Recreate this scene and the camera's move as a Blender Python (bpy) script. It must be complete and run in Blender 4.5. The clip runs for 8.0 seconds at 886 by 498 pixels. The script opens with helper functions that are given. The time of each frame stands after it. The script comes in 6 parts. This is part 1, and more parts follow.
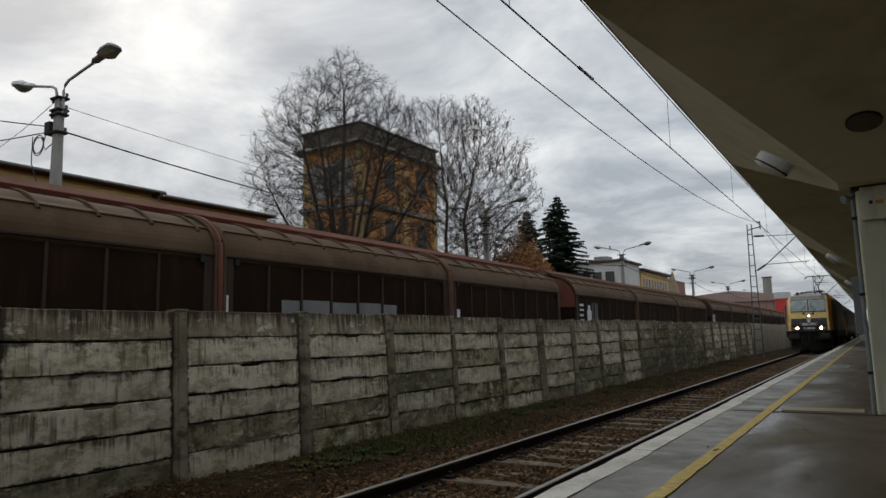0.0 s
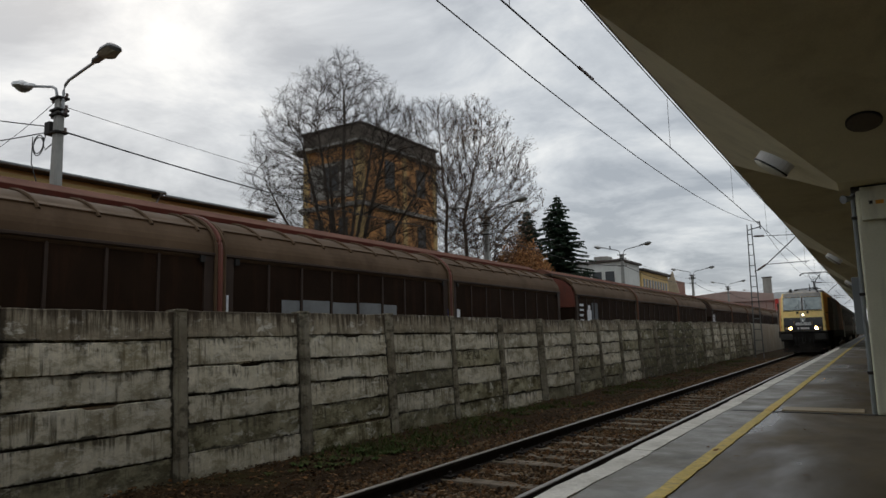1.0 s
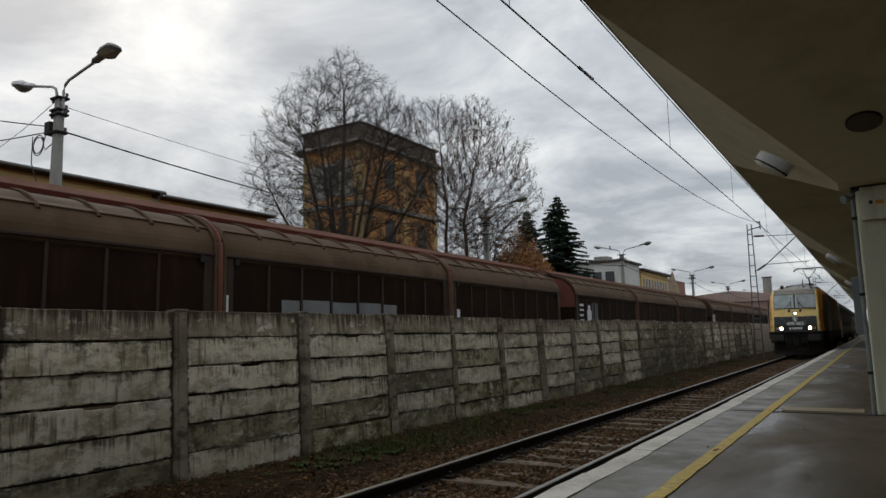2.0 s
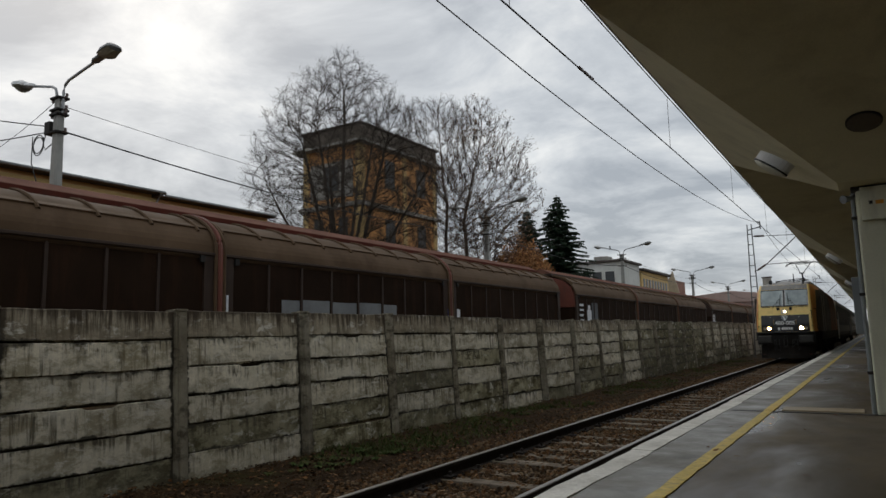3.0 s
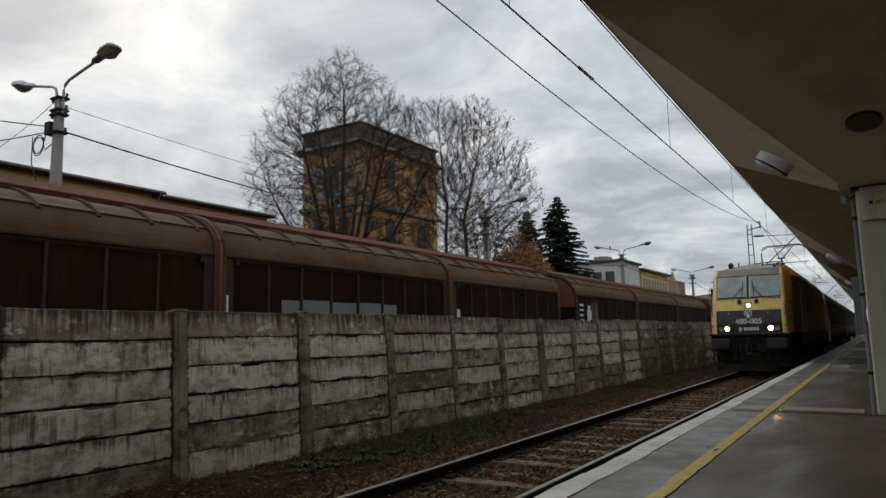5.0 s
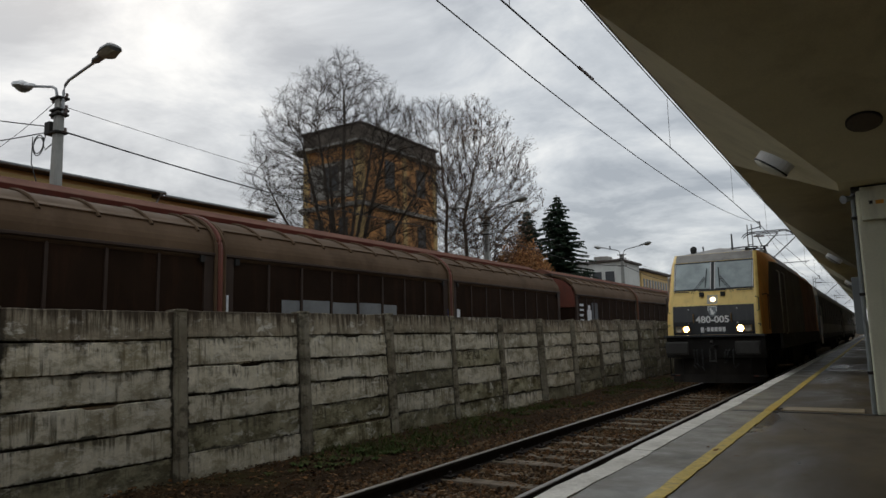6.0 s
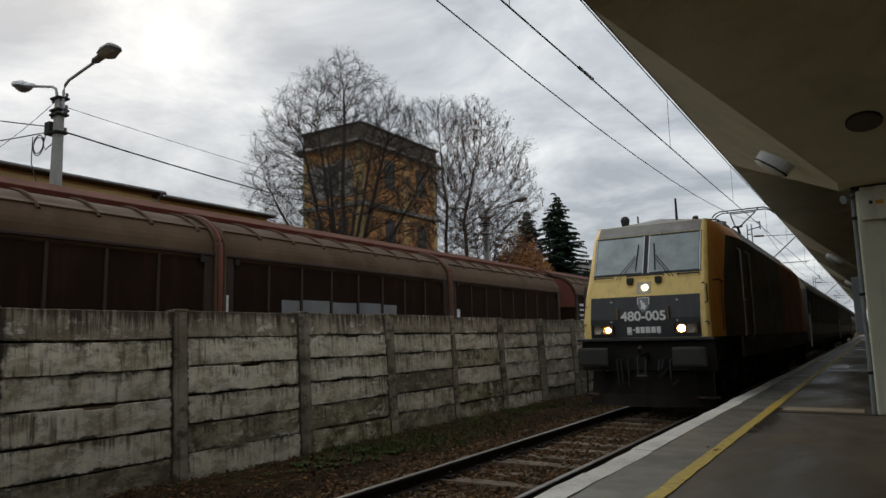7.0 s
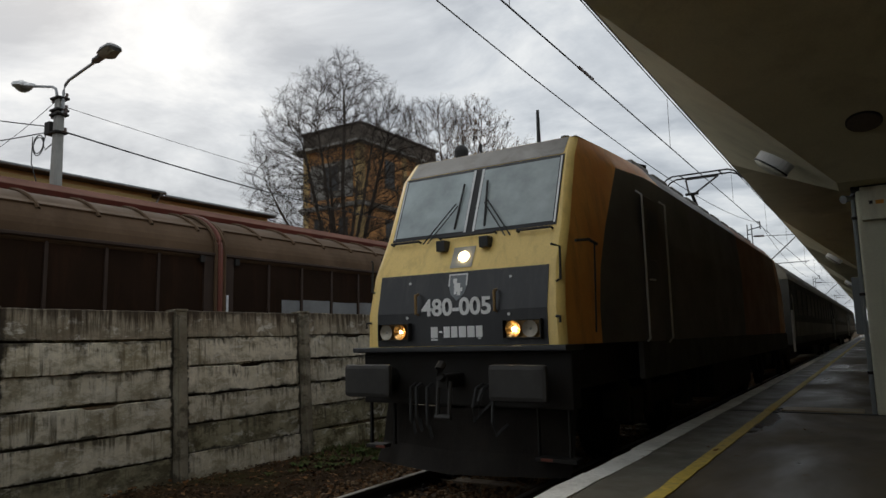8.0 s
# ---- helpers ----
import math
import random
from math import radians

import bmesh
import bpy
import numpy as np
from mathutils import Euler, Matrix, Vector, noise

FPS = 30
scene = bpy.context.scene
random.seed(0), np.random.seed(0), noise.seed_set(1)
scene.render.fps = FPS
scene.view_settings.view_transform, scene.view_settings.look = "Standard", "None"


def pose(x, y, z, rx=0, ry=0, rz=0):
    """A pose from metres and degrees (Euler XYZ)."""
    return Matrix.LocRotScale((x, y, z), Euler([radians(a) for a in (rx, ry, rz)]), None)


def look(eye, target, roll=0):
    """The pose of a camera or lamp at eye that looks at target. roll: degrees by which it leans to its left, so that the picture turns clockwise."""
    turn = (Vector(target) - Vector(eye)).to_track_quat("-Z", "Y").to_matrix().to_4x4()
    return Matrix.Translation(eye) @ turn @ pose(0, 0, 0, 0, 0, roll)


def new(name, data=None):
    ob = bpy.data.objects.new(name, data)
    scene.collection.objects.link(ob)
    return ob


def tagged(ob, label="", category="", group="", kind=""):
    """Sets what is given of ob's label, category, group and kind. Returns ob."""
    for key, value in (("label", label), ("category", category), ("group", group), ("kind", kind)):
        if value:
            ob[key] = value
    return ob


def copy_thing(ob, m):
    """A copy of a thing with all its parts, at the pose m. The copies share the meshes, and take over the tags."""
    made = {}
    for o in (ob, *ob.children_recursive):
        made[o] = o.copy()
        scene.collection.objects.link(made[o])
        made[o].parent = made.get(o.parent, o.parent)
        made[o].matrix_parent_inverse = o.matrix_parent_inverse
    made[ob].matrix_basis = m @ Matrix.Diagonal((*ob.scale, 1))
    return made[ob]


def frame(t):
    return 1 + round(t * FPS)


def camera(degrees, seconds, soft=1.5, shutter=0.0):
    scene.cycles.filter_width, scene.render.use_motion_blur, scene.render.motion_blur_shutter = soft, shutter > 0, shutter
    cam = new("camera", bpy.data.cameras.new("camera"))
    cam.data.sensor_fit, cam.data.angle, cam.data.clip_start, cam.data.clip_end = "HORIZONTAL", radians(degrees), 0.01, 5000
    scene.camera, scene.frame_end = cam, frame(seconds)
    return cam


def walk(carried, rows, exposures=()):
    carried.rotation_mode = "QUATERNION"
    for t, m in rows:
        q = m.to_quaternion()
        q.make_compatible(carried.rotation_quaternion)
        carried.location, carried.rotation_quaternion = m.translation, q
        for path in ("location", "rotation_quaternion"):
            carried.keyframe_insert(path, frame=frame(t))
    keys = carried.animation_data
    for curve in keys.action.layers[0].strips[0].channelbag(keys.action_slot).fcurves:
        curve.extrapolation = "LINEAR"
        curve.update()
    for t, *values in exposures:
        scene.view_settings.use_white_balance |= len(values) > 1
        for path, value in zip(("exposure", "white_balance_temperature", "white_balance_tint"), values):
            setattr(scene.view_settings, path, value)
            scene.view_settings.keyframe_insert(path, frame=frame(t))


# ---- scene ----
TRACK = -3.70          # centre line of the running track
EYE = (0.0, 0.0, 1.48)  # heights are above the top of the rails
PLAT = 0.39            # platform surface
EDGE = -2.055           # platform edge
GROUND = -0.20

cam = camera(66.35, 8.0, soft=1.5)
VIEW = pose(*EYE, 97.463, 1.337, 32.504)
walk(cam, [(0.0, VIEW), (8.0, VIEW)], exposures=[(0.0, 0.0), (5.5, 0.0), (7.0, 0.04), (8.0, 0.07)])

# ---- world and light: an overcast winter day ----
SUN_AZ, SUN_EL = radians(-62), radians(38)   # azimuth from +y, towards -x


def build_world():
    w = bpy.data.worlds.new("overcast_sky")
    scene.world = w
    w.use_nodes = True
    nt = w.node_tree
    nt.nodes.clear()
    n, l = nt.nodes.new, nt.links.new
    out = n("ShaderNodeOutputWorld")
    bg = n("ShaderNodeBackground")
    sky = n("ShaderNodeTexSky")
    sky.sky_type = 'NISHITA'
    sky.sun_disc = False
    sky.sun_elevation = SUN_EL
    sky.sun_rotation = SUN_AZ
    sky.air_density, sky.dust_density = 1.0, 3.0
    dim = n("ShaderNodeVectorMath")
    dim.operation = 'SCALE'
    dim.inputs["Scale"].default_value = 0.10
    l(sky.outputs[0], dim.inputs[0])
    tc = n("ShaderNodeTexCoord")
    sep = n("ShaderNodeSeparateXYZ")
    l(tc.outputs["Generated"], sep.inputs[0])
    # cloud layer seen in perspective: direction over height
    add = n("ShaderNodeMath")
    add.operation = 'MAXIMUM'
    l(sep.outputs["Z"], add.inputs[0])
    add.inputs[1].default_value = 0.0
    add2 = n("ShaderNodeMath")
    add2.operation = 'ADD'
    l(add.outputs[0], add2.inputs[0])
    add2.inputs[1].default_value = 0.16
    comb = n("ShaderNodeCombineXYZ")
    for k in "XY":
        d = n("ShaderNodeMath")
        d.operation = 'DIVIDE'
        l(sep.outputs[k], d.inputs[0])
        l(add2.outputs[0], d.inputs[1])
        l(d.outputs[0], comb.inputs[k])
    n1 = n("ShaderNodeTexNoise")
    n1.inputs["Scale"].default_value = 1.7
    n1.inputs["Detail"].default_value = 7
    n1.inputs["Roughness"].default_value = 0.60
    n1.inputs["Distortion"].default_value = 0.35
    l(comb.outputs[0], n1.inputs["Vector"])
    n2 = n("ShaderNodeTexNoise")
    n2.inputs["Scale"].default_value = 0.6
    n2.inputs["Detail"].default_value = 3
    l(comb.outputs[0], n2.inputs["Vector"])
    mixn = n("ShaderNodeMath")
    mixn.operation = 'MULTIPLY_ADD'
    l(n2.outputs["Fac"], mixn.inputs[0])
    mixn.inputs[1].default_value = 0.40
    half = n("ShaderNodeMath")
    half.operation = 'MULTIPLY'
    l(n1.outputs["Fac"], half.inputs[0])
    half.inputs[1].default_value = 1.3
    l(half.outputs[0], mixn.inputs[2])
    # the veiled sun brightens its side of the sky
    s = Vector((math.sin(SUN_AZ) * math.cos(SUN_EL), math.cos(SUN_AZ) * math.cos(SUN_EL), math.sin(SUN_EL)))
    dot = n("ShaderNodeVectorMath")
    dot.operation = 'DOT_PRODUCT'
    l(tc.outputs["Generated"], dot.inputs[0])
    dot.inputs[1].default_value = s
    gl = n("ShaderNodeMapRange")
    gl.inputs["From Min"].default_value = 0.2
    gl.inputs["From Max"].default_value = 1.0
    gl.inputs["To Min"].default_value = -0.325
    gl.inputs["To Max"].default_value = -0.455
    l(dot.outputs["Value"], gl.inputs["Value"])
    tot = n("ShaderNodeMath")
    tot.operation = 'ADD'
    low = n("ShaderNodeMapRange")          # an overcast sky is darker towards the horizon
    for k, v in (("From Min", 0.0), ("From Max", 0.42), ("To Min", -0.065), ("To Max", 0.02)):
        low.inputs[k].default_value = v
    l(sep.outputs["Z"], low.inputs["Value"])
    dusk = n("ShaderNodeMath")
    dusk.operation = 'ADD'
    l(gl.outputs[0], dusk.inputs[0])
    l(low.outputs[0], dusk.inputs[1])
    l(mixn.outputs[0], tot.inputs[0])
    l(dusk.outputs[0], tot.inputs[1])
    ramp = n("ShaderNodeValToRGB")
    e = ramp.color_ramp.elements
    e[0].position, e[0].color = 0.28, (0.355, 0.388, 0.425, 1)
    e[1].position, e[1].color = 0.66, (0.785, 0.80, 0.795, 1)
    m = e.new(0.47)
    m.color = (0.545, 0.577, 0.605, 1)
    l(tot.outputs[0], ramp.inputs["Fac"])
    mix = n("ShaderNodeMix")
    mix.data_type = 'RGBA'
    mix.inputs["Factor"].default_value = 0.90
    l(dim.outputs[0], mix.inputs["A"])
    l(ramp.outputs["Color"], mix.inputs["B"])
    l(mix.outputs["Result"], bg.inputs["Color"])
    bg.inputs["Strength"].default_value = 1.10
    l(bg.outputs[0], out.inputs["Surface"])
    sun = new("sun", bpy.data.lights.new("sun", 'SUN'))
    sun.data.energy = 0.5
    sun.data.angle = radians(25)
    sun.data.color = (1.0, 0.96, 0.90)
    sun.matrix_world = look(s * 50, (0, 0, 0))


build_world()


# ---- materials ----
def nodes_of(name):
    m = bpy.data.materials.new(name)
    m.use_nodes = True
    nt = m.node_tree
    return m, nt, nt.nodes["Principled BSDF"]


def noise_node(nt, vec, scale, detail=4, rough=0.6, stretch=None, distort=0.0):
    if stretch:
        mp = nt.nodes.new("ShaderNodeMapping")
        mp.inputs["Scale"].default_value = stretch
        nt.links.new(vec, mp.inputs["Vector"])
        vec = mp.outputs[0]
    t = nt.nodes.new("ShaderNodeTexNoise")
    t.inputs["Scale"].default_value = scale
    t.inputs["Detail"].default_value = detail
    t.inputs["Roughness"].default_value = rough
    t.inputs["Distortion"].default_value = distort
    nt.links.new(vec, t.inputs["Vector"])
    return t.outputs["Fac"]


def remap(nt, fac, lo, hi, a=0.0, b=1.0):
    r = nt.nodes.new("ShaderNodeMapRange")
    for k, v in (("From Min", lo), ("From Max", hi), ("To Min", a), ("To Max", b)):
        r.inputs[k].default_value = v
    nt.links.new(fac, r.inputs["Value"])
    return r.outputs[0]


def blend(nt, fac, a, b, mode='MIX'):
    m = nt.nodes.new("ShaderNodeMix")
    m.data_type = 'RGBA'
    m.blend_type = mode
    for key, v in (("Factor", fac), ("A", a), ("B", b)):
        if isinstance(v, (tuple, list)):
            m.inputs[key].default_value = (*v[:3], 1)
        elif isinstance(v, (int, float)):
            m.inputs[key].default_value = v
        else:
            nt.links.new(v, m.inputs[key])
    return m.outputs["Result"]


def coords(nt):
    """Object coordinates, shifted for each object by its random number."""
    tc = nt.nodes.new("ShaderNodeTexCoord")
    oi = nt.nodes.new("ShaderNodeObjectInfo")
    mul = nt.nodes.new("ShaderNodeMath")
    mul.operation = 'MULTIPLY'
    mul.inputs[1].default_value = 37.0
    nt.links.new(oi.outputs["Random"], mul.inputs[0])
    add = nt.nodes.new("ShaderNodeVectorMath")
    add.operation = 'ADD'
    nt.links.new(tc.outputs["Object"], add.inputs[0])
    nt.links.new(mul.outputs[0], add.inputs[1])
    return add.outputs[0], oi.outputs["Random"]


def bump(nt, bsdf, height, strength, distance=0.01):
    b = nt.nodes.new("ShaderNodeBump")
    b.inputs["Strength"].default_value = strength
    b.inputs["Distance"].default_value = distance
    nt.links.new(height, b.inputs["Height"])
    nt.links.new(b.outputs[0], bsdf.inputs["Normal"])


def surface(name, c1, c2, scale=3.0, rough=0.7, metal=0.0, grain=60.0, relief=0.25, dirt=None, dirt_amount=0.4,
            streak=False, vary=0.0, rough2=None, spec=0.5):
    """A plain weathered surface: two tones, fine grain, dirt or streaks, relief."""
    m, nt, b = nodes_of(name)
    vec, rnd = coords(nt)
    big = noise_node(nt, vec, scale, 5, 0.6)
    fine = noise_node(nt, vec, grain, 3, 0.6)
    col = blend(nt, remap(nt, big, 0.35, 0.68), c1, c2)
    col = blend(nt, remap(nt, fine, 0.3, 0.7, 0.0, 0.22), col, tuple(0.55 * v for v in c1))
    if dirt:
        st = noise_node(nt, vec, scale * 1.7, 5, 0.65, (3.5, 3.5, 0.35) if streak else None, 0.3)
        col = blend(nt, remap(nt, st, 0.5, 0.75, 0.0, dirt_amount), col, dirt)
    if vary:
        col = blend(nt, remap(nt, rnd, 0, 1, 0.0, vary), col, tuple(0.35 * v for v in c1))
    nt.links.new(col, b.inputs["Base Color"])
    b.inputs["Metallic"].default_value = metal
    b.inputs["Specular IOR Level"].default_value = spec
    if rough2 is None:
        rough2 = min(1.0, rough + 0.12)
    nt.links.new(remap(nt, big, 0.35, 0.65, rough, rough2), b.inputs["Roughness"])
    if relief:
        bump(nt, b, fine, relief, 0.004)
    return m


def glass_dark(name, c, rough=0.06):
    m, nt, b = nodes_of(name)
    vec, _ = coords(nt)
    g = noise_node(nt, vec, 2.5, 4, 0.6)
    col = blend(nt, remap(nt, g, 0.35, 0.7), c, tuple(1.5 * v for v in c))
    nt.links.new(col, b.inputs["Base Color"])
    b.inputs["Roughness"].default_value = rough
    b.inputs["Specular IOR Level"].default_value = 0.6
    return m


def glow(name, c, strength):
    m, nt, b = nodes_of(name)
    b.inputs["Base Color"].default_value = (*c, 1)
    b.inputs["Emission Color"].default_value = (*c, 1)
    b.inputs["Emission Strength"].default_value = strength
    return m


def concrete_mat(name, c1, c2, moss, moss_amount, streak_amount, vary=0.25, joint=0.0, top_grime=0.0):
    """Old cast concrete: grey tones, rain streaks, moss stains, pits. joint: grime and painted dark along
    the edges of a plank, with gap shade on its ends; top_grime: brown grime that has run down from its upper edge."""
    m, nt, b = nodes_of(name)
    vec, rnd = coords(nt)
    big = noise_node(nt, vec, 1.6, 6, 0.62, None, 0.4)
    mid = noise_node(nt, vec, 7.0, 6, 0.7)
    fine = noise_node(nt, vec, 70.0, 3, 0.6)
    streaks = noise_node(nt, vec, 6.0, 5, 0.7, (2.6, 2.6, 0.16))
    where = noise_node(nt, vec, 1.1, 3, 0.6)

    def times(p, q):
        t = nt.nodes.new("ShaderNodeMath")
        t.operation = 'MULTIPLY'
        nt.links.new(p, t.inputs[0])
        nt.links.new(q, t.inputs[1])
        return t.outputs[0]

    def plus(p, q):
        t = nt.nodes.new("ShaderNodeMath")
        t.operation = 'ADD'
        nt.links.new(p, t.inputs[0])
        nt.links.new(q, t.inputs[1])
        return t.outputs[0]

    col = blend(nt, remap(nt, big, 0.36, 0.66), c1, c2)
    col = blend(nt, remap(nt, mid, 0.54, 0.72, 0.0, 0.4), col, tuple(0.5 * v for v in c1))
    patch = remap(nt, where, 0.46, 0.62)
    col = blend(nt, times(remap(nt, streaks, 0.5, 0.64, 0.0, streak_amount), patch), col, (0.08, 0.066, 0.044))
    mo = noise_node(nt, vec, 2.6, 8, 0.78, (1.0, 0.8, 1.5), 0.1)
    col = blend(nt, remap(nt, mo, 0.47, 0.58, 0.0, moss_amount), col, moss)
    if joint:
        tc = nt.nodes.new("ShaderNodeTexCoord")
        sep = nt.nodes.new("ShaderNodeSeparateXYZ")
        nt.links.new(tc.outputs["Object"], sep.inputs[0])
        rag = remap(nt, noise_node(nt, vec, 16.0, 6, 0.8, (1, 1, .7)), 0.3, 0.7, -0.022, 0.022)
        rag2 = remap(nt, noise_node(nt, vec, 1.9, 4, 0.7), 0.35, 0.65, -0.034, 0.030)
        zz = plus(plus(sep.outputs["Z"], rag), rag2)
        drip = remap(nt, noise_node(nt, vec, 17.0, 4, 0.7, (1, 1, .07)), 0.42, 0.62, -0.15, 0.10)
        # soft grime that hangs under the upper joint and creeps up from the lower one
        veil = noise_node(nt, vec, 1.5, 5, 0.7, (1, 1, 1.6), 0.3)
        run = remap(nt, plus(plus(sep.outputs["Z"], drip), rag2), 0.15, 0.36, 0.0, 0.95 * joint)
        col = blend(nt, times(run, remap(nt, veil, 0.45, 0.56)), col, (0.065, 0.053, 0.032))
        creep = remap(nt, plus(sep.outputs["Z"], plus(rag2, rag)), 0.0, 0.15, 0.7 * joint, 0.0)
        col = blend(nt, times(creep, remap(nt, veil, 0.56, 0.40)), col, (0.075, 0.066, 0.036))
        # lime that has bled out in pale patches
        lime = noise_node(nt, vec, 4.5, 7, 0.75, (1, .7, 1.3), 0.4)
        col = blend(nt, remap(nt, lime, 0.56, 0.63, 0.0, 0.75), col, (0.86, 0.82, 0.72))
        # the dark of the joints painted as ragged black, upper edge in places only
        joint_dark = remap(nt, noise_node(nt, vec, 2.7, 3, 0.6), 0.40, 0.58)
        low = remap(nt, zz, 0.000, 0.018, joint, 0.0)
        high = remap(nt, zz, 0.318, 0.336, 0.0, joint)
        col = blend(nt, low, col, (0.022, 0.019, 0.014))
        col = blend(nt, times(high, joint_dark), col, (0.03, 0.025, 0.018))
        # fine upright cracks
        crack = noise_node(nt, vec, 3.2, 2, 0.5, (1, 1, .12), 0.25)
        ridge = nt.nodes.new("ShaderNodeMath")
        ridge.operation = 'ABSOLUTE'
        nt.links.new(remap(nt, crack, 0.3, 0.7, -1.0, 1.0), ridge.inputs[0])
        col = blend(nt, times(remap(nt, ridge.outputs[0], 0.0, 0.022, 0.8, 0.0), remap(nt, lime, 0.50, 0.42)), col, (0.05, 0.042, 0.03))
        # shade of the gaps beside the posts, painted black on the plank ends
        far = nt.nodes.new("ShaderNodeMath")
        far.operation = 'ABSOLUTE'
        nt.links.new(sep.outputs["Y"], far.inputs[0])
        ends = plus(far.outputs[0], remap(nt, noise_node(nt, vec, 9.0, 5, 0.75, (1, .6, 1)), 0.3, 0.7, -0.03, 0.03))
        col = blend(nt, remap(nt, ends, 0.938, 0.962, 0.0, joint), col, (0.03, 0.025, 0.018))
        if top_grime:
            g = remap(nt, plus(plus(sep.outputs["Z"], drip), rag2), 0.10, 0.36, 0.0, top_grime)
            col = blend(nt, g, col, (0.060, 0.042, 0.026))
    col = blend(nt, remap(nt, rnd, 0, 1, 0.0, vary), col, (0.12, 0.11, 0.08))
    col = blend(nt, remap(nt, fine, 0.35, 0.7, 0.0, 0.2), col, (0.08, 0.075, 0.06))
    nt.links.new(col, b.inputs["Base Color"])
    b.inputs["Roughness"].default_value = 0.92
    b.inputs["Specular IOR Level"].default_value = 0.3
    bump(nt, b, plus(mid, remap(nt, fine, 0.2, 0.8, 0, 0.4)), 0.4, 0.010)
    return m


def wet_platform_mat():
    """Worn asphalt-like platform with damp patches that shine."""
    m, nt, b = nodes_of("platform_surface")
    tc = nt.nodes.new("ShaderNodeTexCoord")
    vec = tc.outputs["Object"]
    big = noise_node(nt, vec, 0.55, 5, 0.6, (1.0, 0.55, 1.0), 0.5)
    mid = noise_node(nt, vec, 2.6, 5, 0.65, (1.0, 0.7, 1.0))
    fine = noise_node(nt, vec, 90, 3, 0.65)
    col = blend(nt, remap(nt, mid, 0.35, 0.68), (0.085, 0.064, 0.034), (0.15, 0.118, 0.068))
    wetness = remap(nt, big, 0.40, 0.60)
    col = blend(nt, wetness, col, (0.050, 0.034, 0.015))
    col = blend(nt, remap(nt, fine, 0.35, 0.7, 0.0, 0.4), col, (0.04, 0.035, 0.028))
    nt.links.new(col, b.inputs["Base Color"])
    nt.links.new(remap(nt, big, 0.38, 0.62, 0.64, 0.23), b.inputs["Roughness"])
    b.inputs["Specular IOR Level"].default_value = 0.30
    bump(nt, b, fine, 0.18, 0.004)
    return m


def ground_mat():
    m, nt, b = nodes_of("trackside_ground")
    tc = nt.nodes.new("ShaderNodeTexCoord")
    vec = tc.outputs["Object"]
    big = noise_node(nt, vec, 0.6, 6, 0.65, None, 0.4)
    mid = noise_node(nt, vec, 5.0, 6, 0.7)
    fine = noise_node(nt, vec, 34, 4, 0.7)
    col = blend(nt, remap(nt, fine, 0.35, 0.66), (0.019, 0.011, 0.005), (0.072, 0.041, 0.018))
    col = blend(nt, remap(nt, mid, 0.5, 0.68, 0.0, 0.7), col, (0.030, 0.021, 0.013))
    col = blend(nt, remap(nt, big, 0.50, 0.64, 0.0, 0.65), col, (0.044, 0.044, 0.013))
    nt.links.new(col, b.inputs["Base Color"])
    b.inputs["Roughness"].default_value = 0.95
    b.inputs["Specular IOR Level"].default_value = 0.12
    bump(nt, b, fine, 0.9, 0.03)
    return m


def stones_mat(name, tones):
    """Each loose stone or leaf takes one tone."""
    m, nt, b = nodes_of(name)
    g = nt.nodes.new("ShaderNodeNewGeometry")
    r = nt.nodes.new("ShaderNodeValToRGB")
    r.color_ramp.interpolation = 'CONSTANT'
    e = r.color_ramp.elements
    while len(e) < len(tones):
        e.new(0.5)
    for i, c in enumerate(tones):
        e[i].position = i / len(tones)
        e[i].color = (*c, 1)
    nt.links.new(g.outputs["Random Per Island"], r.inputs["Fac"])
    nt.links.new(r.outputs["Color"], b.inputs["Base Color"])
    b.inputs["Roughness"].default_value = 0.85
    b.inputs["Specular IOR Level"].default_value = 0.2
    return m


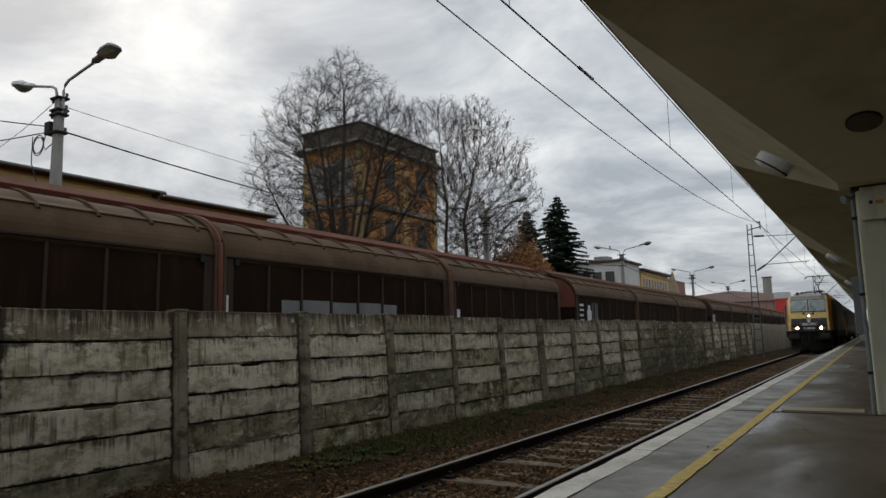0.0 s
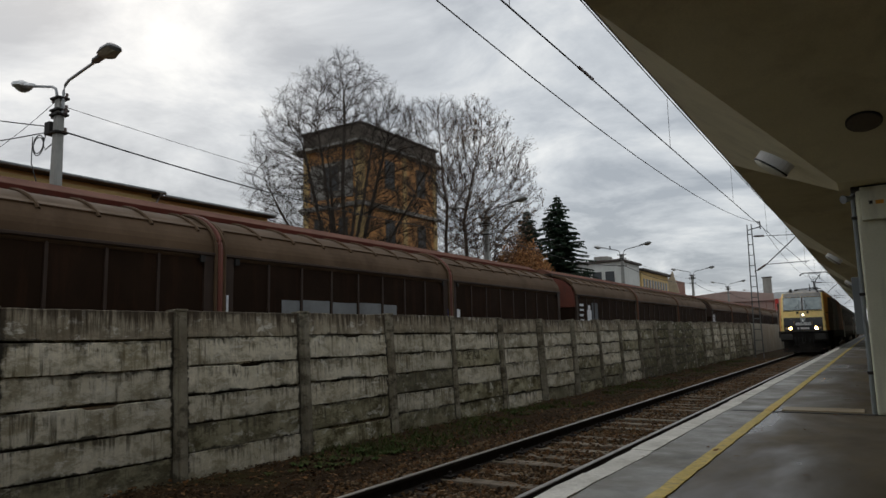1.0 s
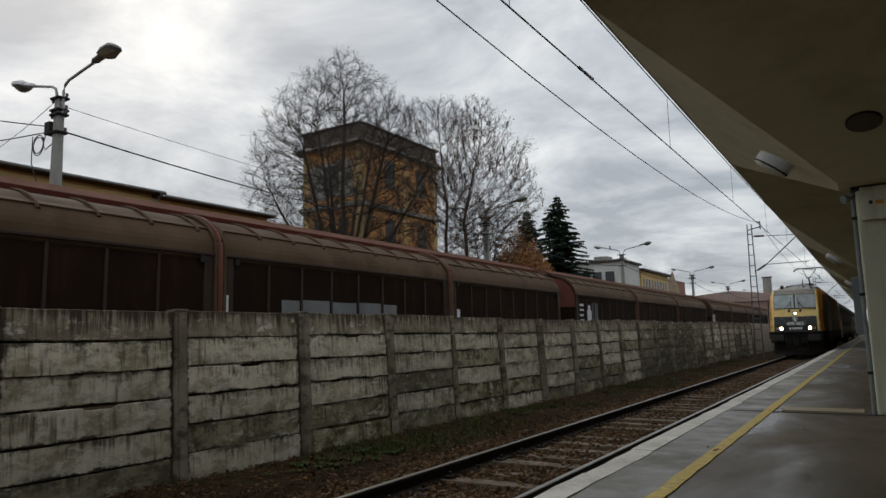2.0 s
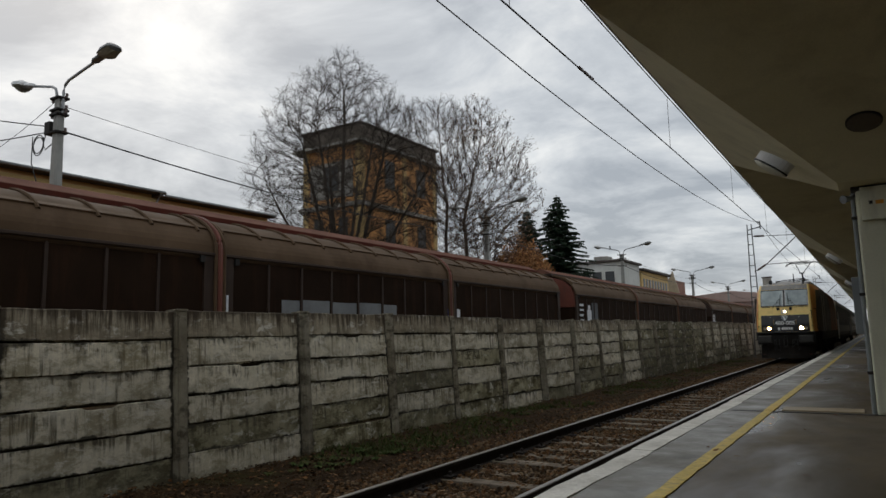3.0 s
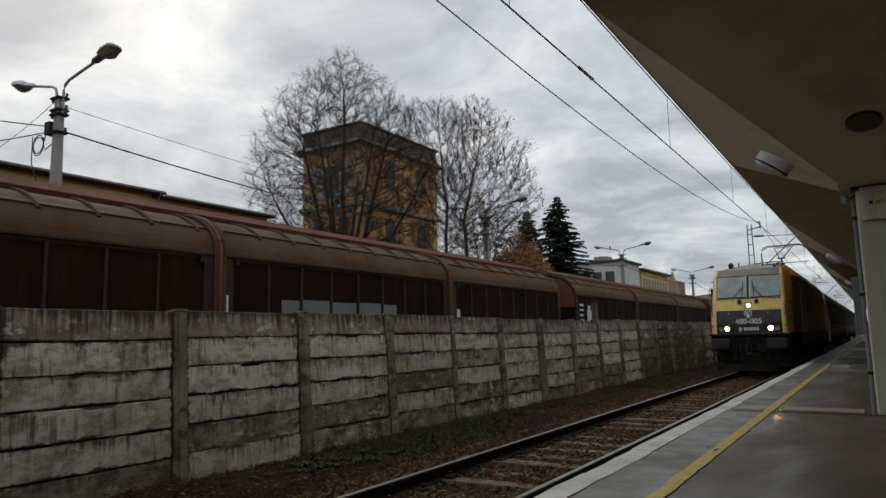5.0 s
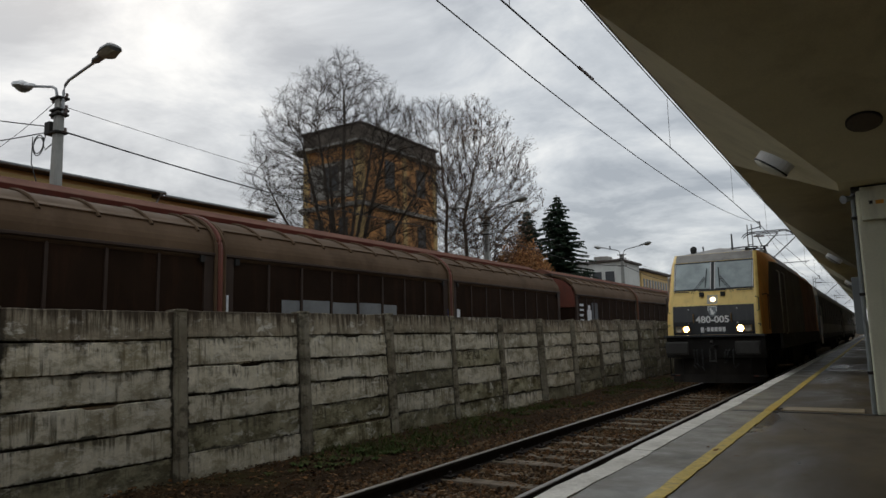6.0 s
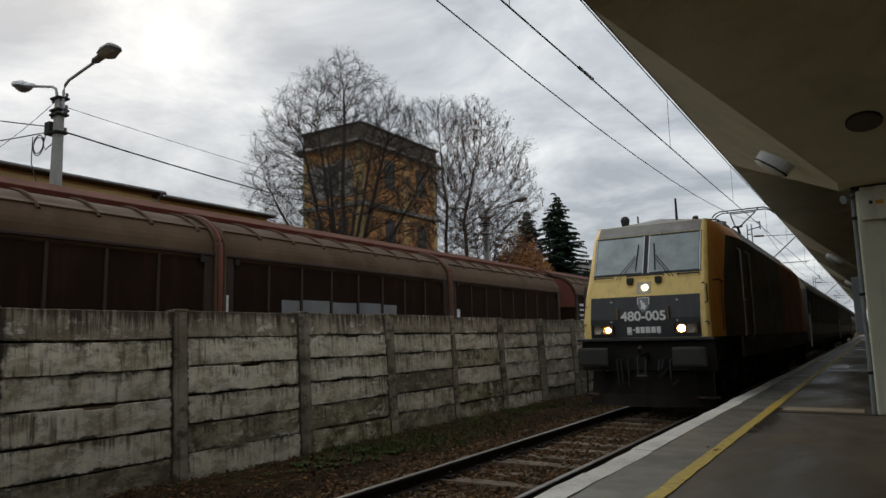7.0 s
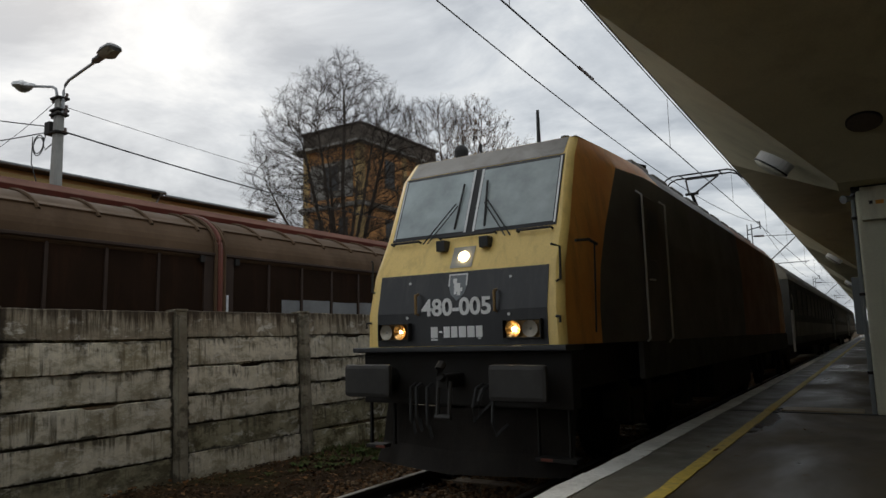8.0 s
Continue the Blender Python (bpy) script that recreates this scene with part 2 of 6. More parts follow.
MAT = {
    "ground": ground_mat(),
    "platform": wet_platform_mat(),
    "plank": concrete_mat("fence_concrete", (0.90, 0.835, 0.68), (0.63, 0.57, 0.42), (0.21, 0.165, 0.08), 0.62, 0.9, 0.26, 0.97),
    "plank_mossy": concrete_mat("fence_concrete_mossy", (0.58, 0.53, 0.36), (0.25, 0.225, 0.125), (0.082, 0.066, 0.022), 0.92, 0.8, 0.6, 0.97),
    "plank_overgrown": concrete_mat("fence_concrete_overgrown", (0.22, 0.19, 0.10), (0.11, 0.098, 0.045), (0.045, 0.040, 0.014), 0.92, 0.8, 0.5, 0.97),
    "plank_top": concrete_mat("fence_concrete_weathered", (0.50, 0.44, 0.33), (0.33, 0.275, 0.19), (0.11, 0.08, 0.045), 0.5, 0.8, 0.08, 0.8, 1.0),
    "post": concrete_mat("fence_post_concrete", (0.44, 0.40, 0.31), (0.19, 0.16, 0.11), (0.05, 0.038, 0.02), 0.85, 0.9, 0.35),
    "edge": concrete_mat("platform_edge_white", (0.86, 0.84, 0.78), (0.70, 0.68, 0.62), (0.30, 0.28, 0.23), 0.30, 0.15, 0.0),
    "yellow_line": surface("yellow_line_paint", (0.72, 0.47, 0.03), (0.55, 0.37, 0.04), 6, 0.45, 0, 70, 0.25, (0.16, 0.13, 0.08), 0.7),
    "yellow_worn": surface("worn_yellow_paint", (0.66, 0.475, 0.06), (0.48, 0.35, 0.06), 9, 0.5, 0, 110, 0.35, (0.15, 0.125, 0.075), 0.75),
    "edge_paving": surface("speckled_paving", (0.19, 0.175, 0.138), (0.12, 0.108, 0.08), 1.6, 0.30, 0, 75, 0.5, (0.05, 0.045, 0.035), 0.7, False, 0.0, 0.62, 0.42),
    "plat_side": concrete_mat("platform_side_concrete", (0.20, 0.19, 0.18), (0.13, 0.125, 0.115), (0.05, 0.045, 0.03), 0.6, 0.6, 0.0),
    "rail": surface("rail_rust", (0.026, 0.017, 0.012), (0.017, 0.012, 0.009), 8, 0.8, 0.1, 60, 0.4),
    "rail_head": surface("rail_head_polished", (0.36, 0.34, 0.31), (0.25, 0.23, 0.21), 6, 0.34, 1.0, 40, 0.1),
    "sleeper": concrete_mat("sleeper_weathered", (0.27, 0.225, 0.17), (0.14, 0.105, 0.072), (0.06, 0.036, 0.020), 0.7, 0.4, 0.6),
    "ballast": stones_mat("ballast_stones", [(0.082, 0.046, 0.020), (0.145, 0.082, 0.036), (0.045, 0.027, 0.013), (0.18, 0.125, 0.072), (0.12, 0.060, 0.023)]),
    "gravel": stones_mat("trackside_gravel", [(0.046, 0.026, 0.011), (0.070, 0.042, 0.019), (0.026, 0.016, 0.008), (0.10, 0.068, 0.036)]),
    "leaves": stones_mat("fallen_leaves", [(0.105, 0.046, 0.016), (0.15, 0.068, 0.022), (0.055, 0.027, 0.012), (0.18, 0.10, 0.042), (0.04, 0.022, 0.010)]),
    "grass": stones_mat("grass_blades", [(0.055, 0.085, 0.022), (0.07, 0.085, 0.024), (0.04, 0.055, 0.015), (0.085, 0.072, 0.028)]),
    "canopy": surface("canopy_paint", (0.76, 0.71, 0.49), (0.66, 0.615, 0.415), 0.8, 0.8, 0, 40, 0.1, (0.32, 0.27, 0.17), 0.4),
    "canopy_edge": surface("canopy_edge_sheet", (0.22, 0.21, 0.19), (0.16, 0.15, 0.14), 1.5, 0.6),
    "column": surface("column_paint", (0.70, 0.69, 0.54), (0.62, 0.61, 0.47), 1.2, 0.55, 0, 40, 0.1, (0.25, 0.24, 0.2), 0.4, True),
    "box_grey": surface("grey_enamel", (0.23, 0.25, 0.26), (0.18, 0.195, 0.205), 2, 0.5),
    "black": surface("black_trim", (0.02, 0.02, 0.02), (0.03, 0.03, 0.028), 5, 0.6),
    "orange_label": surface("orange_label", (0.72, 0.32, 0.03), (0.6, 0.26, 0.03), 8, 0.5),
    "lamp_glass": surface("lamp_diffuser", (0.55, 0.53, 0.42), (0.42, 0.40, 0.31), 6, 0.3),
    "wagon_roof": surface("wagon_brown_sheet", (0.108, 0.066, 0.035), (0.070, 0.043, 0.023), 0.9, 0.72, 0.0, 25, 0.1, (0.13, 0.085, 0.055), 0.6, False, 0.1, None, 0.22),
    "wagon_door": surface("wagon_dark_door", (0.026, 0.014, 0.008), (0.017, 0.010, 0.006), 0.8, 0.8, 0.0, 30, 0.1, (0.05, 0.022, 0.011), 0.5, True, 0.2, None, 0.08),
    "wagon_frame": surface("wagon_frame_brown", (0.046, 0.028, 0.020), (0.033, 0.021, 0.015), 1.5, 0.6, 0, 30, 0.15, (0.02, 0.013, 0.01), 0.5, True, 0.0, None, 0.25),
    "wagon_red": surface("wagon_red_oxide", (0.16, 0.036, 0.018), (0.10, 0.028, 0.016), 1.4, 0.6, 0, 30, 0.15, (0.05, 0.03, 0.025), 0.5, True),
    "wagon_ridge": surface("wagon_ridge_red", (0.095, 0.026, 0.018), (0.065, 0.022, 0.016), 1.2, 0.9, 0, 30, 0.15, (0.05, 0.03, 0.025), 0.5, False, 0.0, None, 0.05),
    "wagon_cap": surface("wagon_cap_skylit", (0.17, 0.085, 0.062), (0.125, 0.062, 0.046), 1.2, 0.9, 0, 30, 0.15, (0.07, 0.04, 0.03), 0.5, False, 0.0, None, 0.05),
    "graffiti": surface("pale_paint_patch", (0.19, 0.20, 0.205), (0.14, 0.15, 0.16), 1.6, 0.6, 0, 30, 0.1, (0.1, 0.09, 0.08), 0.5),
    "graffiti_white": surface("white_paint_marks", (0.72, 0.73, 0.75), (0.6, 0.62, 0.66), 3, 0.6),
    "graffiti_blue": surface("blue_paint_marks", (0.06, 0.08, 0.28), (0.045, 0.06, 0.2), 3, 0.6),
    "steel_dark": surface("dark_running_gear", (0.011, 0.0095, 0.008), (0.018, 0.015, 0.012), 4, 0.7, 0.2, 40, 0.3),
    "loco_yellow": surface("locomotive_yellow", (0.96, 0.70, 0.23), (0.90, 0.63, 0.20), 1.4, 0.32, 0, 50, 0.03, (0.42, 0.27, 0.08), 0.45, True),
    # orange holds the shade and brown reflections on yellow cab sides
    "loco_orange": surface("locomotive_shaded_orange_side", (0.86, 0.40, 0.085), (0.70, 0.27, 0.05), 1.2, 0.35, 0, 50, 0.03, (0.22, 0.11, 0.035), 0.5, True),
    "loco_rust": surface("locomotive_dark_orange_side", (0.36, 0.135, 0.035), (0.25, 0.09, 0.025), 1.2, 0.4, 0, 50, 0.03, (0.10, 0.05, 0.02), 0.5, True),
    "loco_black": surface("locomotive_black", (0.020, 0.0205, 0.022), (0.014, 0.0145, 0.016), 1.5, 0.35, 0, 50, 0.03, (0.06, 0.055, 0.05), 0.5, True),
    "loco_side": surface("locomotive_dull_black_side", (0.125, 0.110, 0.092), (0.088, 0.077, 0.064), 1.2, 0.4, 0, 50, 0.03, (0.08, 0.06, 0.045), 0.5, True),
    "slab": surface("pale_concrete_slab", (0.46, 0.44, 0.36), (0.36, 0.34, 0.27), 0.9, 0.9, 0, 30, 0.3, (0.16, 0.14, 0.10), 0.6, True, 0.2),
    "lamp_rim": surface("lamp_rim_paint", (0.42, 0.41, 0.36), (0.34, 0.33, 0.29), 3, 0.6),
    "loco_roof": surface("locomotive_grey_roof", (0.30, 0.285, 0.26), (0.22, 0.21, 0.19), 2.0, 0.5, 0, 40, 0.1, (0.12, 0.10, 0.08), 0.7),
    # pale base colour: the sky's reflection is painted into the panes
    "loco_glass": glass_dark("windscreen_sky_grey", (0.30, 0.345, 0.345), 0.04),
    "silver": surface("bare_aluminium", (0.62, 0.62, 0.6), (0.5, 0.5, 0.49), 4, 0.35, 0.8, 50, 0.05),
    "buffer": surface("buffer_grey_steel", (0.045, 0.042, 0.038), (0.030, 0.028, 0.025), 3, 0.55, 0.2, 40, 0.2),
    "plough": surface("dusty_plough_paint", (0.030, 0.024, 0.019), (0.020, 0.016, 0.013), 2.5, 0.75, 0, 40, 0.2, (0.045, 0.032, 0.024), 0.6, True),
    "marking_white": surface("white_lettering", (0.90, 0.90, 0.88), (0.82, 0.82, 0.8), 4, 0.5),
    "head_lamp": glow("headlamp_lit", (1.0, 0.78, 0.44), 5.0),
    "lamp_bowl": surface("amber_lamp_bowl", (0.95, 0.62, 0.26), (0.88, 0.52, 0.2), 20, 0.10, 1.0, 60, 0.0),
    "lamp_bowl_dull": surface("grey_lamp_bowl", (0.50, 0.46, 0.38), (0.40, 0.36, 0.29), 20, 0.3, 0.2, 60, 0.0),
    "lamp_core": glow("headlamp_core_lit", (1.0, 0.74, 0.40), 160.0),
    "reflector": surface("headlamp_reflector", (0.40, 0.25, 0.10), (0.28, 0.18, 0.08), 6, 0.3, 0.6),
    "lens_off": glass_dark("headlamp_unlit_lens", (0.26, 0.27, 0.26), 0.12),
    "coach": surface("coach_dark_blue_grey", (0.075, 0.082, 0.092), (0.055, 0.06, 0.068), 1.0, 0.55, 0, 40, 0.05, (0.10, 0.10, 0.095), 0.4, True),
    "coach_band": surface("coach_pale_band", (0.16, 0.165, 0.17), (0.12, 0.125, 0.13), 1.0, 0.4, 0, 40, 0.05, (0.12, 0.11, 0.1), 0.5, True),
    "coach_glass": glass_dark("coach_tinted_glass", (0.022, 0.024, 0.027), 0.45),
    "feather": surface("black_feathers", (0.018, 0.018, 0.02), (0.028, 0.027, 0.028), 8, 0.7),
    "window_dark": glass_dark("dark_window_glass", (0.018, 0.022, 0.026), 0.3),
    "pole_concrete": surface("pole_concrete", (0.33, 0.33, 0.31), (0.25, 0.25, 0.235), 1.5, 0.85, 0, 50, 0.3, (0.1, 0.1, 0.09), 0.4, True),
    "galv": surface("galvanised_steel", (0.34, 0.35, 0.36), (0.26, 0.27, 0.28), 3, 0.5, 0.5, 50, 0.1),
    "lamp_white": surface("lamp_housing_white", (0.66, 0.67, 0.67), (0.55, 0.56, 0.57), 3, 0.45),
    "lamp_grey": surface("lamp_housing_grey", (0.24, 0.25, 0.25), (0.18, 0.185, 0.19), 3, 0.5),
    "mast_steel": surface("mast_steel", (0.13, 0.13, 0.125), (0.09, 0.09, 0.088), 3, 0.6, 0.3),
    "attic": surface("attic_grey", (0.15, 0.125, 0.10), (0.10, 0.085, 0.07), 0.6, 0.9, 0, 20, 0.3, (0.06, 0.05, 0.04), 0.5, True),
    "wire": surface("wire_dark", (0.05, 0.05, 0.05), (0.07, 0.068, 0.065), 5, 0.6, 0.5),
    "insulator": surface("brown_insulator", (0.07, 0.04, 0.03), (0.05, 0.03, 0.025), 6, 0.3),
    "ochre": surface("ochre_render", (0.60, 0.295, 0.105), (0.50, 0.245, 0.085), 0.35, 0.9, 0, 25, 0.2, (0.34, 0.18, 0.07), 0.5, True),
    "pale_stone": surface("pale_stone_strip", (0.36, 0.29, 0.19), (0.28, 0.22, 0.14), 2.0, 0.5, 0, 60, 0.2),
    "ochre_pale": surface("pale_ochre_render", (0.60, 0.42, 0.18), (0.52, 0.36, 0.15), 0.5, 0.9, 0, 25, 0.2, (0.30, 0.2, 0.1), 0.4, True),
    "grey_render": surface("grey_render", (0.33, 0.32, 0.29), (0.26, 0.25, 0.23), 0.4, 0.9, 0, 25, 0.2, (0.16, 0.14, 0.12), 0.5, True),
    "white_render": surface("white_render", (0.62, 0.63, 0.60), (0.52, 0.53, 0.51), 0.4, 0.9, 0, 25, 0.2, (0.35, 0.34, 0.31), 0.4, True),
    "roof_dark": surface("dark_roof_sheet", (0.06, 0.048, 0.042), (0.085, 0.068, 0.058), 1.0, 0.7, 0, 20, 0.3),
    "roof_tile": surface("old_clay_tile", (0.24, 0.115, 0.08), (0.17, 0.09, 0.068), 0.8, 0.85, 0, 20, 0.4, (0.09, 0.07, 0.06), 0.5),
    # red lightened by the haze of distance, put into the base colour
    "roof_pink": surface("hazed_red_roof", (0.42, 0.31, 0.275), (0.35, 0.26, 0.23), 0.4, 0.8, 0, 10, 0.2, (0.26, 0.2, 0.18), 0.4),
    "red_sign": surface("red_sheet", (0.62, 0.055, 0.045), (0.52, 0.05, 0.04), 0.8, 0.6),
    "bark": surface("bark", (0.060, 0.047, 0.036), (0.038, 0.030, 0.023), 4, 0.95, 0, 30, 0.5),
    "bark_warm": surface("bark_warm", (0.085, 0.060, 0.044), (0.052, 0.037, 0.029), 4, 0.95, 0, 30, 0.5),
    "needles": stones_mat("conifer_needles", [(0.018, 0.036, 0.022), (0.026, 0.048, 0.028), (0.013, 0.027, 0.018), (0.034, 0.055, 0.03)]),
    "rust_leaves": stones_mat("withered_leaves", [(0.34, 0.165, 0.065), (0.26, 0.115, 0.042), (0.40, 0.21, 0.09), (0.20, 0.09, 0.036)]),
    "dry_leaves": stones_mat("dry_hanging_leaves", [(0.15, 0.10, 0.062), (0.10, 0.066, 0.043), (0.20, 0.13, 0.075)]),
    "far_haze": surface("far_woods", (0.10, 0.105, 0.10), (0.075, 0.078, 0.075), 0.05, 1.0, 0, 1.0, 0.0),
}


# ---- mesh helpers ----
def link_mesh(name, bm, material, smooth=False):
    me = bpy.data.meshes.new(name)
    bmesh.ops.recalc_face_normals(bm, faces=bm.faces)
    bm.to_mesh(me)
    bm.free()
    me.materials.append(MAT[material])
    if smooth:
        for p in me.polygons:
            p.use_smooth = True
    return me


def part(name, bm, material, parent, label="", smooth=False, kind=""):
    ob = new(name, link_mesh(name, bm, material, smooth))
    ob.parent = parent
    return tagged(ob, label, kind=kind)


def thing(name, label, category, group="", kind="", at=None):
    ob = new(name)
    ob.empty_display_size = 0.2
    if at is not None:
        ob.matrix_world = at
    return tagged(ob, label, category, group, kind)


def solid(name, bm, material, label, category, group="", kind="", smooth=False):
    """A thing that is one mesh."""
    return tagged(new(name, link_mesh(name, bm, material, smooth)), label, category, group, kind)


def box(bm, x0, x1, y0, y1, z0, z1, bevel=0.0, m=None):
    """A box, its edges rounded by bevel, put into bm."""
    t = bmesh.new()
    bmesh.ops.create_cube(t, size=1.0)
    for v in t.verts:
        v.co = Vector(((x0 + x1) / 2 + v.co.x * (x1 - x0), (y0 + y1) / 2 + v.co.y * (y1 - y0), (z0 + z1) / 2 + v.co.z * (z1 - z0)))
    if bevel:
        bmesh.ops.bevel(t, geom=t.edges[:], offset=bevel, segments=2, affect='EDGES', profile=0.6)
    join(bm, t, m)
    return bm


def join(bm, other, m=None):
    other.verts.index_update()
    vs = [bm.verts.new(m @ v.co if m else v.co) for v in other.verts]
    for f in other.faces:
        bm.faces.new([vs[v.index] for v in f.verts])
    other.free()


def tube(bm, pts, r, sides=8, r_end=None, caps=True):
    """A round bar through pts; its radius runs from r to r_end."""
    pts = [Vector(p) for p in pts]
    r_end = r if r_end is None else r_end
    rings = []
    for i, p in enumerate(pts):
        d = (pts[min(i + 1, len(pts) - 1)] - pts[max(i - 1, 0)]).normalized()
        a = d.orthogonal().normalized() if abs(d.z) > 0.95 else d.cross(Vector((0, 0, 1))).normalized()
        b = d.cross(a)
        rr = r + (r_end - r) * i / max(1, len(pts) - 1)
        rings.append([bm.verts.new(p + rr * (math.cos(2 * math.pi * k / sides) * a + math.sin(2 * math.pi * k / sides) * b)) for k in range(sides)])
    for q, s in zip(rings, rings[1:]):
        for k in range(sides):
            bm.faces.new((q[k], q[(k + 1) % sides], s[(k + 1) % sides], s[k]))
    if caps:
        bm.faces.new(rings[0][::-1])
        bm.faces.new(rings[-1])
    return bm


def prism(bm, outline, y0, y1):
    """An outline of (x, z) drawn out from y0 to y1."""
    a = [bm.verts.new((x, y0, z)) for x, z in outline]
    b = [bm.verts.new((x, y1, z)) for x, z in outline]
    n = len(outline)
    for i in range(n):
        bm.faces.new((a[i], a[(i + 1) % n], b[(i + 1) % n], b[i]))
    bm.faces.new(a[::-1])
    bm.faces.new(b)
    return bm


def disc(bm, centre, axis, r, depth, sides=20, r2=None):
    c, ax = Vector(centre), Vector(axis).normalized()
    tube(bm, [c, c + ax * depth], r, sides, r if r2 is None else r2)
    return bm


# ---- ground, track, platform ----
def build_ground():
    """One sheet to the horizon, uneven beside the track."""
    xs = sorted(set([-3000, -800, -300, -120, -60, -30] + [round(-14 + 0.3 * i, 2) for i in range(41)] + [0, 20, 60, 300, 3000]))
    ys = sorted(set([-3000, -600, -150, -50, -20] + [round(-6 + 0.4 * i, 2) for i in range(176)] + [80, 110, 160, 260, 500, 1200, 3000]))
    bm = bmesh.new()
    grid = []
    for y in ys:
        row = []
        for x in xs:
            z = GROUND
            if -14 < x < -2.0 and -6 < y < 66:
                z += 0.05 * noise.noise(Vector((x * 0.9, y * 0.7, 0))) + 0.025 * noise.noise(Vector((x * 3, y * 3, 4)))
                d = abs(x - TRACK)
                if d < 1.5:
                    z = -0.17 + 0.02 * noise.noise(Vector((x * 4, y * 4, 7)))
                elif d < 2.4:
                    z -= 0.02
                if -7.3 < x < -6.3:
                    z += 0.06 * (-6.3 - x)
            row.append(bm.verts.new((x, y, z)))
        grid.append(row)
    for a, b in zip(grid, grid[1:]):
        for i in range(len(xs) - 1):
            bm.faces.new((a[i], a[i + 1], b[i + 1], b[i]))
    solid("ground", bm, "ground", "brown trackside earth with ballast and dead leaves", "ground", kind="structure", smooth=True)


def build_rails():
    track = thing("railway_track", "rusty railway track on weathered sleepers beside the platform", "railway track")
    prof = [(-0.075, -0.17), (0.075, -0.17), (0.075, -0.155), (0.012, -0.13), (0.012, -0.045), (0.036, -0.03), (0.036, -0.008),
            (-0.036, -0.008), (-0.036, -0.03), (-0.012, -0.045), (-0.012, -0.13), (-0.075, -0.155)]
    head = [(-0.030, -0.008), (0.030, -0.008), (0.026, 0.0), (-0.026, 0.0)]
    for u in (-0.7525, 0.7525):
        rail = part("rail", prism(bmesh.new(), [(TRACK + u + x, z) for x, z in prof], -30, 160), "rail", track, "rusty steel rail")
        part("rail_head", prism(bmesh.new(), [(TRACK + u + x, z) for x, z in head], -30, 160), "rail_head", rail, "polished running surface of the rail")
    variants = []
    for k in range(4):
        bm = bmesh.new()
        box(bm, -1.25, 1.25, -0.12, 0.12, -0.32, -0.145, 0.015)
        for v in bm.verts:
            v.co.z += 0.014 * noise.noise(v.co * 3 + Vector((k * 9, 0, 0)))
            v.co.y += 0.012 * noise.noise(v.co * 2 + Vector((0, k * 9, 0)))
        variants.append(link_mesh("sleeper", bm, "sleeper"))
    plate = bmesh.new()
    box(plate, -0.055, 0.055, -0.07, 0.07, -0.146, -0.115, 0.006)
    disc(plate, (0.01, 0, -0.12), (0, 0, 1), 0.02, 0.05, 6)
    plate = link_mesh("rail_clip", plate, "rail")
    for i in range(130):
        ob = new("sleeper", variants[i % 4])
        ob.parent = track
        ob.matrix_world = pose(TRACK + random.uniform(-.03, .03), -3 + 0.62 * i, random.uniform(-0.022, 0.006), 0, 0, random.uniform(-1, 1))
        if i < 55:
            for u in (-0.8625, -0.6425, 0.6425, 0.8625):
                c = new("rail_clip", plate)
                c.parent = ob
                c.location = (u, 0, 0)


def scatter_stones(name, count, material, size, region, label, category, height, flat=False):
    """Loose pieces on the ground as one joined mesh."""
    vs, fs = [], []
    for _ in range(count):
        x, y = region()
        z = height(x, y)
        s = size * random.uniform(0.5, 1.5)
        b = len(vs)
        a = random.uniform(0, 6.28)
        if flat:
            tx, ty = random.uniform(-.5, .5), random.uniform(-.5, .5)
            for k in range(4):
                t = a + k * 1.571
                rr = s * (1.0 if k % 2 == 0 else 0.6)
                vs.append((x + rr * math.cos(t), y + rr * math.sin(t), z + 0.012 + rr * (tx * math.cos(t) + ty * math.sin(t))))
            fs.append((b, b + 1, b + 2, b + 3))
        else:
            top = s * random.uniform(0.5, 0.9)
            for k in range(5):
                t = a + k * 1.2566
                rr = s * random.uniform(0.7, 1.1)
                vs.append((x + rr * math.cos(t), y + rr * math.sin(t), z - 0.3 * s))
                vs.append((x + 0.6 * rr * math.cos(t + .3), y + 0.6 * rr * math.sin(t + .3), z + top * random.uniform(.7, 1)))
            for k in range(5):
                q = (k + 1) % 5
                fs.append((b + 2 * k, b + 2 * q, b + 2 * q + 1, b + 2 * k + 1))
            fs.append(tuple(b + 2 * k + 1 for k in range(5)))
    me = bpy.data.meshes.new(name)
    me.from_pydata(vs, [], fs)
    me.materials.append(MAT[material])
    return tagged(new(name, me), label, category, kind="stuff")


def near_y(a, b):
    """More of them close by than far away."""
    return a + (b - a) * random.random() ** 1.7


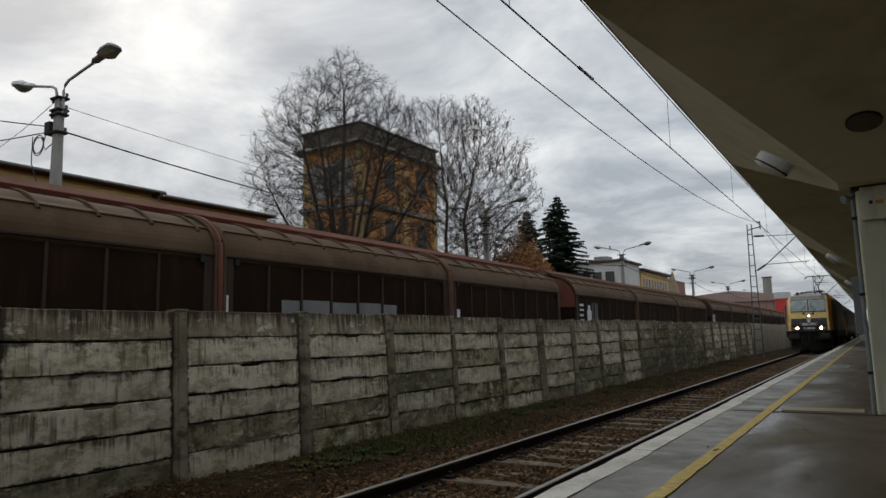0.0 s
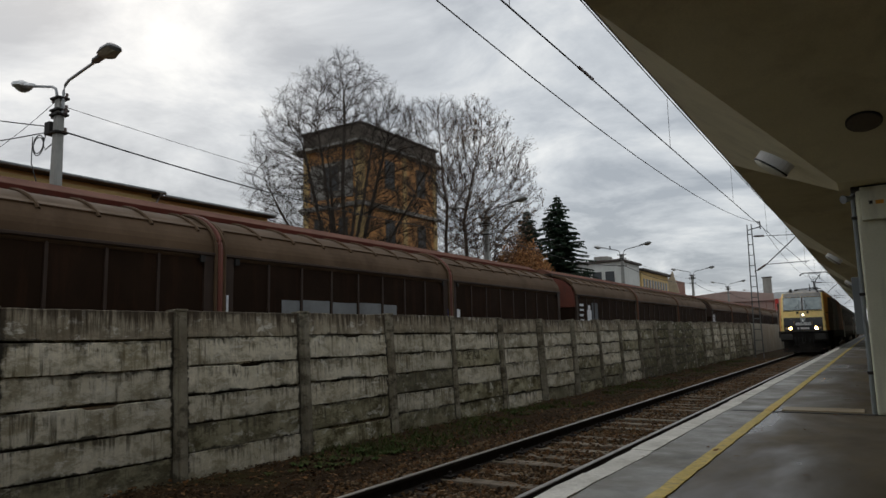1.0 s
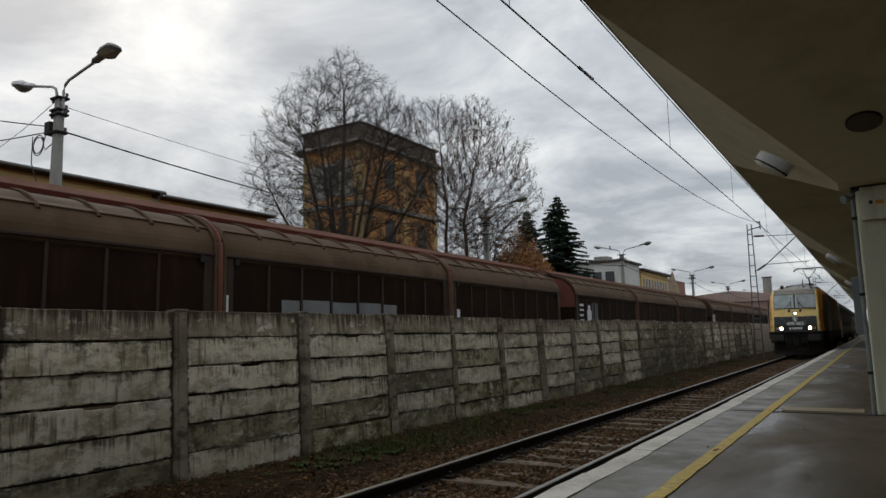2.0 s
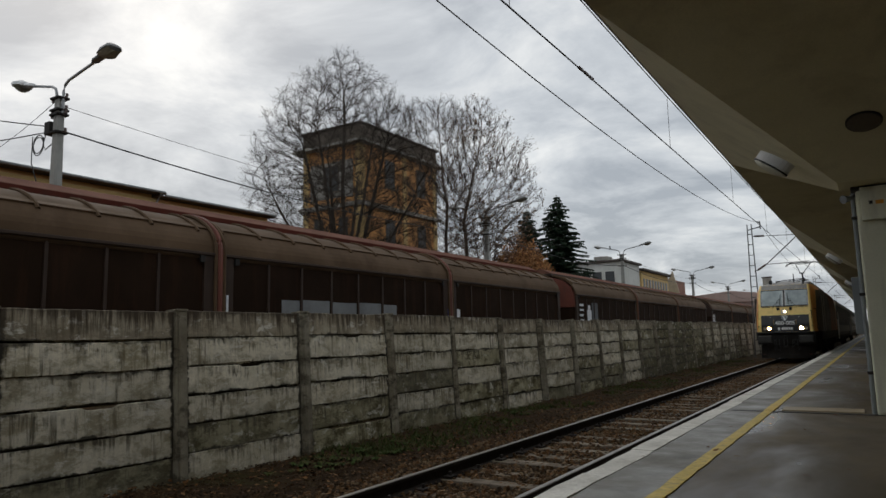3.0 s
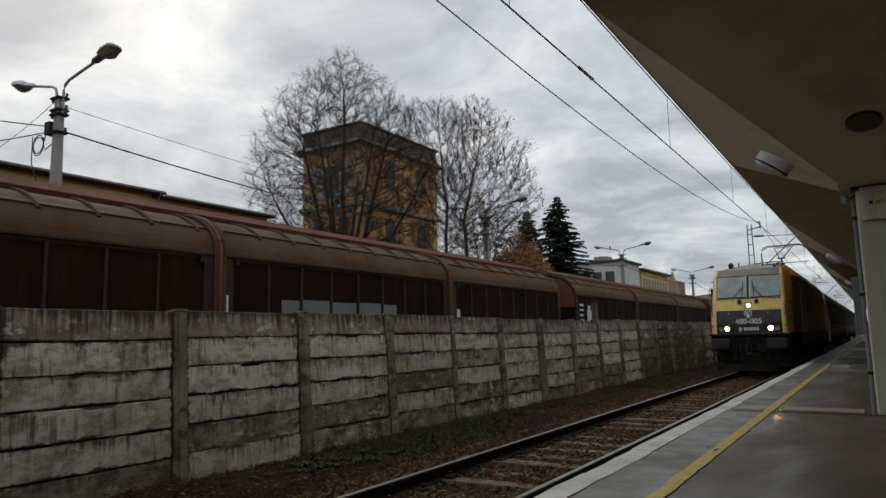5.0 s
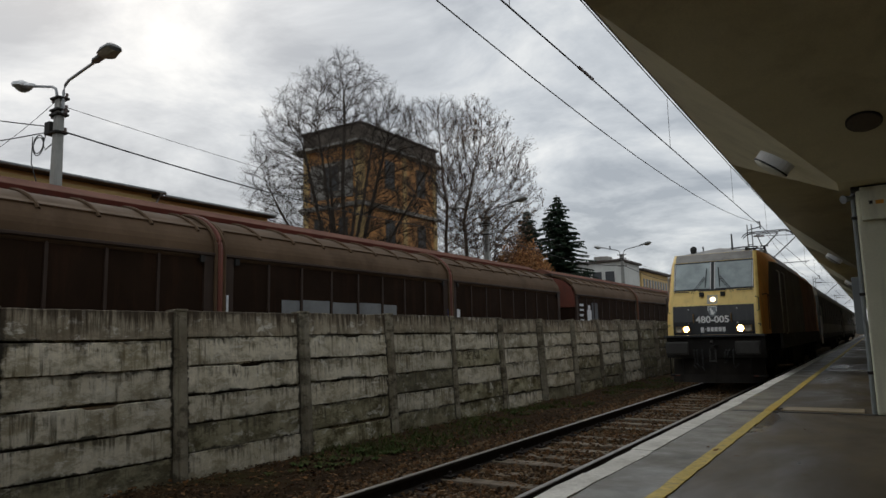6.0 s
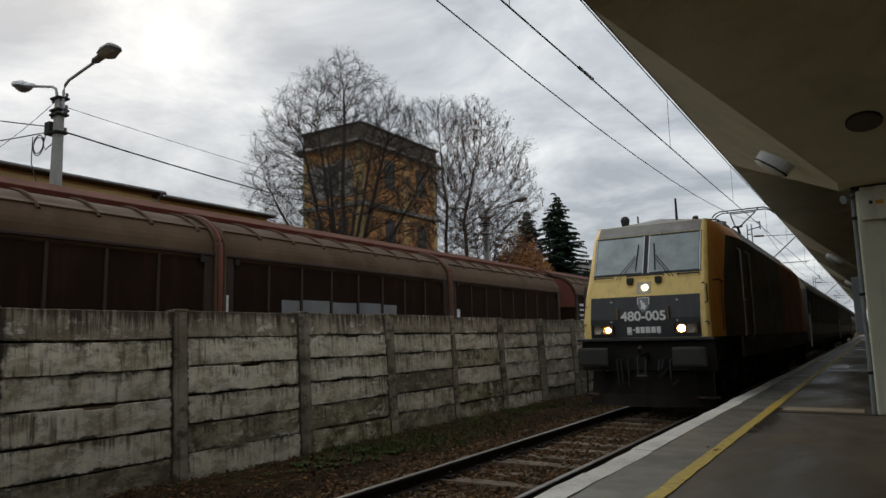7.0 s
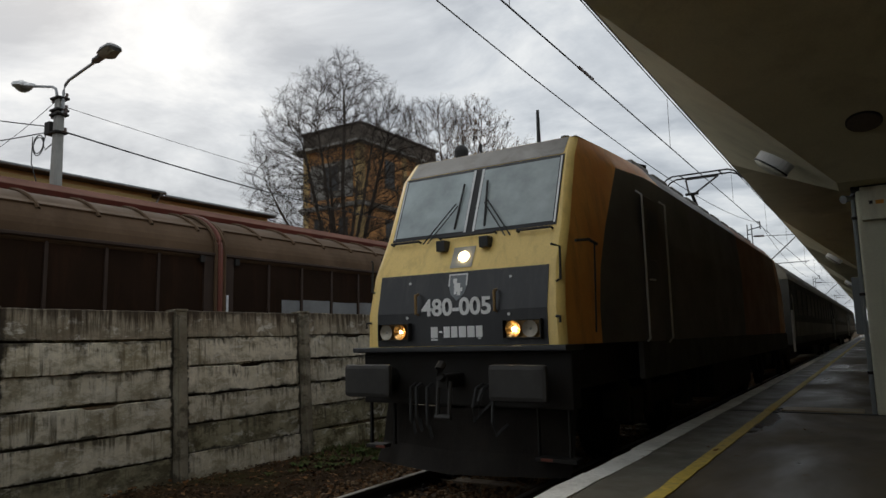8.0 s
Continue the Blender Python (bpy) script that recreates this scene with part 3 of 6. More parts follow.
def build_litter():
    bed = lambda x, y: -0.160 + 0.022 * noise.noise(Vector((x * 2.2, y * 1.6, 3)))
    side = lambda x, y: GROUND + 0.06 * max(0, -6.3 - x) + 0.05 * noise.noise(Vector((x * 0.9, y * 0.7, 0))) + 0.025 * noise.noise(Vector((x * 3, y * 3, 4)))
    scatter_stones("track_ballast", 26000, "ballast", 0.027, lambda: (random.uniform(TRACK - 1.7, TRACK + 1.45), near_y(2.5, 45)),
                   "rust-brown ballast stones between the rails", "ballast", bed)
    scatter_stones("trackside_gravel", 11000, "gravel", 0.016, lambda: (random.uniform(-7.24, TRACK - 1.3), near_y(2.5, 40)),
                   "brown gravel between fence and track", "gravel", side)
    scatter_stones("fallen_leaves", 13000, "leaves", 0.026, lambda: (-7.24 + (TRACK + 8.5) * random.random() ** 1.25, near_y(2.5, 45)),
                   "fallen brown leaves on the trackside", "leaves", lambda x, y: side(x, y) if abs(x - TRACK) > 1.4 else -0.15, True)
    vs, fs = [], []
    patches = [(random.uniform(-7.15, -6.0), near_y(8.0, 42), random.uniform(0.15, 0.6)) for _ in range(70)]
    # denser clumps of weeds at the foot of the fence
    patches += [(-6.95 + .5 * random.random(), y + .5 * random.random(), .22) for y in (7.0, 8.4, 9.3, 13.4, 14.4, 15.5, 21.0)]
    for px, py, pr in patches:
        for _ in range(70):
            a, d = random.uniform(0, 6.28), pr * random.random() ** 0.6
            x, y = px + d * math.cos(a), py + 1.3 * d * math.sin(a)
            if x > TRACK - 1.6 or x < -7.22:
                continue
            z, h, t = side(x, y) - 0.01, random.uniform(0.03, 0.10), random.uniform(0, 6.28)
            w = random.uniform(0.008, 0.028)
            b = len(vs)
            lx, ly = random.uniform(-.08, .08), random.uniform(-.08, .08)
            vs += [(x - w * math.cos(t), y - w * math.sin(t), z), (x + w * math.cos(t), y + w * math.sin(t), z),
                   (x + lx + .5 * w * math.cos(t), y + ly + .5 * w * math.sin(t), z + h)]
            fs.append((b, b + 1, b + 2))
    # rosettes of broad leaves near the fence
    rnd = random.Random(77)
    for _ in range(46):
        px, py = -6.75 + .7 * rnd.random(), rnd.choice((6.5, 6.9, 7.1, 7.4, 8.2, 9.0, 13.2)) + rnd.gauss(0, .18)
        for k in range(7):
            t, L = k * .9 + rnd.random(), rnd.uniform(.05, .13)
            z, w = side(px, py), rnd.uniform(.014, .03)
            b = len(vs)
            c, d = math.cos(t), math.sin(t)
            vs += [(px, py, z), (px + .5 * L * c - w * d, py + .5 * L * d + w * c, z + .05), (px + L * c, py + L * d, z + .03), (px + .5 * L * c + w * d, py + .5 * L * d - w * c, z + .05)]
            fs.append((b, b + 1, b + 2, b + 3))
    me = bpy.data.meshes.new("grass_tufts")
    me.from_pydata(vs, [], fs)
    me.materials.append(MAT["grass"])
    tagged(new("grass_tufts", me), "low green weeds along the concrete fence", "grass", kind="stuff")


def ragged_strip(bm, x0, x1, y0, y1, z0, z1, step=0.5, rag=0.012, seed=0.0):
    """A long low strip whose edges wander a little."""
    n = int((y1 - y0) / step)
    rows = []
    for i in range(n + 1):
        y = y0 + (y1 - y0) * i / n
        a = x0 + rag * noise.noise(Vector((y * 2.1, seed, 0)))
        b = x1 + rag * noise.noise(Vector((y * 2.7, seed + 5, 0)))
        rows.append([bm.verts.new((a, y, z0)), bm.verts.new((a, y, z1)), bm.verts.new((b, y, z1)), bm.verts.new((b, y, z0))])
    for p, q in zip(rows, rows[1:]):
        for k in range(3):
            bm.faces.new((p[k], q[k], q[k + 1], p[k + 1]))
    bm.faces.new(rows[0])
    bm.faces.new(rows[-1][::-1])
    return bm


def build_platform():
    bm = bmesh.new()
    box(bm, EDGE + 0.02, 7.0, -12, 150, GROUND - 0.2, PLAT - 0.004)
    slab = solid("platform", bm, "platform", "damp grey platform paving with worn patches", "platform", kind="structure")
    part("platform_side", ragged_strip(bmesh.new(), EDGE - 0.004, EDGE + 0.03, -12, 150, GROUND - 0.2, PLAT - 0.05, 2.0), "plat_side", slab)
    # white edge stones, each one metre long
    stones = []
    for k in range(4):
        stones.append(link_mesh("edge_stone", ragged_strip(bmesh.new(), 0, 0.20, 0.004, 1.244, -0.12, 0.006, 0.062, 0.016, k * 3.3), "edge"))
    for i in range(96):
        ob = new("edge_stone", stones[i % 4])
        ob.parent = slab
        ob.matrix_world = pose(EDGE + random.uniform(-.006, .006), -6 + 1.25 * i, PLAT + random.uniform(-.003, .003))
    part("yellow_line", ragged_strip(bmesh.new(), -1.405, -1.295, -6, 130, PLAT - 0.01, PLAT + 0.005, 0.25, 0.012, 9), "yellow_worn", slab, "worn pale yellow safety line")
    part("yellow_line", ragged_strip(bmesh.new(), -1.41, -1.29, 10.35, 11.3, PLAT - 0.01, PLAT + 0.009, 0.1, 0.01, 4), "yellow_line", slab, "freshly painted stretch of the yellow line")
    part("edge_paving", ragged_strip(bmesh.new(), EDGE + .19, -1.35, -6, 130, PLAT - 0.02, PLAT + 0.001, 0.12, 0.03, 17), "edge_paving", slab, "speckled grey paving behind the edge stones")
    # expansion joint across the platform with a pale cover
    rnd = random.Random(12)
    for k in range(16):
        d = bmesh.new()
        s = rnd.uniform(.012, .035)
        ring = [d.verts.new((s * rnd.uniform(.5, 1.3) * math.cos(a * .9), s * rnd.uniform(.5, 1.3) * math.sin(a * .9), rnd.uniform(0, .012))) for a in range(7)]
        d.faces.new(ring)
        ob = solid("fallen_leaf", d, "leaves", "dark fallen leaf on the platform", "leaf", "leaves on the platform")
        ob.location = (rnd.uniform(-1.9, .3), 4.3 + 6 * rnd.random(), PLAT + .003)
    joint = bmesh.new()
    box(joint, EDGE + 0.25, 7, 10.22, 10.30, PLAT - 0.01, PLAT + 0.004)
    part("expansion_joint", joint, "black", slab, "dark expansion joint")
    cover = bmesh.new()
    box(cover, -1.2, -0.24, 10.42, 10.86, PLAT - 0.01, PLAT + 0.012, 0.004)
    part("joint_cover", cover, "pale_stone", slab, "pale stone strip set in the platform")


# ---- canopy with its columns ----
CANOPY_Z, COL_X, COL_Y, BAY = 4.68, 0.17, 10.05, 15.4


def build_canopy():
    top = thing("platform_canopy", "pale folded concrete platform canopy on columns", "canopy", kind="structure")
    bm = bmesh.new()
    xw, xe, hi, lo = -2.1, 2.45, CANOPY_Z, 3.30
    y_first = COL_Y - 2 * BAY
    for k in range(9):
        c = y_first + BAY * k
        s, n2 = c - 3.85, c + 3.85
        V = lambda *p: bm.verts.new(p)
        sw, se, ne, nw = V(xw, s, hi), V(xe, s, hi), V(xe, n2, hi), V(xw, n2, hi)
        a, b, d, e = V(COL_X - .44, c - .3, lo), V(COL_X + .44, c - .3, lo), V(COL_X + .44, c + .3, lo), V(COL_X - .44, c + .3, lo)
        for f in ((sw, se, b, a), (se, ne, d, b), (ne, nw, e, d), (nw, sw, a, e), (a, b, d, e)):
            bm.faces.new(f)
        f1, f2 = V(xw, n2 + 7.7, hi), V(xe, n2 + 7.7, hi)
        bm.faces.new((nw, ne, f2, f1))
    part("soffit", bm, "canopy", top, "smooth painted underside of the canopy")
    deck = bmesh.new()
    box(deck, xw - 0.02, 7.0, y_first - 3.85, y_first + BAY * 9 - 3.85, hi + 0.004, hi + 0.14)
    part("roof_deck", deck, "canopy_edge", top)
    # unseen stretch of roof, carried on to the added wall to block light
    inner = bmesh.new()
    box(inner, xe + .002, 7.0, y_first - 3.85, y_first + BAY * 9 - 3.85, hi - 0.3, hi)
    part("inner_soffit", inner, "canopy", top)
    # wall added out of view so that less light gets under the canopy
    wall = bmesh.new()
    box(wall, 7.0, 7.3, -30, 130, GROUND, hi + .5)
    solid("station_wall", wall, "ochre_pale", "unseen plain wall added to darken the space under the canopy", "wall", kind="structure")
    for k in range(1, 9):
        y = y_first + BAY * k
        col = thing("canopy_column", "pale green-grey painted canopy column", "column", "canopy columns")
        body = bmesh.new()
        box(body, -.352, .34, -.22, .22, 0, lo - PLAT - .05, 0.03)
        part("shaft", body, "column", col)
        cap = bmesh.new()
        box(cap, -.40, .40, -.26, .26, lo - PLAT - .05, lo - PLAT, 0.01)
        part("cap_trim", cap, "black", col, "black metal trim under the canopy")
        # the pipe's grey paints in the shaded left side of the column
        pipe = bmesh.new()
        tube(pipe, [(-.385, -.1, 0), (-.385, -.1, lo - PLAT - .06)], 0.026, 8)
        part("downpipe", pipe, "box_grey", col, "downpipe in grey for the column's shaded side")
        for z in (.5, 1.5, 2.5):
            cl = bmesh.new()
            box(cl, -.42, -.345, -.135, -.065, z, z + .04, .006)
            part("pipe_clip", cl, "steel_dark", col, "dark pipe clip")
        col.matrix_world = pose(COL_X + .09, y + 0.38, PLAT)
        cb = bmesh.new()
        box(cb, -.36, .40, -.12, 0.0, 0, .43, 0.012)
        cab = thing("junction_box", "pale metal junction box high on the column", "junction box", at=pose(COL_X + .15, y + .159, 2.84))
        part("case", cb, "column", cab)
        lb = bmesh.new()
        box(lb, -.27, -.23, -.124, -.119, .20, .245)
        part("mark", lb, "black", cab, "small black mark")
        lb = bmesh.new()
        box(lb, -.20, -.11, -.124, -.119, .195, .245)
        part("label", lb, "orange_label", cab, "orange warning label")
        ub = bmesh.new()
        box(ub, -.05, .05, -.12, .12, 0, .74, 0.01)
        ubx = thing("meter_cabinet", "narrow grey cabinet on the side of the column", "cabinet", at=pose(COL_X - .355, y + .44, 1.40))
        part("case", ub, "box_grey", ubx)
        # loudspeaker on a bracket
        sp = thing("loudspeaker", "small pale horn loudspeaker under the canopy", "loudspeaker", at=pose(COL_X - .31, y + .18, 3.17))
        t = bmesh.new()
        tube(t, [(-.09, -.1, -.03), (0.02, .02, 0)], 0.055, 12, 0.02)
        part("horn", t, "box_grey", sp)
        t = bmesh.new()
        tube(t, [(0, 0, 0), (.07, .05, .05)], 0.02, 8)
        part("bracket", t, "black", sp)
        if k < 6:
            build_soffit_fittings(y)


def build_soffit_fittings(y):
    lamp = thing("canopy_lamp", "oval bulkhead lamp on the canopy underside", "lamp", "canopy lamps")
    # on the sloping west face
    up = Vector((1.38, 0, 1.66)).normalized()
    base = bmesh.new()
    bmesh.ops.create_uvsphere(base, u_segments=20, v_segments=10, radius=1.0)
    for v in base.verts:
        v.co = Vector((v.co.x * 0.148, v.co.y * 0.265, min(0.0, v.co.z) * 0.06 - 0.13))
    rim = bmesh.new()
    tube(rim, [(0, 0, 0.03), (0, 0, -0.12), (0, 0, -0.131)], 1.0, 24, 0.93)
    for v in rim.verts:
        v.co.x *= 0.165
        v.co.y *= 0.285
    part("rim", rim, "lamp_white", lamp, "pale metal rim")
    seal = bmesh.new()
    tube(seal, [(0, 0, -0.112), (0, 0, -0.134)], 1.0, 24, 0.97)
    for v in seal.verts:
        v.co.x *= 0.168
        v.co.y *= 0.289
    part("gasket", seal, "black", lamp, "dark rubber gasket")
    part("diffuser", base, "lamp_glass", lamp, "dull opal diffuser", True)
    q = Vector((0, 0, 1)).rotation_difference(up)
    lamp.matrix_world = Matrix.Translation((-0.97, y + .10, 3.80)) @ q.to_matrix().to_4x4() @ pose(0, 0, 0, 0, 0, 62)
    up2 = Vector((0, 1.38, 3.55)).normalized()
    hole = thing("ceiling_speaker", "round dark loudspeaker grille set in the canopy underside", "loudspeaker", "ceiling speakers")
    t = bmesh.new()
    disc(t, (0, 0, -0.02), (0, 0, 1), 0.165, 0.03, 28)
    part("grille", t, "attic", hole)
    t = bmesh.new()
    tube(t, [(0, 0, -.012), (0, 0, .01)], 0.178, 28)
    part("ring", t, "black", hole)
    hole.matrix_world = Matrix.Translation((0.075, y - 1.45, 3.732)) @ Vector((0, 0, 1)).rotation_difference(up2).to_matrix().to_4x4()


# ---- concrete fence ----
FENCE_X, LEAN, PITCH, FIRST = -7.27, radians(3.2), 2.14, 5.40


def plank_mesh(k, material, calm=False):
    """A cast plank with bowed, chipped edges and a lip behind the joint below."""
    rnd = random.Random(k)
    bow = rnd.uniform(-0.004, 0.003) if calm else rnd.uniform(-0.016, 0.012)
    rows, n = [], 26
    chip = 0.0
    for i in range(n + 1):
        y = -0.985 + 1.97 * i / n
        s = math.sin(math.pi * i / n)
        if rnd.random() < 0.22:
            chip = rnd.uniform(.008, .03) if rnd.random() < 0.4 else 0.0
        top = 0.348 + bow * s + rnd.uniform(-0.006, 0.002) - (0 if calm else chip)
        bot = 0.003 + bow * s * 0.8 + rnd.uniform(0, 0.006)
        f = 0.006 * noise.noise(Vector((y * 3, k, 0)))
        rows.append([(0.012, y, bot), (0.028 + f, y, bot + 0.010), (0.028 + f, y, top - 0.008), (0.016, y, top), (-0.026, y, top),
                     (-0.026, y, bot + .08), (-0.06, y, bot + .08), (-0.06, y, bot - .03), (-0.030, y, bot - .03), (-0.028, y, bot)])
    bm = bmesh.new()
    vs = [[bm.verts.new(p) for p in r] for r in rows]
    for p, q in zip(vs, vs[1:]):
        for j in range(10):
            bm.faces.new((p[j], p[(j + 1) % 10], q[(j + 1) % 10], q[j]))
    bm.faces.new(vs[0])
    bm.faces.new(vs[-1][::-1])
    return link_mesh("plank", bm, material)


def build_fence():
    fence = thing("concrete_fence", "weathered precast concrete fence with stained planks and posts", "fence", kind="structure")
    clean = [plank_mesh(k, "plank") for k in range(6)]
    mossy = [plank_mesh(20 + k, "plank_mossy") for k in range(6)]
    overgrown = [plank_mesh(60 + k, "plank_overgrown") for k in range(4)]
    tops = [plank_mesh(40 + k, "plank_top", True) for k in range(4)]
    posts = []
    for k in range(3):
        bm = bmesh.new()
        box(bm, -0.09, 0.10, -0.078, 0.078, -0.4, 2.15, 0.015)
        cap = 0.03
        box(bm, -0.10, 0.11, -0.09, 0.09, 2.12, 2.12 + cap, 0.008)
        for v in bm.verts:
            v.co += Vector((0.01 * noise.noise(v.co * 5 + Vector((k * 7, 0, 0))), 0.01 * noise.noise(v.co * 4 + Vector((0, k * 7, 0))), 0))
        rib = bmesh.new()
        box(rib, 0.095, 0.128, -0.05, 0.05, -0.35, 2.06, 0.012)
        for v in rib.verts:
            v.co += Vector((0, 0.008 * noise.noise(v.co * 6 + Vector((k * 5, 0, 0))), 0))
        join(bm, rib)
        posts.append(link_mesh("post", bm, "post"))
    n = 21
    for i in range(-1, n + 1):
        y = FIRST + PITCH * i
        # the fence bows and leans unevenly
        x = FENCE_X + 0.03 * math.sin(i * 1.3)
        base = -0.24 + 0.02 * math.sin(i * .9) + max(0, i - 3) * 0.006
        lean = LEAN + radians(0.5 * math.sin(i * 2.1))
        tip = radians(random.uniform(-.8, .8)) + (radians(-4) if i in (11, 12) else 0)
        p = new("post", posts[i % 3])
        p.parent = fence
        p.matrix_world = Matrix.Translation((x, y, base)) @ Euler((tip, -lean, 0)).to_matrix().to_4x4()
        if i == n:
            break
        for r in range(6):
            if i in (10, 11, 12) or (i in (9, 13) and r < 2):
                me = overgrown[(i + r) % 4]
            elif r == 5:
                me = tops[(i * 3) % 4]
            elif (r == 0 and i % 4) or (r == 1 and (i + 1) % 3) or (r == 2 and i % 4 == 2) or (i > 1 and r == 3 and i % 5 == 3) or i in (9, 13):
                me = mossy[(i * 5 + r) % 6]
            else:
                me = clean[(i * 7 + r * 5) % 6]
            ob = new("plank", me)
            ob.parent = fence
            ob.matrix_world = (Matrix.Translation((x, y + PITCH / 2, base)) @ Euler((0, -lean, 0)).to_matrix().to_4x4()
                               @ pose(0.02 + random.uniform(-.012, .012), 0, 0.03 + r * 0.352, random.uniform(-.35, .35), 0, 0))
    # plainer slab fence farther on
    far = thing("slab_fence", "plain pale concrete slab fence", "fence", kind="structure")
    slab = bmesh.new()
    box(slab, -.05, .05, -1.2, 1.2, 0, 2.2, 0.02)
    slab = link_mesh("slab", slab, "slab")
    for i in range(10):
        ob = new("slab", slab)
        ob.parent = far
        ob.matrix_world = pose(FENCE_X - .05, FIRST + PITCH * n + 1.5 + 2.45 * i, -0.25 + random.uniform(-.03, .03), 0, -1.5, random.uniform(-.6, .6))


# ---- freight wagons ----
WAG_X = -11.8   # centre line of the wagons


def wagon_roof_line(u):
    """Height and half width of the curved upper sliding wall, u from 0 (eaves) to 1 (ridge)."""
    a = u * math.pi / 2
    return 1.40 - 1.28 * (1 - math.cos(a)) ** 0.9, 3.20 + 0.79 * math.sin(a) ** 0.95


def sheet(bm, pts, y0, y1, thick=0.03):
    """A bent sheet following (x, z) points, with thickness towards the inside."""
    a = [(bm.verts.new((x, y0, z)), bm.verts.new((x, y1, z))) for x, z in pts]
    b = [(bm.verts.new((x - thick, y0, z - thick)), bm.verts.new((x - thick, y1, z - thick))) for x, z in pts]
    for s, flip in ((a, False), (b, True)):
        for p, q in zip(s, s[1:]):
            f = (p[0], p[1], q[1], q[0])
            bm.faces.new(f[::-1] if flip else f)
    for k in (0, -1):
        bm.faces.new((a[k][0], a[k][1], b[k][1], b[k][0]))
    for side in (0, 1):
        for i in range(len(a) - 1):
            bm.faces.new((a[i][side], a[i + 1][side], b[i + 1][side], b[i][side]))
    return bm


def build_wagon(y0, length, doors=3, ridge_paint="wagon_frame", end_paint="wagon_frame"):
    """A bogie wagon with sliding walls; its own y runs from 0 to length."""
    w = thing("freight_wagon", "brown sliding-wall freight wagon with ribbed curved roof", "freight wagon", "freight train")
    core = bmesh.new()
    box(core, -1.30, 1.30, 0.25, length - 0.25, 1.15, 3.0)
    prism(core, [(-1.25, 3.0), (1.25, 3.0), (0.9, 3.6), (0.1, 3.88), (-0.1, 3.88), (-0.9, 3.6)], 0.25, length - 0.25)
    part("core", core, "wagon_red", w)
    ends = [(-1.36, 1.1), (1.36, 1.1), (1.36, 3.05), (1.22, 3.45), (0.85, 3.75), (0.2, 3.94), (-0.2, 3.94), (-0.85, 3.75), (-1.22, 3.45), (-1.36, 3.05)]
    for a, b in ((0.02, 0.24), (length - 0.24, length - 0.02)):
        part("end_wall", prism(bmesh.new(), [(-1.36, 2.62), (1.36, 2.62)] + ends[2:], a, b), end_paint, w, "painted upper end wall")
        # dark box added where only the shaded gap between wagons shows
        part("end_frame", box(bmesh.new(), -1.34, 1.34, a + .03, b - .03, 1.1, 2.615, .02), "wagon_door", w, "dark box for the shaded gap below the end wall")
    part("underframe", box(bmesh.new(), -1.3, 1.3, 0.1, length - 0.1, 0.92, 1.10, 0.02), "wagon_frame", w)
    pts = [wagon_roof_line(i / 14) for i in range(15)]
    span = length / doors
    bays = 8
    for d in range(doors):
        ya, yb = d * span + 0.10, (d + 1) * span - 0.10
        door = part("sliding_wall", sheet(bmesh.new(), [(1.40, 3.07), (1.405, 3.14)] + pts, ya, yb), "wagon_roof", w, "brown curved roof half of the sliding wall")
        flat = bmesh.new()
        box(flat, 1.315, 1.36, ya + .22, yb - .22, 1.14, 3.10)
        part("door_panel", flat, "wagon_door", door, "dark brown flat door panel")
        frame_bm = bmesh.new()
        box(frame_bm, 1.34, 1.41, ya, ya + .24, 1.12, 3.12, .012)
        box(frame_bm, 1.34, 1.41, yb - .24, yb, 1.12, 3.12, .012)
        box(frame_bm, 1.34, 1.415, ya, yb, 1.10, 1.2, .012)
        part("door_frame", frame_bm, "wagon_frame", door)
        for k in range(1, bays):
            y = ya + .22 + (yb - ya - .44) * k / bays
            part("door_rib", box(bmesh.new(), 1.355, 1.39, y - .03, y + .03, 1.2, 3.09, .008), "wagon_frame", door)
        for k in range(0, bays + 1):
            y = ya + .06 + (yb - ya - .37) * k / bays
            line = [(pts[i][0] + (.02 if i > 4 else .004), y + .05 * (1 - i / 14), pts[i][1] + .012) for i in range(4, 14)]
            rib = tube(bmesh.new(), line, 0.036, 6, .026)
            part("roof_rib", rib, "wagon_roof", door)
        part("eaves_rail", box(bmesh.new(), 1.39, 1.45, ya, yb, 3.10, 3.16, .015), "wagon_frame", door)
        part("mid_fold", sheet(bmesh.new(), [(pts[5][0] + .02, pts[5][1] + .0), (pts[5][0] + .035, pts[5][1] + .02), (pts[6][0] + .02, pts[6][1] + .01)], ya, yb, .02), "wagon_roof", door)
        for y in (ya + .3, yb - .3):
            lock = bmesh.new()
            box(lock, 1.405, 1.45, y - .05, y + .05, 2.96, 3.09, .01)
            part("lock", lock, "steel_dark", door, "dark lock fitting")
    for d in range(1, doors):
        for s, m in ((-1, "wagon_roof"), (1, "wagon_roof"), (0, "wagon_red")):
            seam = bmesh.new()
            y = d * span + s * .10
            line = [(pts[i][0] + .03 - (.01 if s == 0 else 0), y, pts[i][1] + .03) for i in range(0, 14)]
            tube(seam, [(1.43, y, 1.2)] + line, 0.035 if s else .055, 6)
            part("seam_post", seam, m, w, "red-brown post between two sliding walls")
    ridge = bmesh.new()
    prism(ridge, [(-.45, 4.0), (.30, 3.99), (.38, 3.96), (.42, 3.97), (.42, 4.06), (-.45, 4.06)], -.1, length + .1)
    part("ridge_beam", ridge, ridge_paint, w, "ridge beam along the roof")
    # the cap's paler colour holds the sky light on the ridge top
    cap = prism(bmesh.new(), [(-.45, 4.063), (.40, 4.063), (.39, 4.08), (-.02, 4.27), (-.10, 4.27), (-.45, 4.10)], -.1, length + .1)
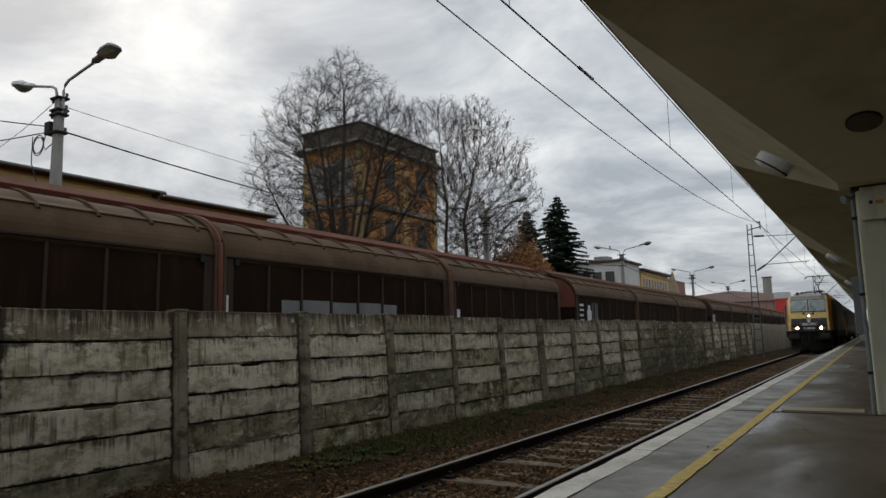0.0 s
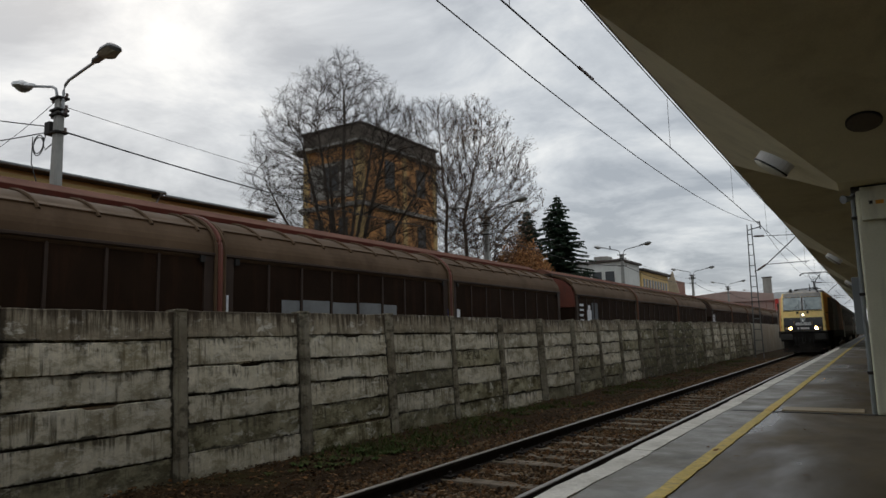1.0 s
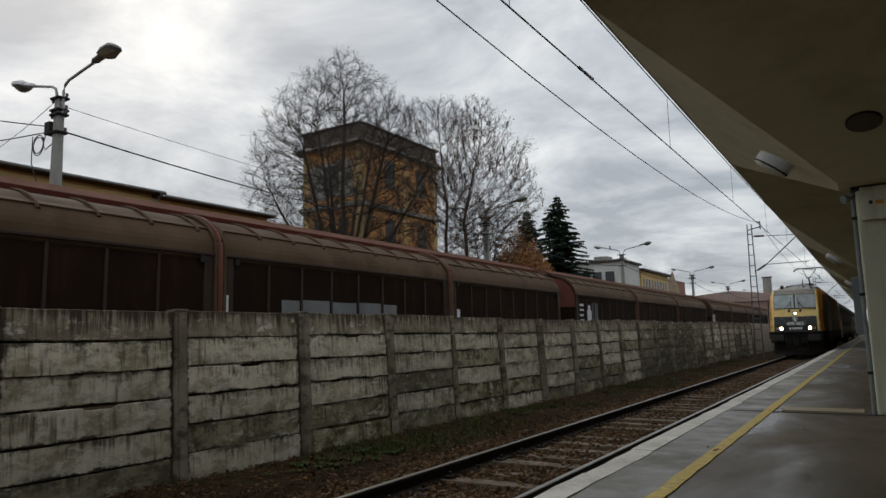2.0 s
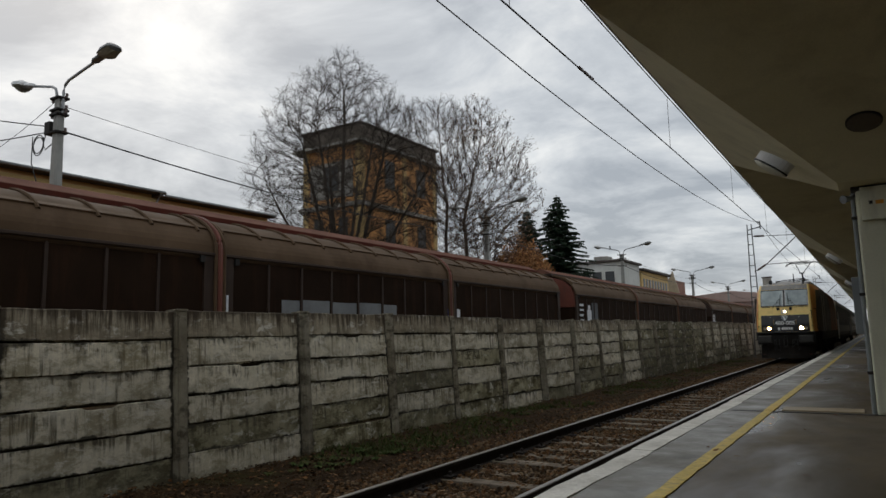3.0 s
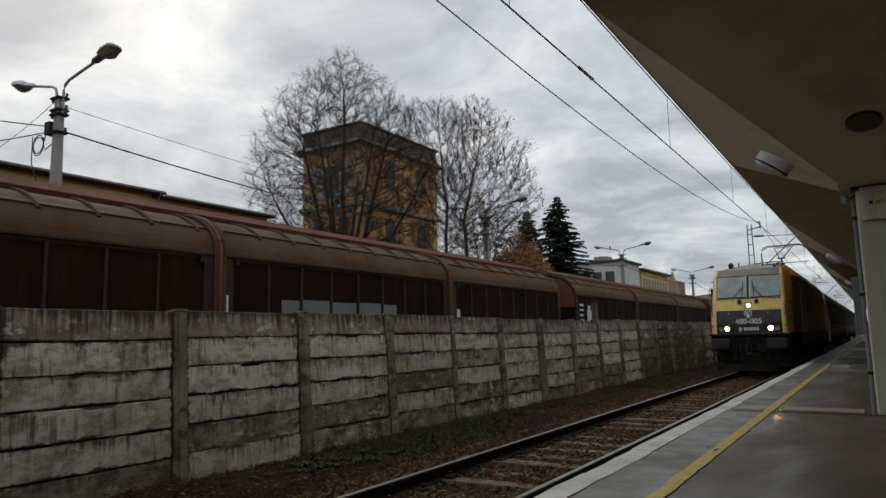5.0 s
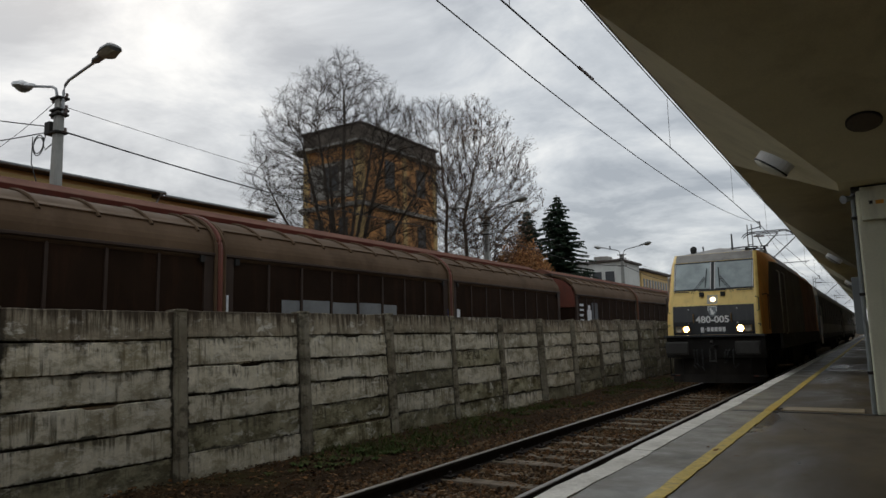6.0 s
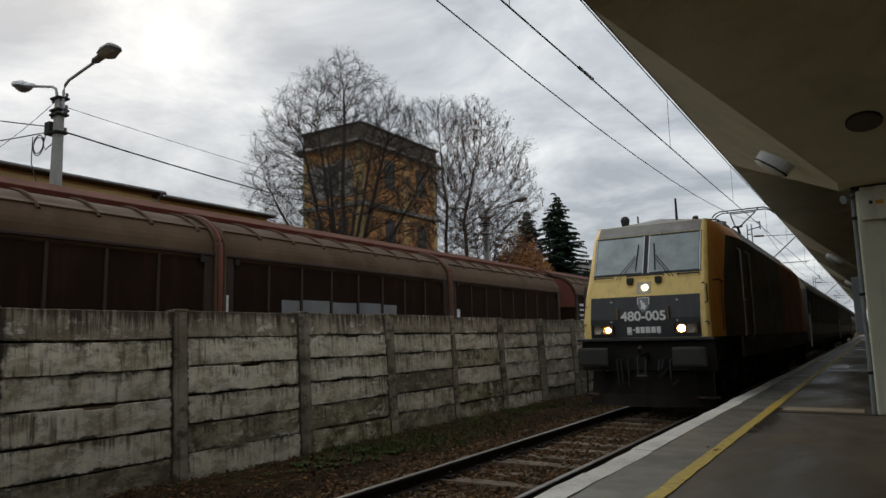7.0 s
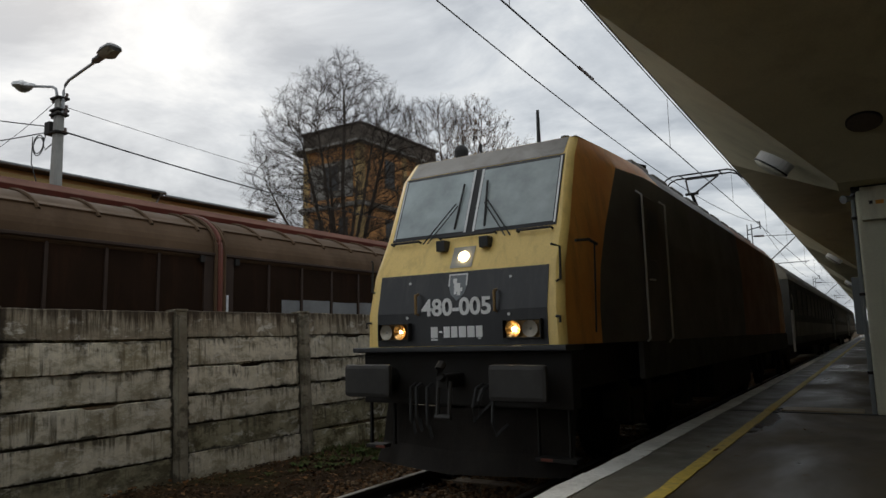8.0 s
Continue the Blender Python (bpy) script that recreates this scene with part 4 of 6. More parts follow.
    part("ridge_cap", cap, "wagon_cap", w, "sloping ridge cap, its skylit top painted pinkish brown")
    west = sheet(bmesh.new(), [(-p[0], p[1]) for p in [(1.40, 1.2)] + pts], .1, length - .1, -.03)
    part("far_wall", west, "wagon_roof", w)
    for c in (3.2, length - 3.2):
        bog = bmesh.new()
        for s in (-1, 1):
            box(bog, s * 1.0 - .06, s * 1.0 + .06, c - 1.35, c + 1.35, .42, .70, .02)
        box(bog, -1.0, 1.0, c - .2, c + .2, .45, .8, .03)
        b = part("bogie", bog, "steel_dark", w, "dark steel bogie")
        for y in (c - .9, c + .9):
            ws = bmesh.new()
            for s in (-1, 1):
                disc(ws, (s * .72, y, .46), (s, 0, 0), .46, .12, 24)
            tube(ws, [(-.8, y, .46), (.8, y, .46)], .08, 10)
            part("wheelset", ws, "steel_dark", b)
    w.matrix_world = pose(WAG_X, y0, 0)
    return w


def build_freight():
    first = build_wagon(0.25, 24.75, 3, "wagon_ridge", "wagon_red")
    # pale paint on some door bays
    bay = (24.75 / 3 - .64) / 8
    start = 24.75 / 3 + .32
    for k in range(1, 6):
        p = bmesh.new()
        a = start + bay * k + (.38 if k == 1 else 0.05)
        b = start + bay * (k + 1) - .05 - (.3 if k == 5 else 0)
        box(p, 1.358, 1.364, a, b, 1.9, 2.36 - .02 * (k % 2))
        part("paint_patch", p, "graffiti", first, "pale grey-blue paint patch")
    for y, m in ((16.35, "graffiti_blue"), (16.85, "graffiti_white")):
        p = bmesh.new()
        box(p, 1.412, 1.418, y, y + .17, 1.95, 2.3)
        part("paint_mark", p, m, first)
    p = bmesh.new()
    box(p, 1.412, 1.418, 8.42, 8.47, 2.0, 2.38)
    part("paint_mark", p, "graffiti_white", first)
    second = build_wagon(26.5, 25.6, 3, "wagon_frame", "wagon_red")
    for a, b, z0, z1 in ((.48, .95, 2.66, 2.76), (.50, .95, 2.46, 2.54), (.48, .90, 2.24, 2.33), (.55, .95, 1.90, 2.12), (1.30, 1.88, 1.90, 2.02), (1.36, 1.84, 2.04, 2.52), (1.46, 1.74, 2.53, 2.72)):
        p = bmesh.new()
        box(p, 1.395, 1.401, a, b, z0, z1)
        part("paint_mark", p, "graffiti_white", second, "white painted marks on the door")
    p = bmesh.new()
    box(p, 1.362, 1.368, 2.0, 2.75, 1.9, 2.85)
    part("paint_mark", p, "coach", second, "dark blue painted panel on the door")
    third = build_wagon(53.9, 25.0)
    p = bmesh.new()
    for a in (.3, .8):
        box(p, 1.42, 1.426, a, a + .25, 1.95, 2.75)
    part("paint_mark", p, "graffiti_white", third, "white painted marks on the door")
    build_wagon(80.6, 25.0)


# ---- buildings behind the wagons ----
def window_unit(parent, x, y, z, w, h, axis, material="grey_render"):
    """A window with frame, panes and sill. axis 'x': in a wall facing +x; 'y': facing -y."""
    def put(bm, a0, a1, d0, d1, z0, z1, bev=0.0):
        if axis == 'x':
            box(bm, x + d0, x + d1, y + a0, y + a1, z + z0, z + z1, bev)
        else:
            box(bm, x + a0, x + a1, y - d1, y - d0, z + z0, z + z1, bev)
        return bm
    t = 0.09
    win = part("window", put(bmesh.new(), -w / 2 + .02, w / 2 - .02, -.04, .012, .02, h - .02), "window_dark", parent, "window with dark glass")
    for a0, a1, d1, z0, z1 in ((-w / 2, -w / 2 + t, .05, 0, h), (w / 2 - t, w / 2, .05, 0, h), (-w / 2 + t, w / 2 - t, .05, 0, t), (-w / 2 + t, w / 2 - t, .05, h - t, h),
                               (-.04, .04, .045, t, h - t), (-w / 2 + t, w / 2 - t, .04, h * .62, h * .62 + .07)):
        part("frame_bar", put(bmesh.new(), a0, a1, 0.0, d1, z0, z1), material, win)
    part("sill", put(bmesh.new(), -w / 2 - .1, w / 2 + .1, -.02, .14, -.09, -.003), material, win)
    return win


def build_long_building():
    """Low ochre building whose eaves show above the wagons."""
    b = thing("long_building", "long ochre rendered building with dark eaves", "building")
    for y0, y1, ze in ((-12, 17.35, 7.74), (17.36, 23.6, 7.62)):
        part("wall", box(bmesh.new(), -33, -25.3, y0, y1, GROUND, ze), "ochre", b, "ochre rendered wall")
        roof = bmesh.new()
        prism(roof, [(-33.5, ze), (-24.75, ze), (-24.75, ze + .05), (-29, ze + 0.9), (-33.5, ze + .05)], y0 - .25, y1 + .1)
        part("roof", roof, "roof_dark", b, "dark sheet roof")
        g = bmesh.new()
        tube(g, [(-24.7, y0, ze + .05), (-24.7, y1, ze + .05)], .055, 8)
        part("gutter", g, "galv", b, "grey metal gutter")
        part("frieze", box(bmesh.new(), -25.3, -25.2, y0 + .1, y1 - .1, ze - .32, ze - .16), "ochre_pale", b, "pale string course")
    pipe = bmesh.new()
    tube(pipe, [(-24.72, 17.2, 7.78), (-25.1, 17.2, 7.35), (-25.15, 17.2, 0)], .06, 8)
    part("downpipe", pipe, "lamp_white", b, "pale downpipe")
    for k in range(4):
        window_unit(b, -25.29, 2.0 + 4.2 * k, 3.6, 1.3, 1.9, 'x')


def build_tower():
    b = thing("tower_house", "tall ochre tower house with grey attic and wide cornice", "building")
    x0, x1, y0, y1, zc = -39.2, -33.2, 40.6, 51.4, 16.95
    part("wall", box(bmesh.new(), x0, x1, y0, y1, GROUND, zc), "ochre", b, "ochre rendered wall")
    for x, y in ((x1, y0), (x1, y1), (x0, y0), (x1, 46.7)):
        ya, yb = (y - .07, y + .5) if y == y0 else (y - .5, y + .07)
        part("pilaster", box(bmesh.new(), x - .5 if x == x1 else x - .07, x + .07 if x == x1 else x + .5, ya, yb, GROUND, zc - .01), "ochre_pale", b, "pale pilaster strip")
    for z, h, o in ((8.0, .28, .16), (11.95, .34, .34)):
        part("string_course", box(bmesh.new(), x0 - o, x1 + o, y0 - o, y1 + o, z, z + h, .04), "grey_render", b, "grey string course")
    part("wall_panel", box(bmesh.new(), x0 + .7, x1 - .75, y0 - .05, y0 + .1, 12.8, 15.8), "grey_render", b, "grey rendered panel")
    for yy in (44.4, 49.0):
        window_unit(b, x1, yy, 13.9, 1.35, 2.35, 'x', "attic")
        window_unit(b, x1, yy, 9.0, 1.3, 2.2, 'x', "attic")
        window_unit(b, x1, yy, 5.0, 1.3, 2.2, 'x', "attic")
    for xx in (-37.6, -35.0):
        window_unit(b, xx, y0, 9.0, 1.0, 2.2, 'y', "attic")
    window_unit(b, -36.2, y0 - .05, 13.3, 1.6, 2.2, 'y', "attic")
    part("cornice", box(bmesh.new(), x0 - .75, x1 + .65, y0 - .7, y1 + .7, zc, zc + .22, .05), "grey_render", b, "pale projecting cornice")
    part("attic", box(bmesh.new(), x0 - .05, x1 + .12, y0 - .12, y1 + .05, zc + .225, zc + 1.55), "attic", b, "dark grey attic wall")
    part("coping", box(bmesh.new(), x0 - .2, x1 + .28, y0 - .28, y1 + .2, zc + 1.553, zc + 1.72, .03), "roof_dark", b, "dark coping")


def build_far_buildings():
    h = thing("white_annex", "white rendered block with a flat roof and dark windows", "building")
    part("wall", box(bmesh.new(), -40.0, -28.5, 90, 98.3, GROUND, 11.2), "white_render", h)
    part("roof", box(bmesh.new(), -40.3, -28.1, 89.6, 98.4, 11.2, 11.5, .05), "roof_dark", h)
    part("roof_hut", box(bmesh.new(), -33.0, -31.0, 92, 94, 11.51, 12.3, .05), "grey_render", h)
    for x in (-33.6, -31.9, -30.1):
        win = part("window", box(bmesh.new(), x - .72, x + .72, 89.93, 90.1, 7.6, 10.0), "white_render", h, "window with dark glass")
        part("pane", box(bmesh.new(), x - .64, x + .64, 89.91, 89.95, 7.68, 9.92), "window_dark", win)
    y = thing("yellow_hall", "yellow rendered hall with tall narrow windows", "building")
    part("wall", box(bmesh.new(), -36, -28.3, 98.42, 113.5, GROUND, 10.5), "ochre_pale", y)
    part("roof", box(bmesh.new(), -36.4, -27.8, 98.2, 113.9, 10.5, 10.85, .05), "roof_dark", y)
    for k in range(9):
        part("window", box(bmesh.new(), -28.32, -28.24, 99.3 + 1.55 * k, 100.2 + 1.55 * k, 6.3, 9.4), "window_dark", y, "tall narrow window")
    g = thing("gable_house", "small house with a tiled roof and ochre gable", "house")
    part("wall", prism(bmesh.new(), [(-39.2, GROUND), (-35.3, GROUND), (-35.3, 10.3), (-36.4, 14.6), (-37.5, 12.6), (-39.2, 12.6)], 150, 150.6), "pale_stone", g)
    part("roof", box(bmesh.new(), -41.0, -36.6, 150.7, 162, 9.0, 12.9, .2), "roof_tile", g, "brown tiled roof")
    part("body", box(bmesh.new(), -41.0, -35.6, 150.7, 162, GROUND, 8.99), "ochre", g)
    s = thing("warehouse", "long shed with a red roof paled for haze", "warehouse")
    part("wall", box(bmesh.new(), -36, -16.9, 156, 190, GROUND, 7.6), "roof_pink", s)
    r = bmesh.new()
    prism(r, [(-37, 7.6), (-16.4, 7.6), (-16.4, 8.9), (-26, 10.0), (-37, 8.9)], 155.5, 191)
    part("roof", r, "roof_pink", s, "red sheet roof with haze in its colour")
    for k in range(14):
        part("seam", box(bmesh.new(), -36 + 1.4 * k, -35.9 + 1.4 * k, 155.9, 156.0, 1, 7.4), "roof_tile", s)
    c = thing("red_kiosk", "red and white sheet-metal kiosk", "kiosk")
    part("body", box(bmesh.new(), -16.7, -14.2, 149, 153, GROUND, 7.6, .1), "red_sign", c)
    part("band", box(bmesh.new(), -16.8, -14.1, 148.9, 153.1, 7.61, 8.9, .05), "lamp_white", c, "white top band")
    sl = thing("chimney_block", "grey concrete chimney block", "chimney")
    part("shaft", box(bmesh.new(), -19.7, -18.1, 157.5, 159, GROUND, 12.5, .1), "grey_render", sl)
    part("cap", box(bmesh.new(), -19.85, -17.95, 157.35, 159.15, 12.51, 12.7, .05), "roof_dark", sl)
    # low wooded skyline, far behind everything
    vs, fs = [], []
    rnd = random.Random(4)
    x = -420.0
    while x < 120:
        w, h2 = rnd.uniform(6, 14), rnd.uniform(5, 11)
        b = len(vs)
        vs += [(x, 620, GROUND), (x + w, 620, GROUND), (x + w, 620, h2 * .8), (x + w * .5, 622, h2), (x, 620, h2 * .7), (x + w / 2, 632, GROUND)]
        fs += [(b, b + 1, b + 2, b + 3, b + 4), (b + 2, b + 1, b + 5), (b, b + 4, b + 5), (b + 3, b + 2, b + 5), (b + 4, b + 3, b + 5)]
        x += w * .8
    me = bpy.data.meshes.new("backdrop")
    me.from_pydata(vs, [], fs)
    me.materials.append(MAT["far_haze"])
    tagged(new("backdrop", me), "distant grey wooded skyline", "woods", kind="stuff")


# ---- lamp posts and wires ----
def build_lamp_post():
    p = thing("street_lamp", "concrete pole with two curved lamp arms and lanterns", "street lamp", "yard lamps")
    bm = bmesh.new()
    rows = []
    for z, h in ((-.3, .24), (9.6, .135)):
        rows.append([bm.verts.new((sx * h, sy * h * .8, z)) for sx, sy in ((-1, -1), (1, -1), (1, 1), (-1, 1))])
    for k in range(4):
        bm.faces.new((rows[0][k], rows[0][(k + 1) % 4], rows[1][(k + 1) % 4], rows[1][k]))
    bm.faces.new(rows[1])
    bm.faces.new(rows[0][::-1])
    bmesh.ops.bevel(bm, geom=[e for e in bm.edges if abs(e.verts[0].co.z - e.verts[1].co.z) > 1], offset=.03, segments=1, affect='EDGES')
    part("pole", bm, "pole_concrete", p, "grey concrete pole")
    for z in (8.35, 8.95, 9.1, 9.5):
        c = bmesh.new()
        box(c, -.24, .24, -.2, .2, z, z + .07, .01)
        part("clamp", c, "steel_dark", p, "dark steel clamp")
        for s in (-1, 1):
            t = bmesh.new()
            tube(t, [(s * .24, 0, z + .03), (s * .42, 0, z + .03)], .03, 6)
            tube(t, [(s * .42, 0, z + .0), (s * .42, 0, z + .13)], .045, 8)
            part("insulator", t, "insulator", p)
    for s, reach, rise, housing in ((1, 2.85, .55, "lamp_grey"), (-1, 2.65, .60, "lamp_white")):
        a = bmesh.new()
        ends = (9.4, .2)
        line = [(s * .2, 0, 9.0), (s * .2, 0, 9.75), (s * .28, 0, 9.95), (s * .5, 0, 10.07)]
        top = Vector((s * (reach - .85), 0, 9.95 + rise * .72))
        line += [tuple(Vector(line[-1]).lerp(top, k / 5)) for k in range(1, 6)]
        tube(a, line, .045, 8)
        arm = part("arm", a, "galv", p, "bent steel arm")
        d = (top - Vector(line[3])).normalized()
        side = Vector((0, 1, 0))
        up = d.cross(side) if s < 0 else side.cross(d)
        up = up if up.z > 0 else -up
        h = bmesh.new()
        secs = ((-.14, .07, .07), (-.02, .13, .11), (.38, .14, .12), (.42, .24, .14), (.62, .28, .20), (.98, .27, .17), (1.10, .17, .06))
        rings = []
        for l, w, t in secs:
            c = top + d * l
            rings.append([h.verts.new(c + side * (w * math.cos(k * math.pi / 5)) + up * (t * math.sin(k * math.pi / 5) * (1 if k <= 5 else .35))) for k in range(10)])
        for q, r in zip(rings, rings[1:]):
            for k in range(10):
                h.faces.new((q[k], q[(k + 1) % 10], r[(k + 1) % 10], r[k]))
        h.faces.new(rings[0][::-1])
        h.faces.new(rings[-1])
        lan = part("lantern", h, housing, arm, "white lantern" if s < 0 else "grey lantern")
        g = bmesh.new()
        rings = []
        for l, w, t in ((.44, .22, .07), (.70, .26, .20), (1.04, .22, .08)):
            c = top + d * l
            rings.append([g.verts.new(c + side * (w * math.cos(math.pi + k * math.pi / 6)) + up * (t * math.sin(math.pi + k * math.pi / 6) - .03)) for k in range(7)])
        for q, r in zip(rings, rings[1:]):
            for k in range(6):
                g.faces.new((q[k], q[k + 1], r[k + 1], r[k]))
        # the glass bowl lies under the lantern
        q = bmesh.new()
        join(q, g)
        bmesh.ops.solidify(q, geom=q.faces[:], thickness=.01)
        part("bowl", q, "lamp_glass", p, "clear lamp bowl", True)
    return p


def hang(p, q, sag, n=14):
    p, q = Vector(p), Vector(q)
    return [p.lerp(q, i / n) - Vector((0, 0, sag * 4 * (i / n) * (1 - i / n))) for i in range(n + 1)]


def cable(name, pts, r, label, category="cable", material="wire"):
    bm = bmesh.new()
    tube(bm, pts, r, 5)
    return solid(name, bm, material, label, category)


LAMPS = [(-21.95, 11.4), (-21.9, 40.2), (-21.6, 68.6), (-21.7, 100.8), (-22.5, 133.0), (-22.0, 165.0)]


def build_lamps():
    first = build_lamp_post()
    first.matrix_world = pose(LAMPS[0][0], LAMPS[0][1], 0)
    for x, y in LAMPS[1:]:
        copy_thing(first, pose(x, y, 0))
    box_bm = bmesh.new()
    box(box_bm, -.16, .16, -.12, .12, 0, .42, .02)
    sw = thing("switch_box", "small dark switch box on the lamp pole", "switch box", at=pose(-22.25, 11.3, 8.35))
    part("case", box_bm, "steel_dark", sw)
    for (xa, ya), (xb, yb) in zip(LAMPS, LAMPS[1:]):
        cable("overhead_cable", hang((xa + .2, ya, 8.42), (xb - .2, yb, 8.42), .55), .028, "thick black cable slung between lamp poles")
        cable("overhead_wire", hang((xa + .2, ya, 9.25), (xb - .2, yb, 9.0), .30), .010, "thin wire between lamp poles")
    x, y = LAMPS[0]
    cable("overhead_cable", hang((x - .2, y, 8.62), (x - 10, y - 4, 10.9), .1), .02, "black service cable from the lamp pole")
    cable("overhead_cable", hang((x - .2, y, 8.5), (x - 10, y - 4, 7.9), .1), .02, "black service cable from the lamp pole")
    cable("overhead_wire", hang((x - .3, y, 9.5), (x - 9, y - 1, 7.4), .5), .010, "thin wire from the lamp pole")
    # slack coil and drop cable by the pole
    loop = [(x - 1.0 + .33 * math.cos(a), y - .1, 8.05 + .33 * math.sin(a) + .012 * a) for a in [k * .45 for k in range(30)]]
    cable("cable_coil", loop, .018, "slack loop of black cable beside the pole")
    cable("drop_cable", [(x - 1.6, y, 8.55), (x - 1.4, y - .1, 8.3), (x - 1.4, y - .1, 7.6), (x - 1.2, y, 6.9), (x - .7, y, 6.55), (x - .2, y, 6.4)], .018, "black cable dropping beside the pole")
    cable("drop_cable", [(x - .75, y, 8.5), (x - .72, y - .1, 8.1), (x - .55, y - .1, 7.9), (x - .3, y, 8.1), (x - .2, y, 8.4)], .018, "slack black cable beside the pole")


MASTS = [(-6.25, 46.0), (-6.25, 98.0), (-6.25, 150.0)]


def build_mast():
    """Lattice catenary mast with its cantilever."""
    m = thing("catenary_mast", "grey lattice steel catenary mast with cantilever", "catenary mast", "catenary masts")
    for s in (-1, 1):
        c = bmesh.new()
        tube(c, [(s * .24, 0, GROUND), (s * .12, 0, 8.1)], .042, 4)
        part("chord", c, "mast_steel", m)
    for k in range(12):
        z0 = .2 + k * .66
        w = .24 - .12 * z0 / 8.1
        b = bmesh.new()
        box(b, -w, w, -.015, .015, z0, z0 + .045)
        part("batten", b, "mast_steel", m)
    t = bmesh.new()
    tube(t, [(-.1, 0, 7.75), (.62, 0, 7.9)], .03, 6)
    tube(t, [(.62, 0, 7.75), (.62, 0, 8.25)], .035, 6)
    tube(t, [(.62, 0, 8.2), (.35, 0, 8.25)], .025, 6)
    part("top_bracket", t, "steel_dark", m, "bracket for the feeder wire")
    t = bmesh.new()
    tube(t, [(.1, 0, 7.33), (2.6, 0, 7.22)], .02, 6)
    part("top_tube", t, "mast_steel", m)
    t = bmesh.new()
    tube(t, [(.25, 0, 7.33), (.8, 0, 7.31)], .06, 10)
    part("insulator", t, "insulator", m, "brown insulator")
    t = bmesh.new()
    tube(t, [(.1, 0, 5.1), (.45, 0, 5.28), (.9, 0, 5.6), (2.62, 0, 7.15)], .035, 6)
    part("strut", t, "mast_steel", m)
    t = bmesh.new()
    tube(t, [(.3, 0, 5.2), (.75, 0, 5.5)], .065, 10)
    part("insulator", t, "insulator", m, "brown insulator")
    t = bmesh.new()
    tube(t, [(.8, 0, 5.52), (3.15, 0, 5.55)], .025, 6)
    tube(t, [(3.0, 0, 5.55), (2.95, 0, 5.45)], .02, 6)
    part("registration_arm", t, "mast_steel", m)
    return m


def build_catenary():
    a = build_mast()
    a.matrix_world = pose(*MASTS[0], 0)
    for x, y in MASTS[1:]:
        copy_thing(a, pose(x, y, 0))
    ys = [-6.0, 46.0, 98.0, 150.0]
    for y0, y1 in zip(ys, ys[1:]):
        cable("contact_wire", [(TRACK, y0, 5.78), (TRACK, (y0 + y1) / 2, 5.75), (TRACK, y1, 5.78)], .013, "copper contact wire over the track", "contact wire")
        cable("messenger_wire", hang((TRACK, y0, 7.26), (TRACK, y1, 7.26), .27), .012, "catenary messenger wire over the track", "messenger wire")
        cable("feeder_wire", hang((-5.65, y0, 8.15), (-5.65, y1, 8.15), 1.4), .013, "feeder wire beside the track", "feeder wire")
        for k in range(1, 7):
            f = (k - .35) / 6.3
            y = y0 + (y1 - y0) * f
            cable("dropper", [(TRACK, y, 5.77), (TRACK, y, 7.26 - .27 * 4 * f * (1 - f))], .006, "thin dropper wire of the catenary", "dropper")
    ins = thing("wire_insulator", "dark section insulator in the contact wire", "insulator", at=pose(TRACK, 10.35, 5.77))
    for k in range(3):
        t = bmesh.new()
        tube(t, [(0, k * .24 - .26, 0), (0, k * .24 - .10, 0)], .026, 8)
        part("body", t, "insulator", ins)


# ---- trees ----
def grow(segs, p, d, length, r, depth, rng, kids, spread, lift, inside):
    """A branch in short pieces, with smaller ones leaving it."""
    n = 3 if depth > 0 else 2
    bend = .14 if depth > 1 else .24
    pts = [p]
    for i in range(n):
        d = (d + Vector((rng.gauss(0, bend), rng.gauss(0, bend), rng.gauss(0, .7 * bend) + lift))).normalized()
        q = pts[-1] + d * (length / n)
        if not inside(q):
            break
        pts.append(q)
    if len(pts) < 2:
        return
    for i in range(len(pts) - 1):
        f0, f1 = i / n, (i + 1) / n
        segs.append((pts[i], pts[i + 1], r * (1 - .55 * f0), r * (1 - .55 * f1), 5 if r > .06 else 3))
    if depth == 0:
        return
    m = kids[depth]
    for k in range(m):
        f = .25 + .75 * (k + rng.random()) / m
        j = min(int(f * (len(pts) - 1)), len(pts) - 2)
        a = pts[j].lerp(pts[j + 1], f * (len(pts) - 1) - j) if f * (len(pts) - 1) - j <= 1 else pts[j + 1]
        axis = d.orthogonal().normalized()
        axis.rotate(Matrix.Rotation(rng.uniform(0, 6.283), 3, d))
        e = d.copy()
        e.rotate(Matrix.Rotation(rng.uniform(*spread), 3, axis))
        grow(segs, a, e, length * rng.uniform(.45, .72) * (1.12 - .35 * f), max(r * .40, (.0042, .006, .010, .02)[depth - 1]), depth - 1, rng, kids, spread, lift, inside)


def branches_mesh(name, segs, material, parent, label=""):
    vs, fs = [], []
    for p, q, r0, r1, n in segs:
        d = (q - p).normalized()
        a = d.orthogonal().normalized()
        c = d.cross(a)
        b = len(vs)
        for base, r in ((p, r0), (q, r1)):
            for k in range(n):
                t = 6.2832 * k / n
                vs.append(base + r * (math.cos(t) * a + math.sin(t) * c))
        for k in range(n):
            fs.append((b + k, b + (k + 1) % n, b + n + (k + 1) % n, b + n + k))
    me = bpy.data.meshes.new(name)
    me.from_pydata(vs, [], fs)
    me.materials.append(MAT[material])
    ob = new(name, me)
    ob.parent = parent
    return tagged(ob, label)


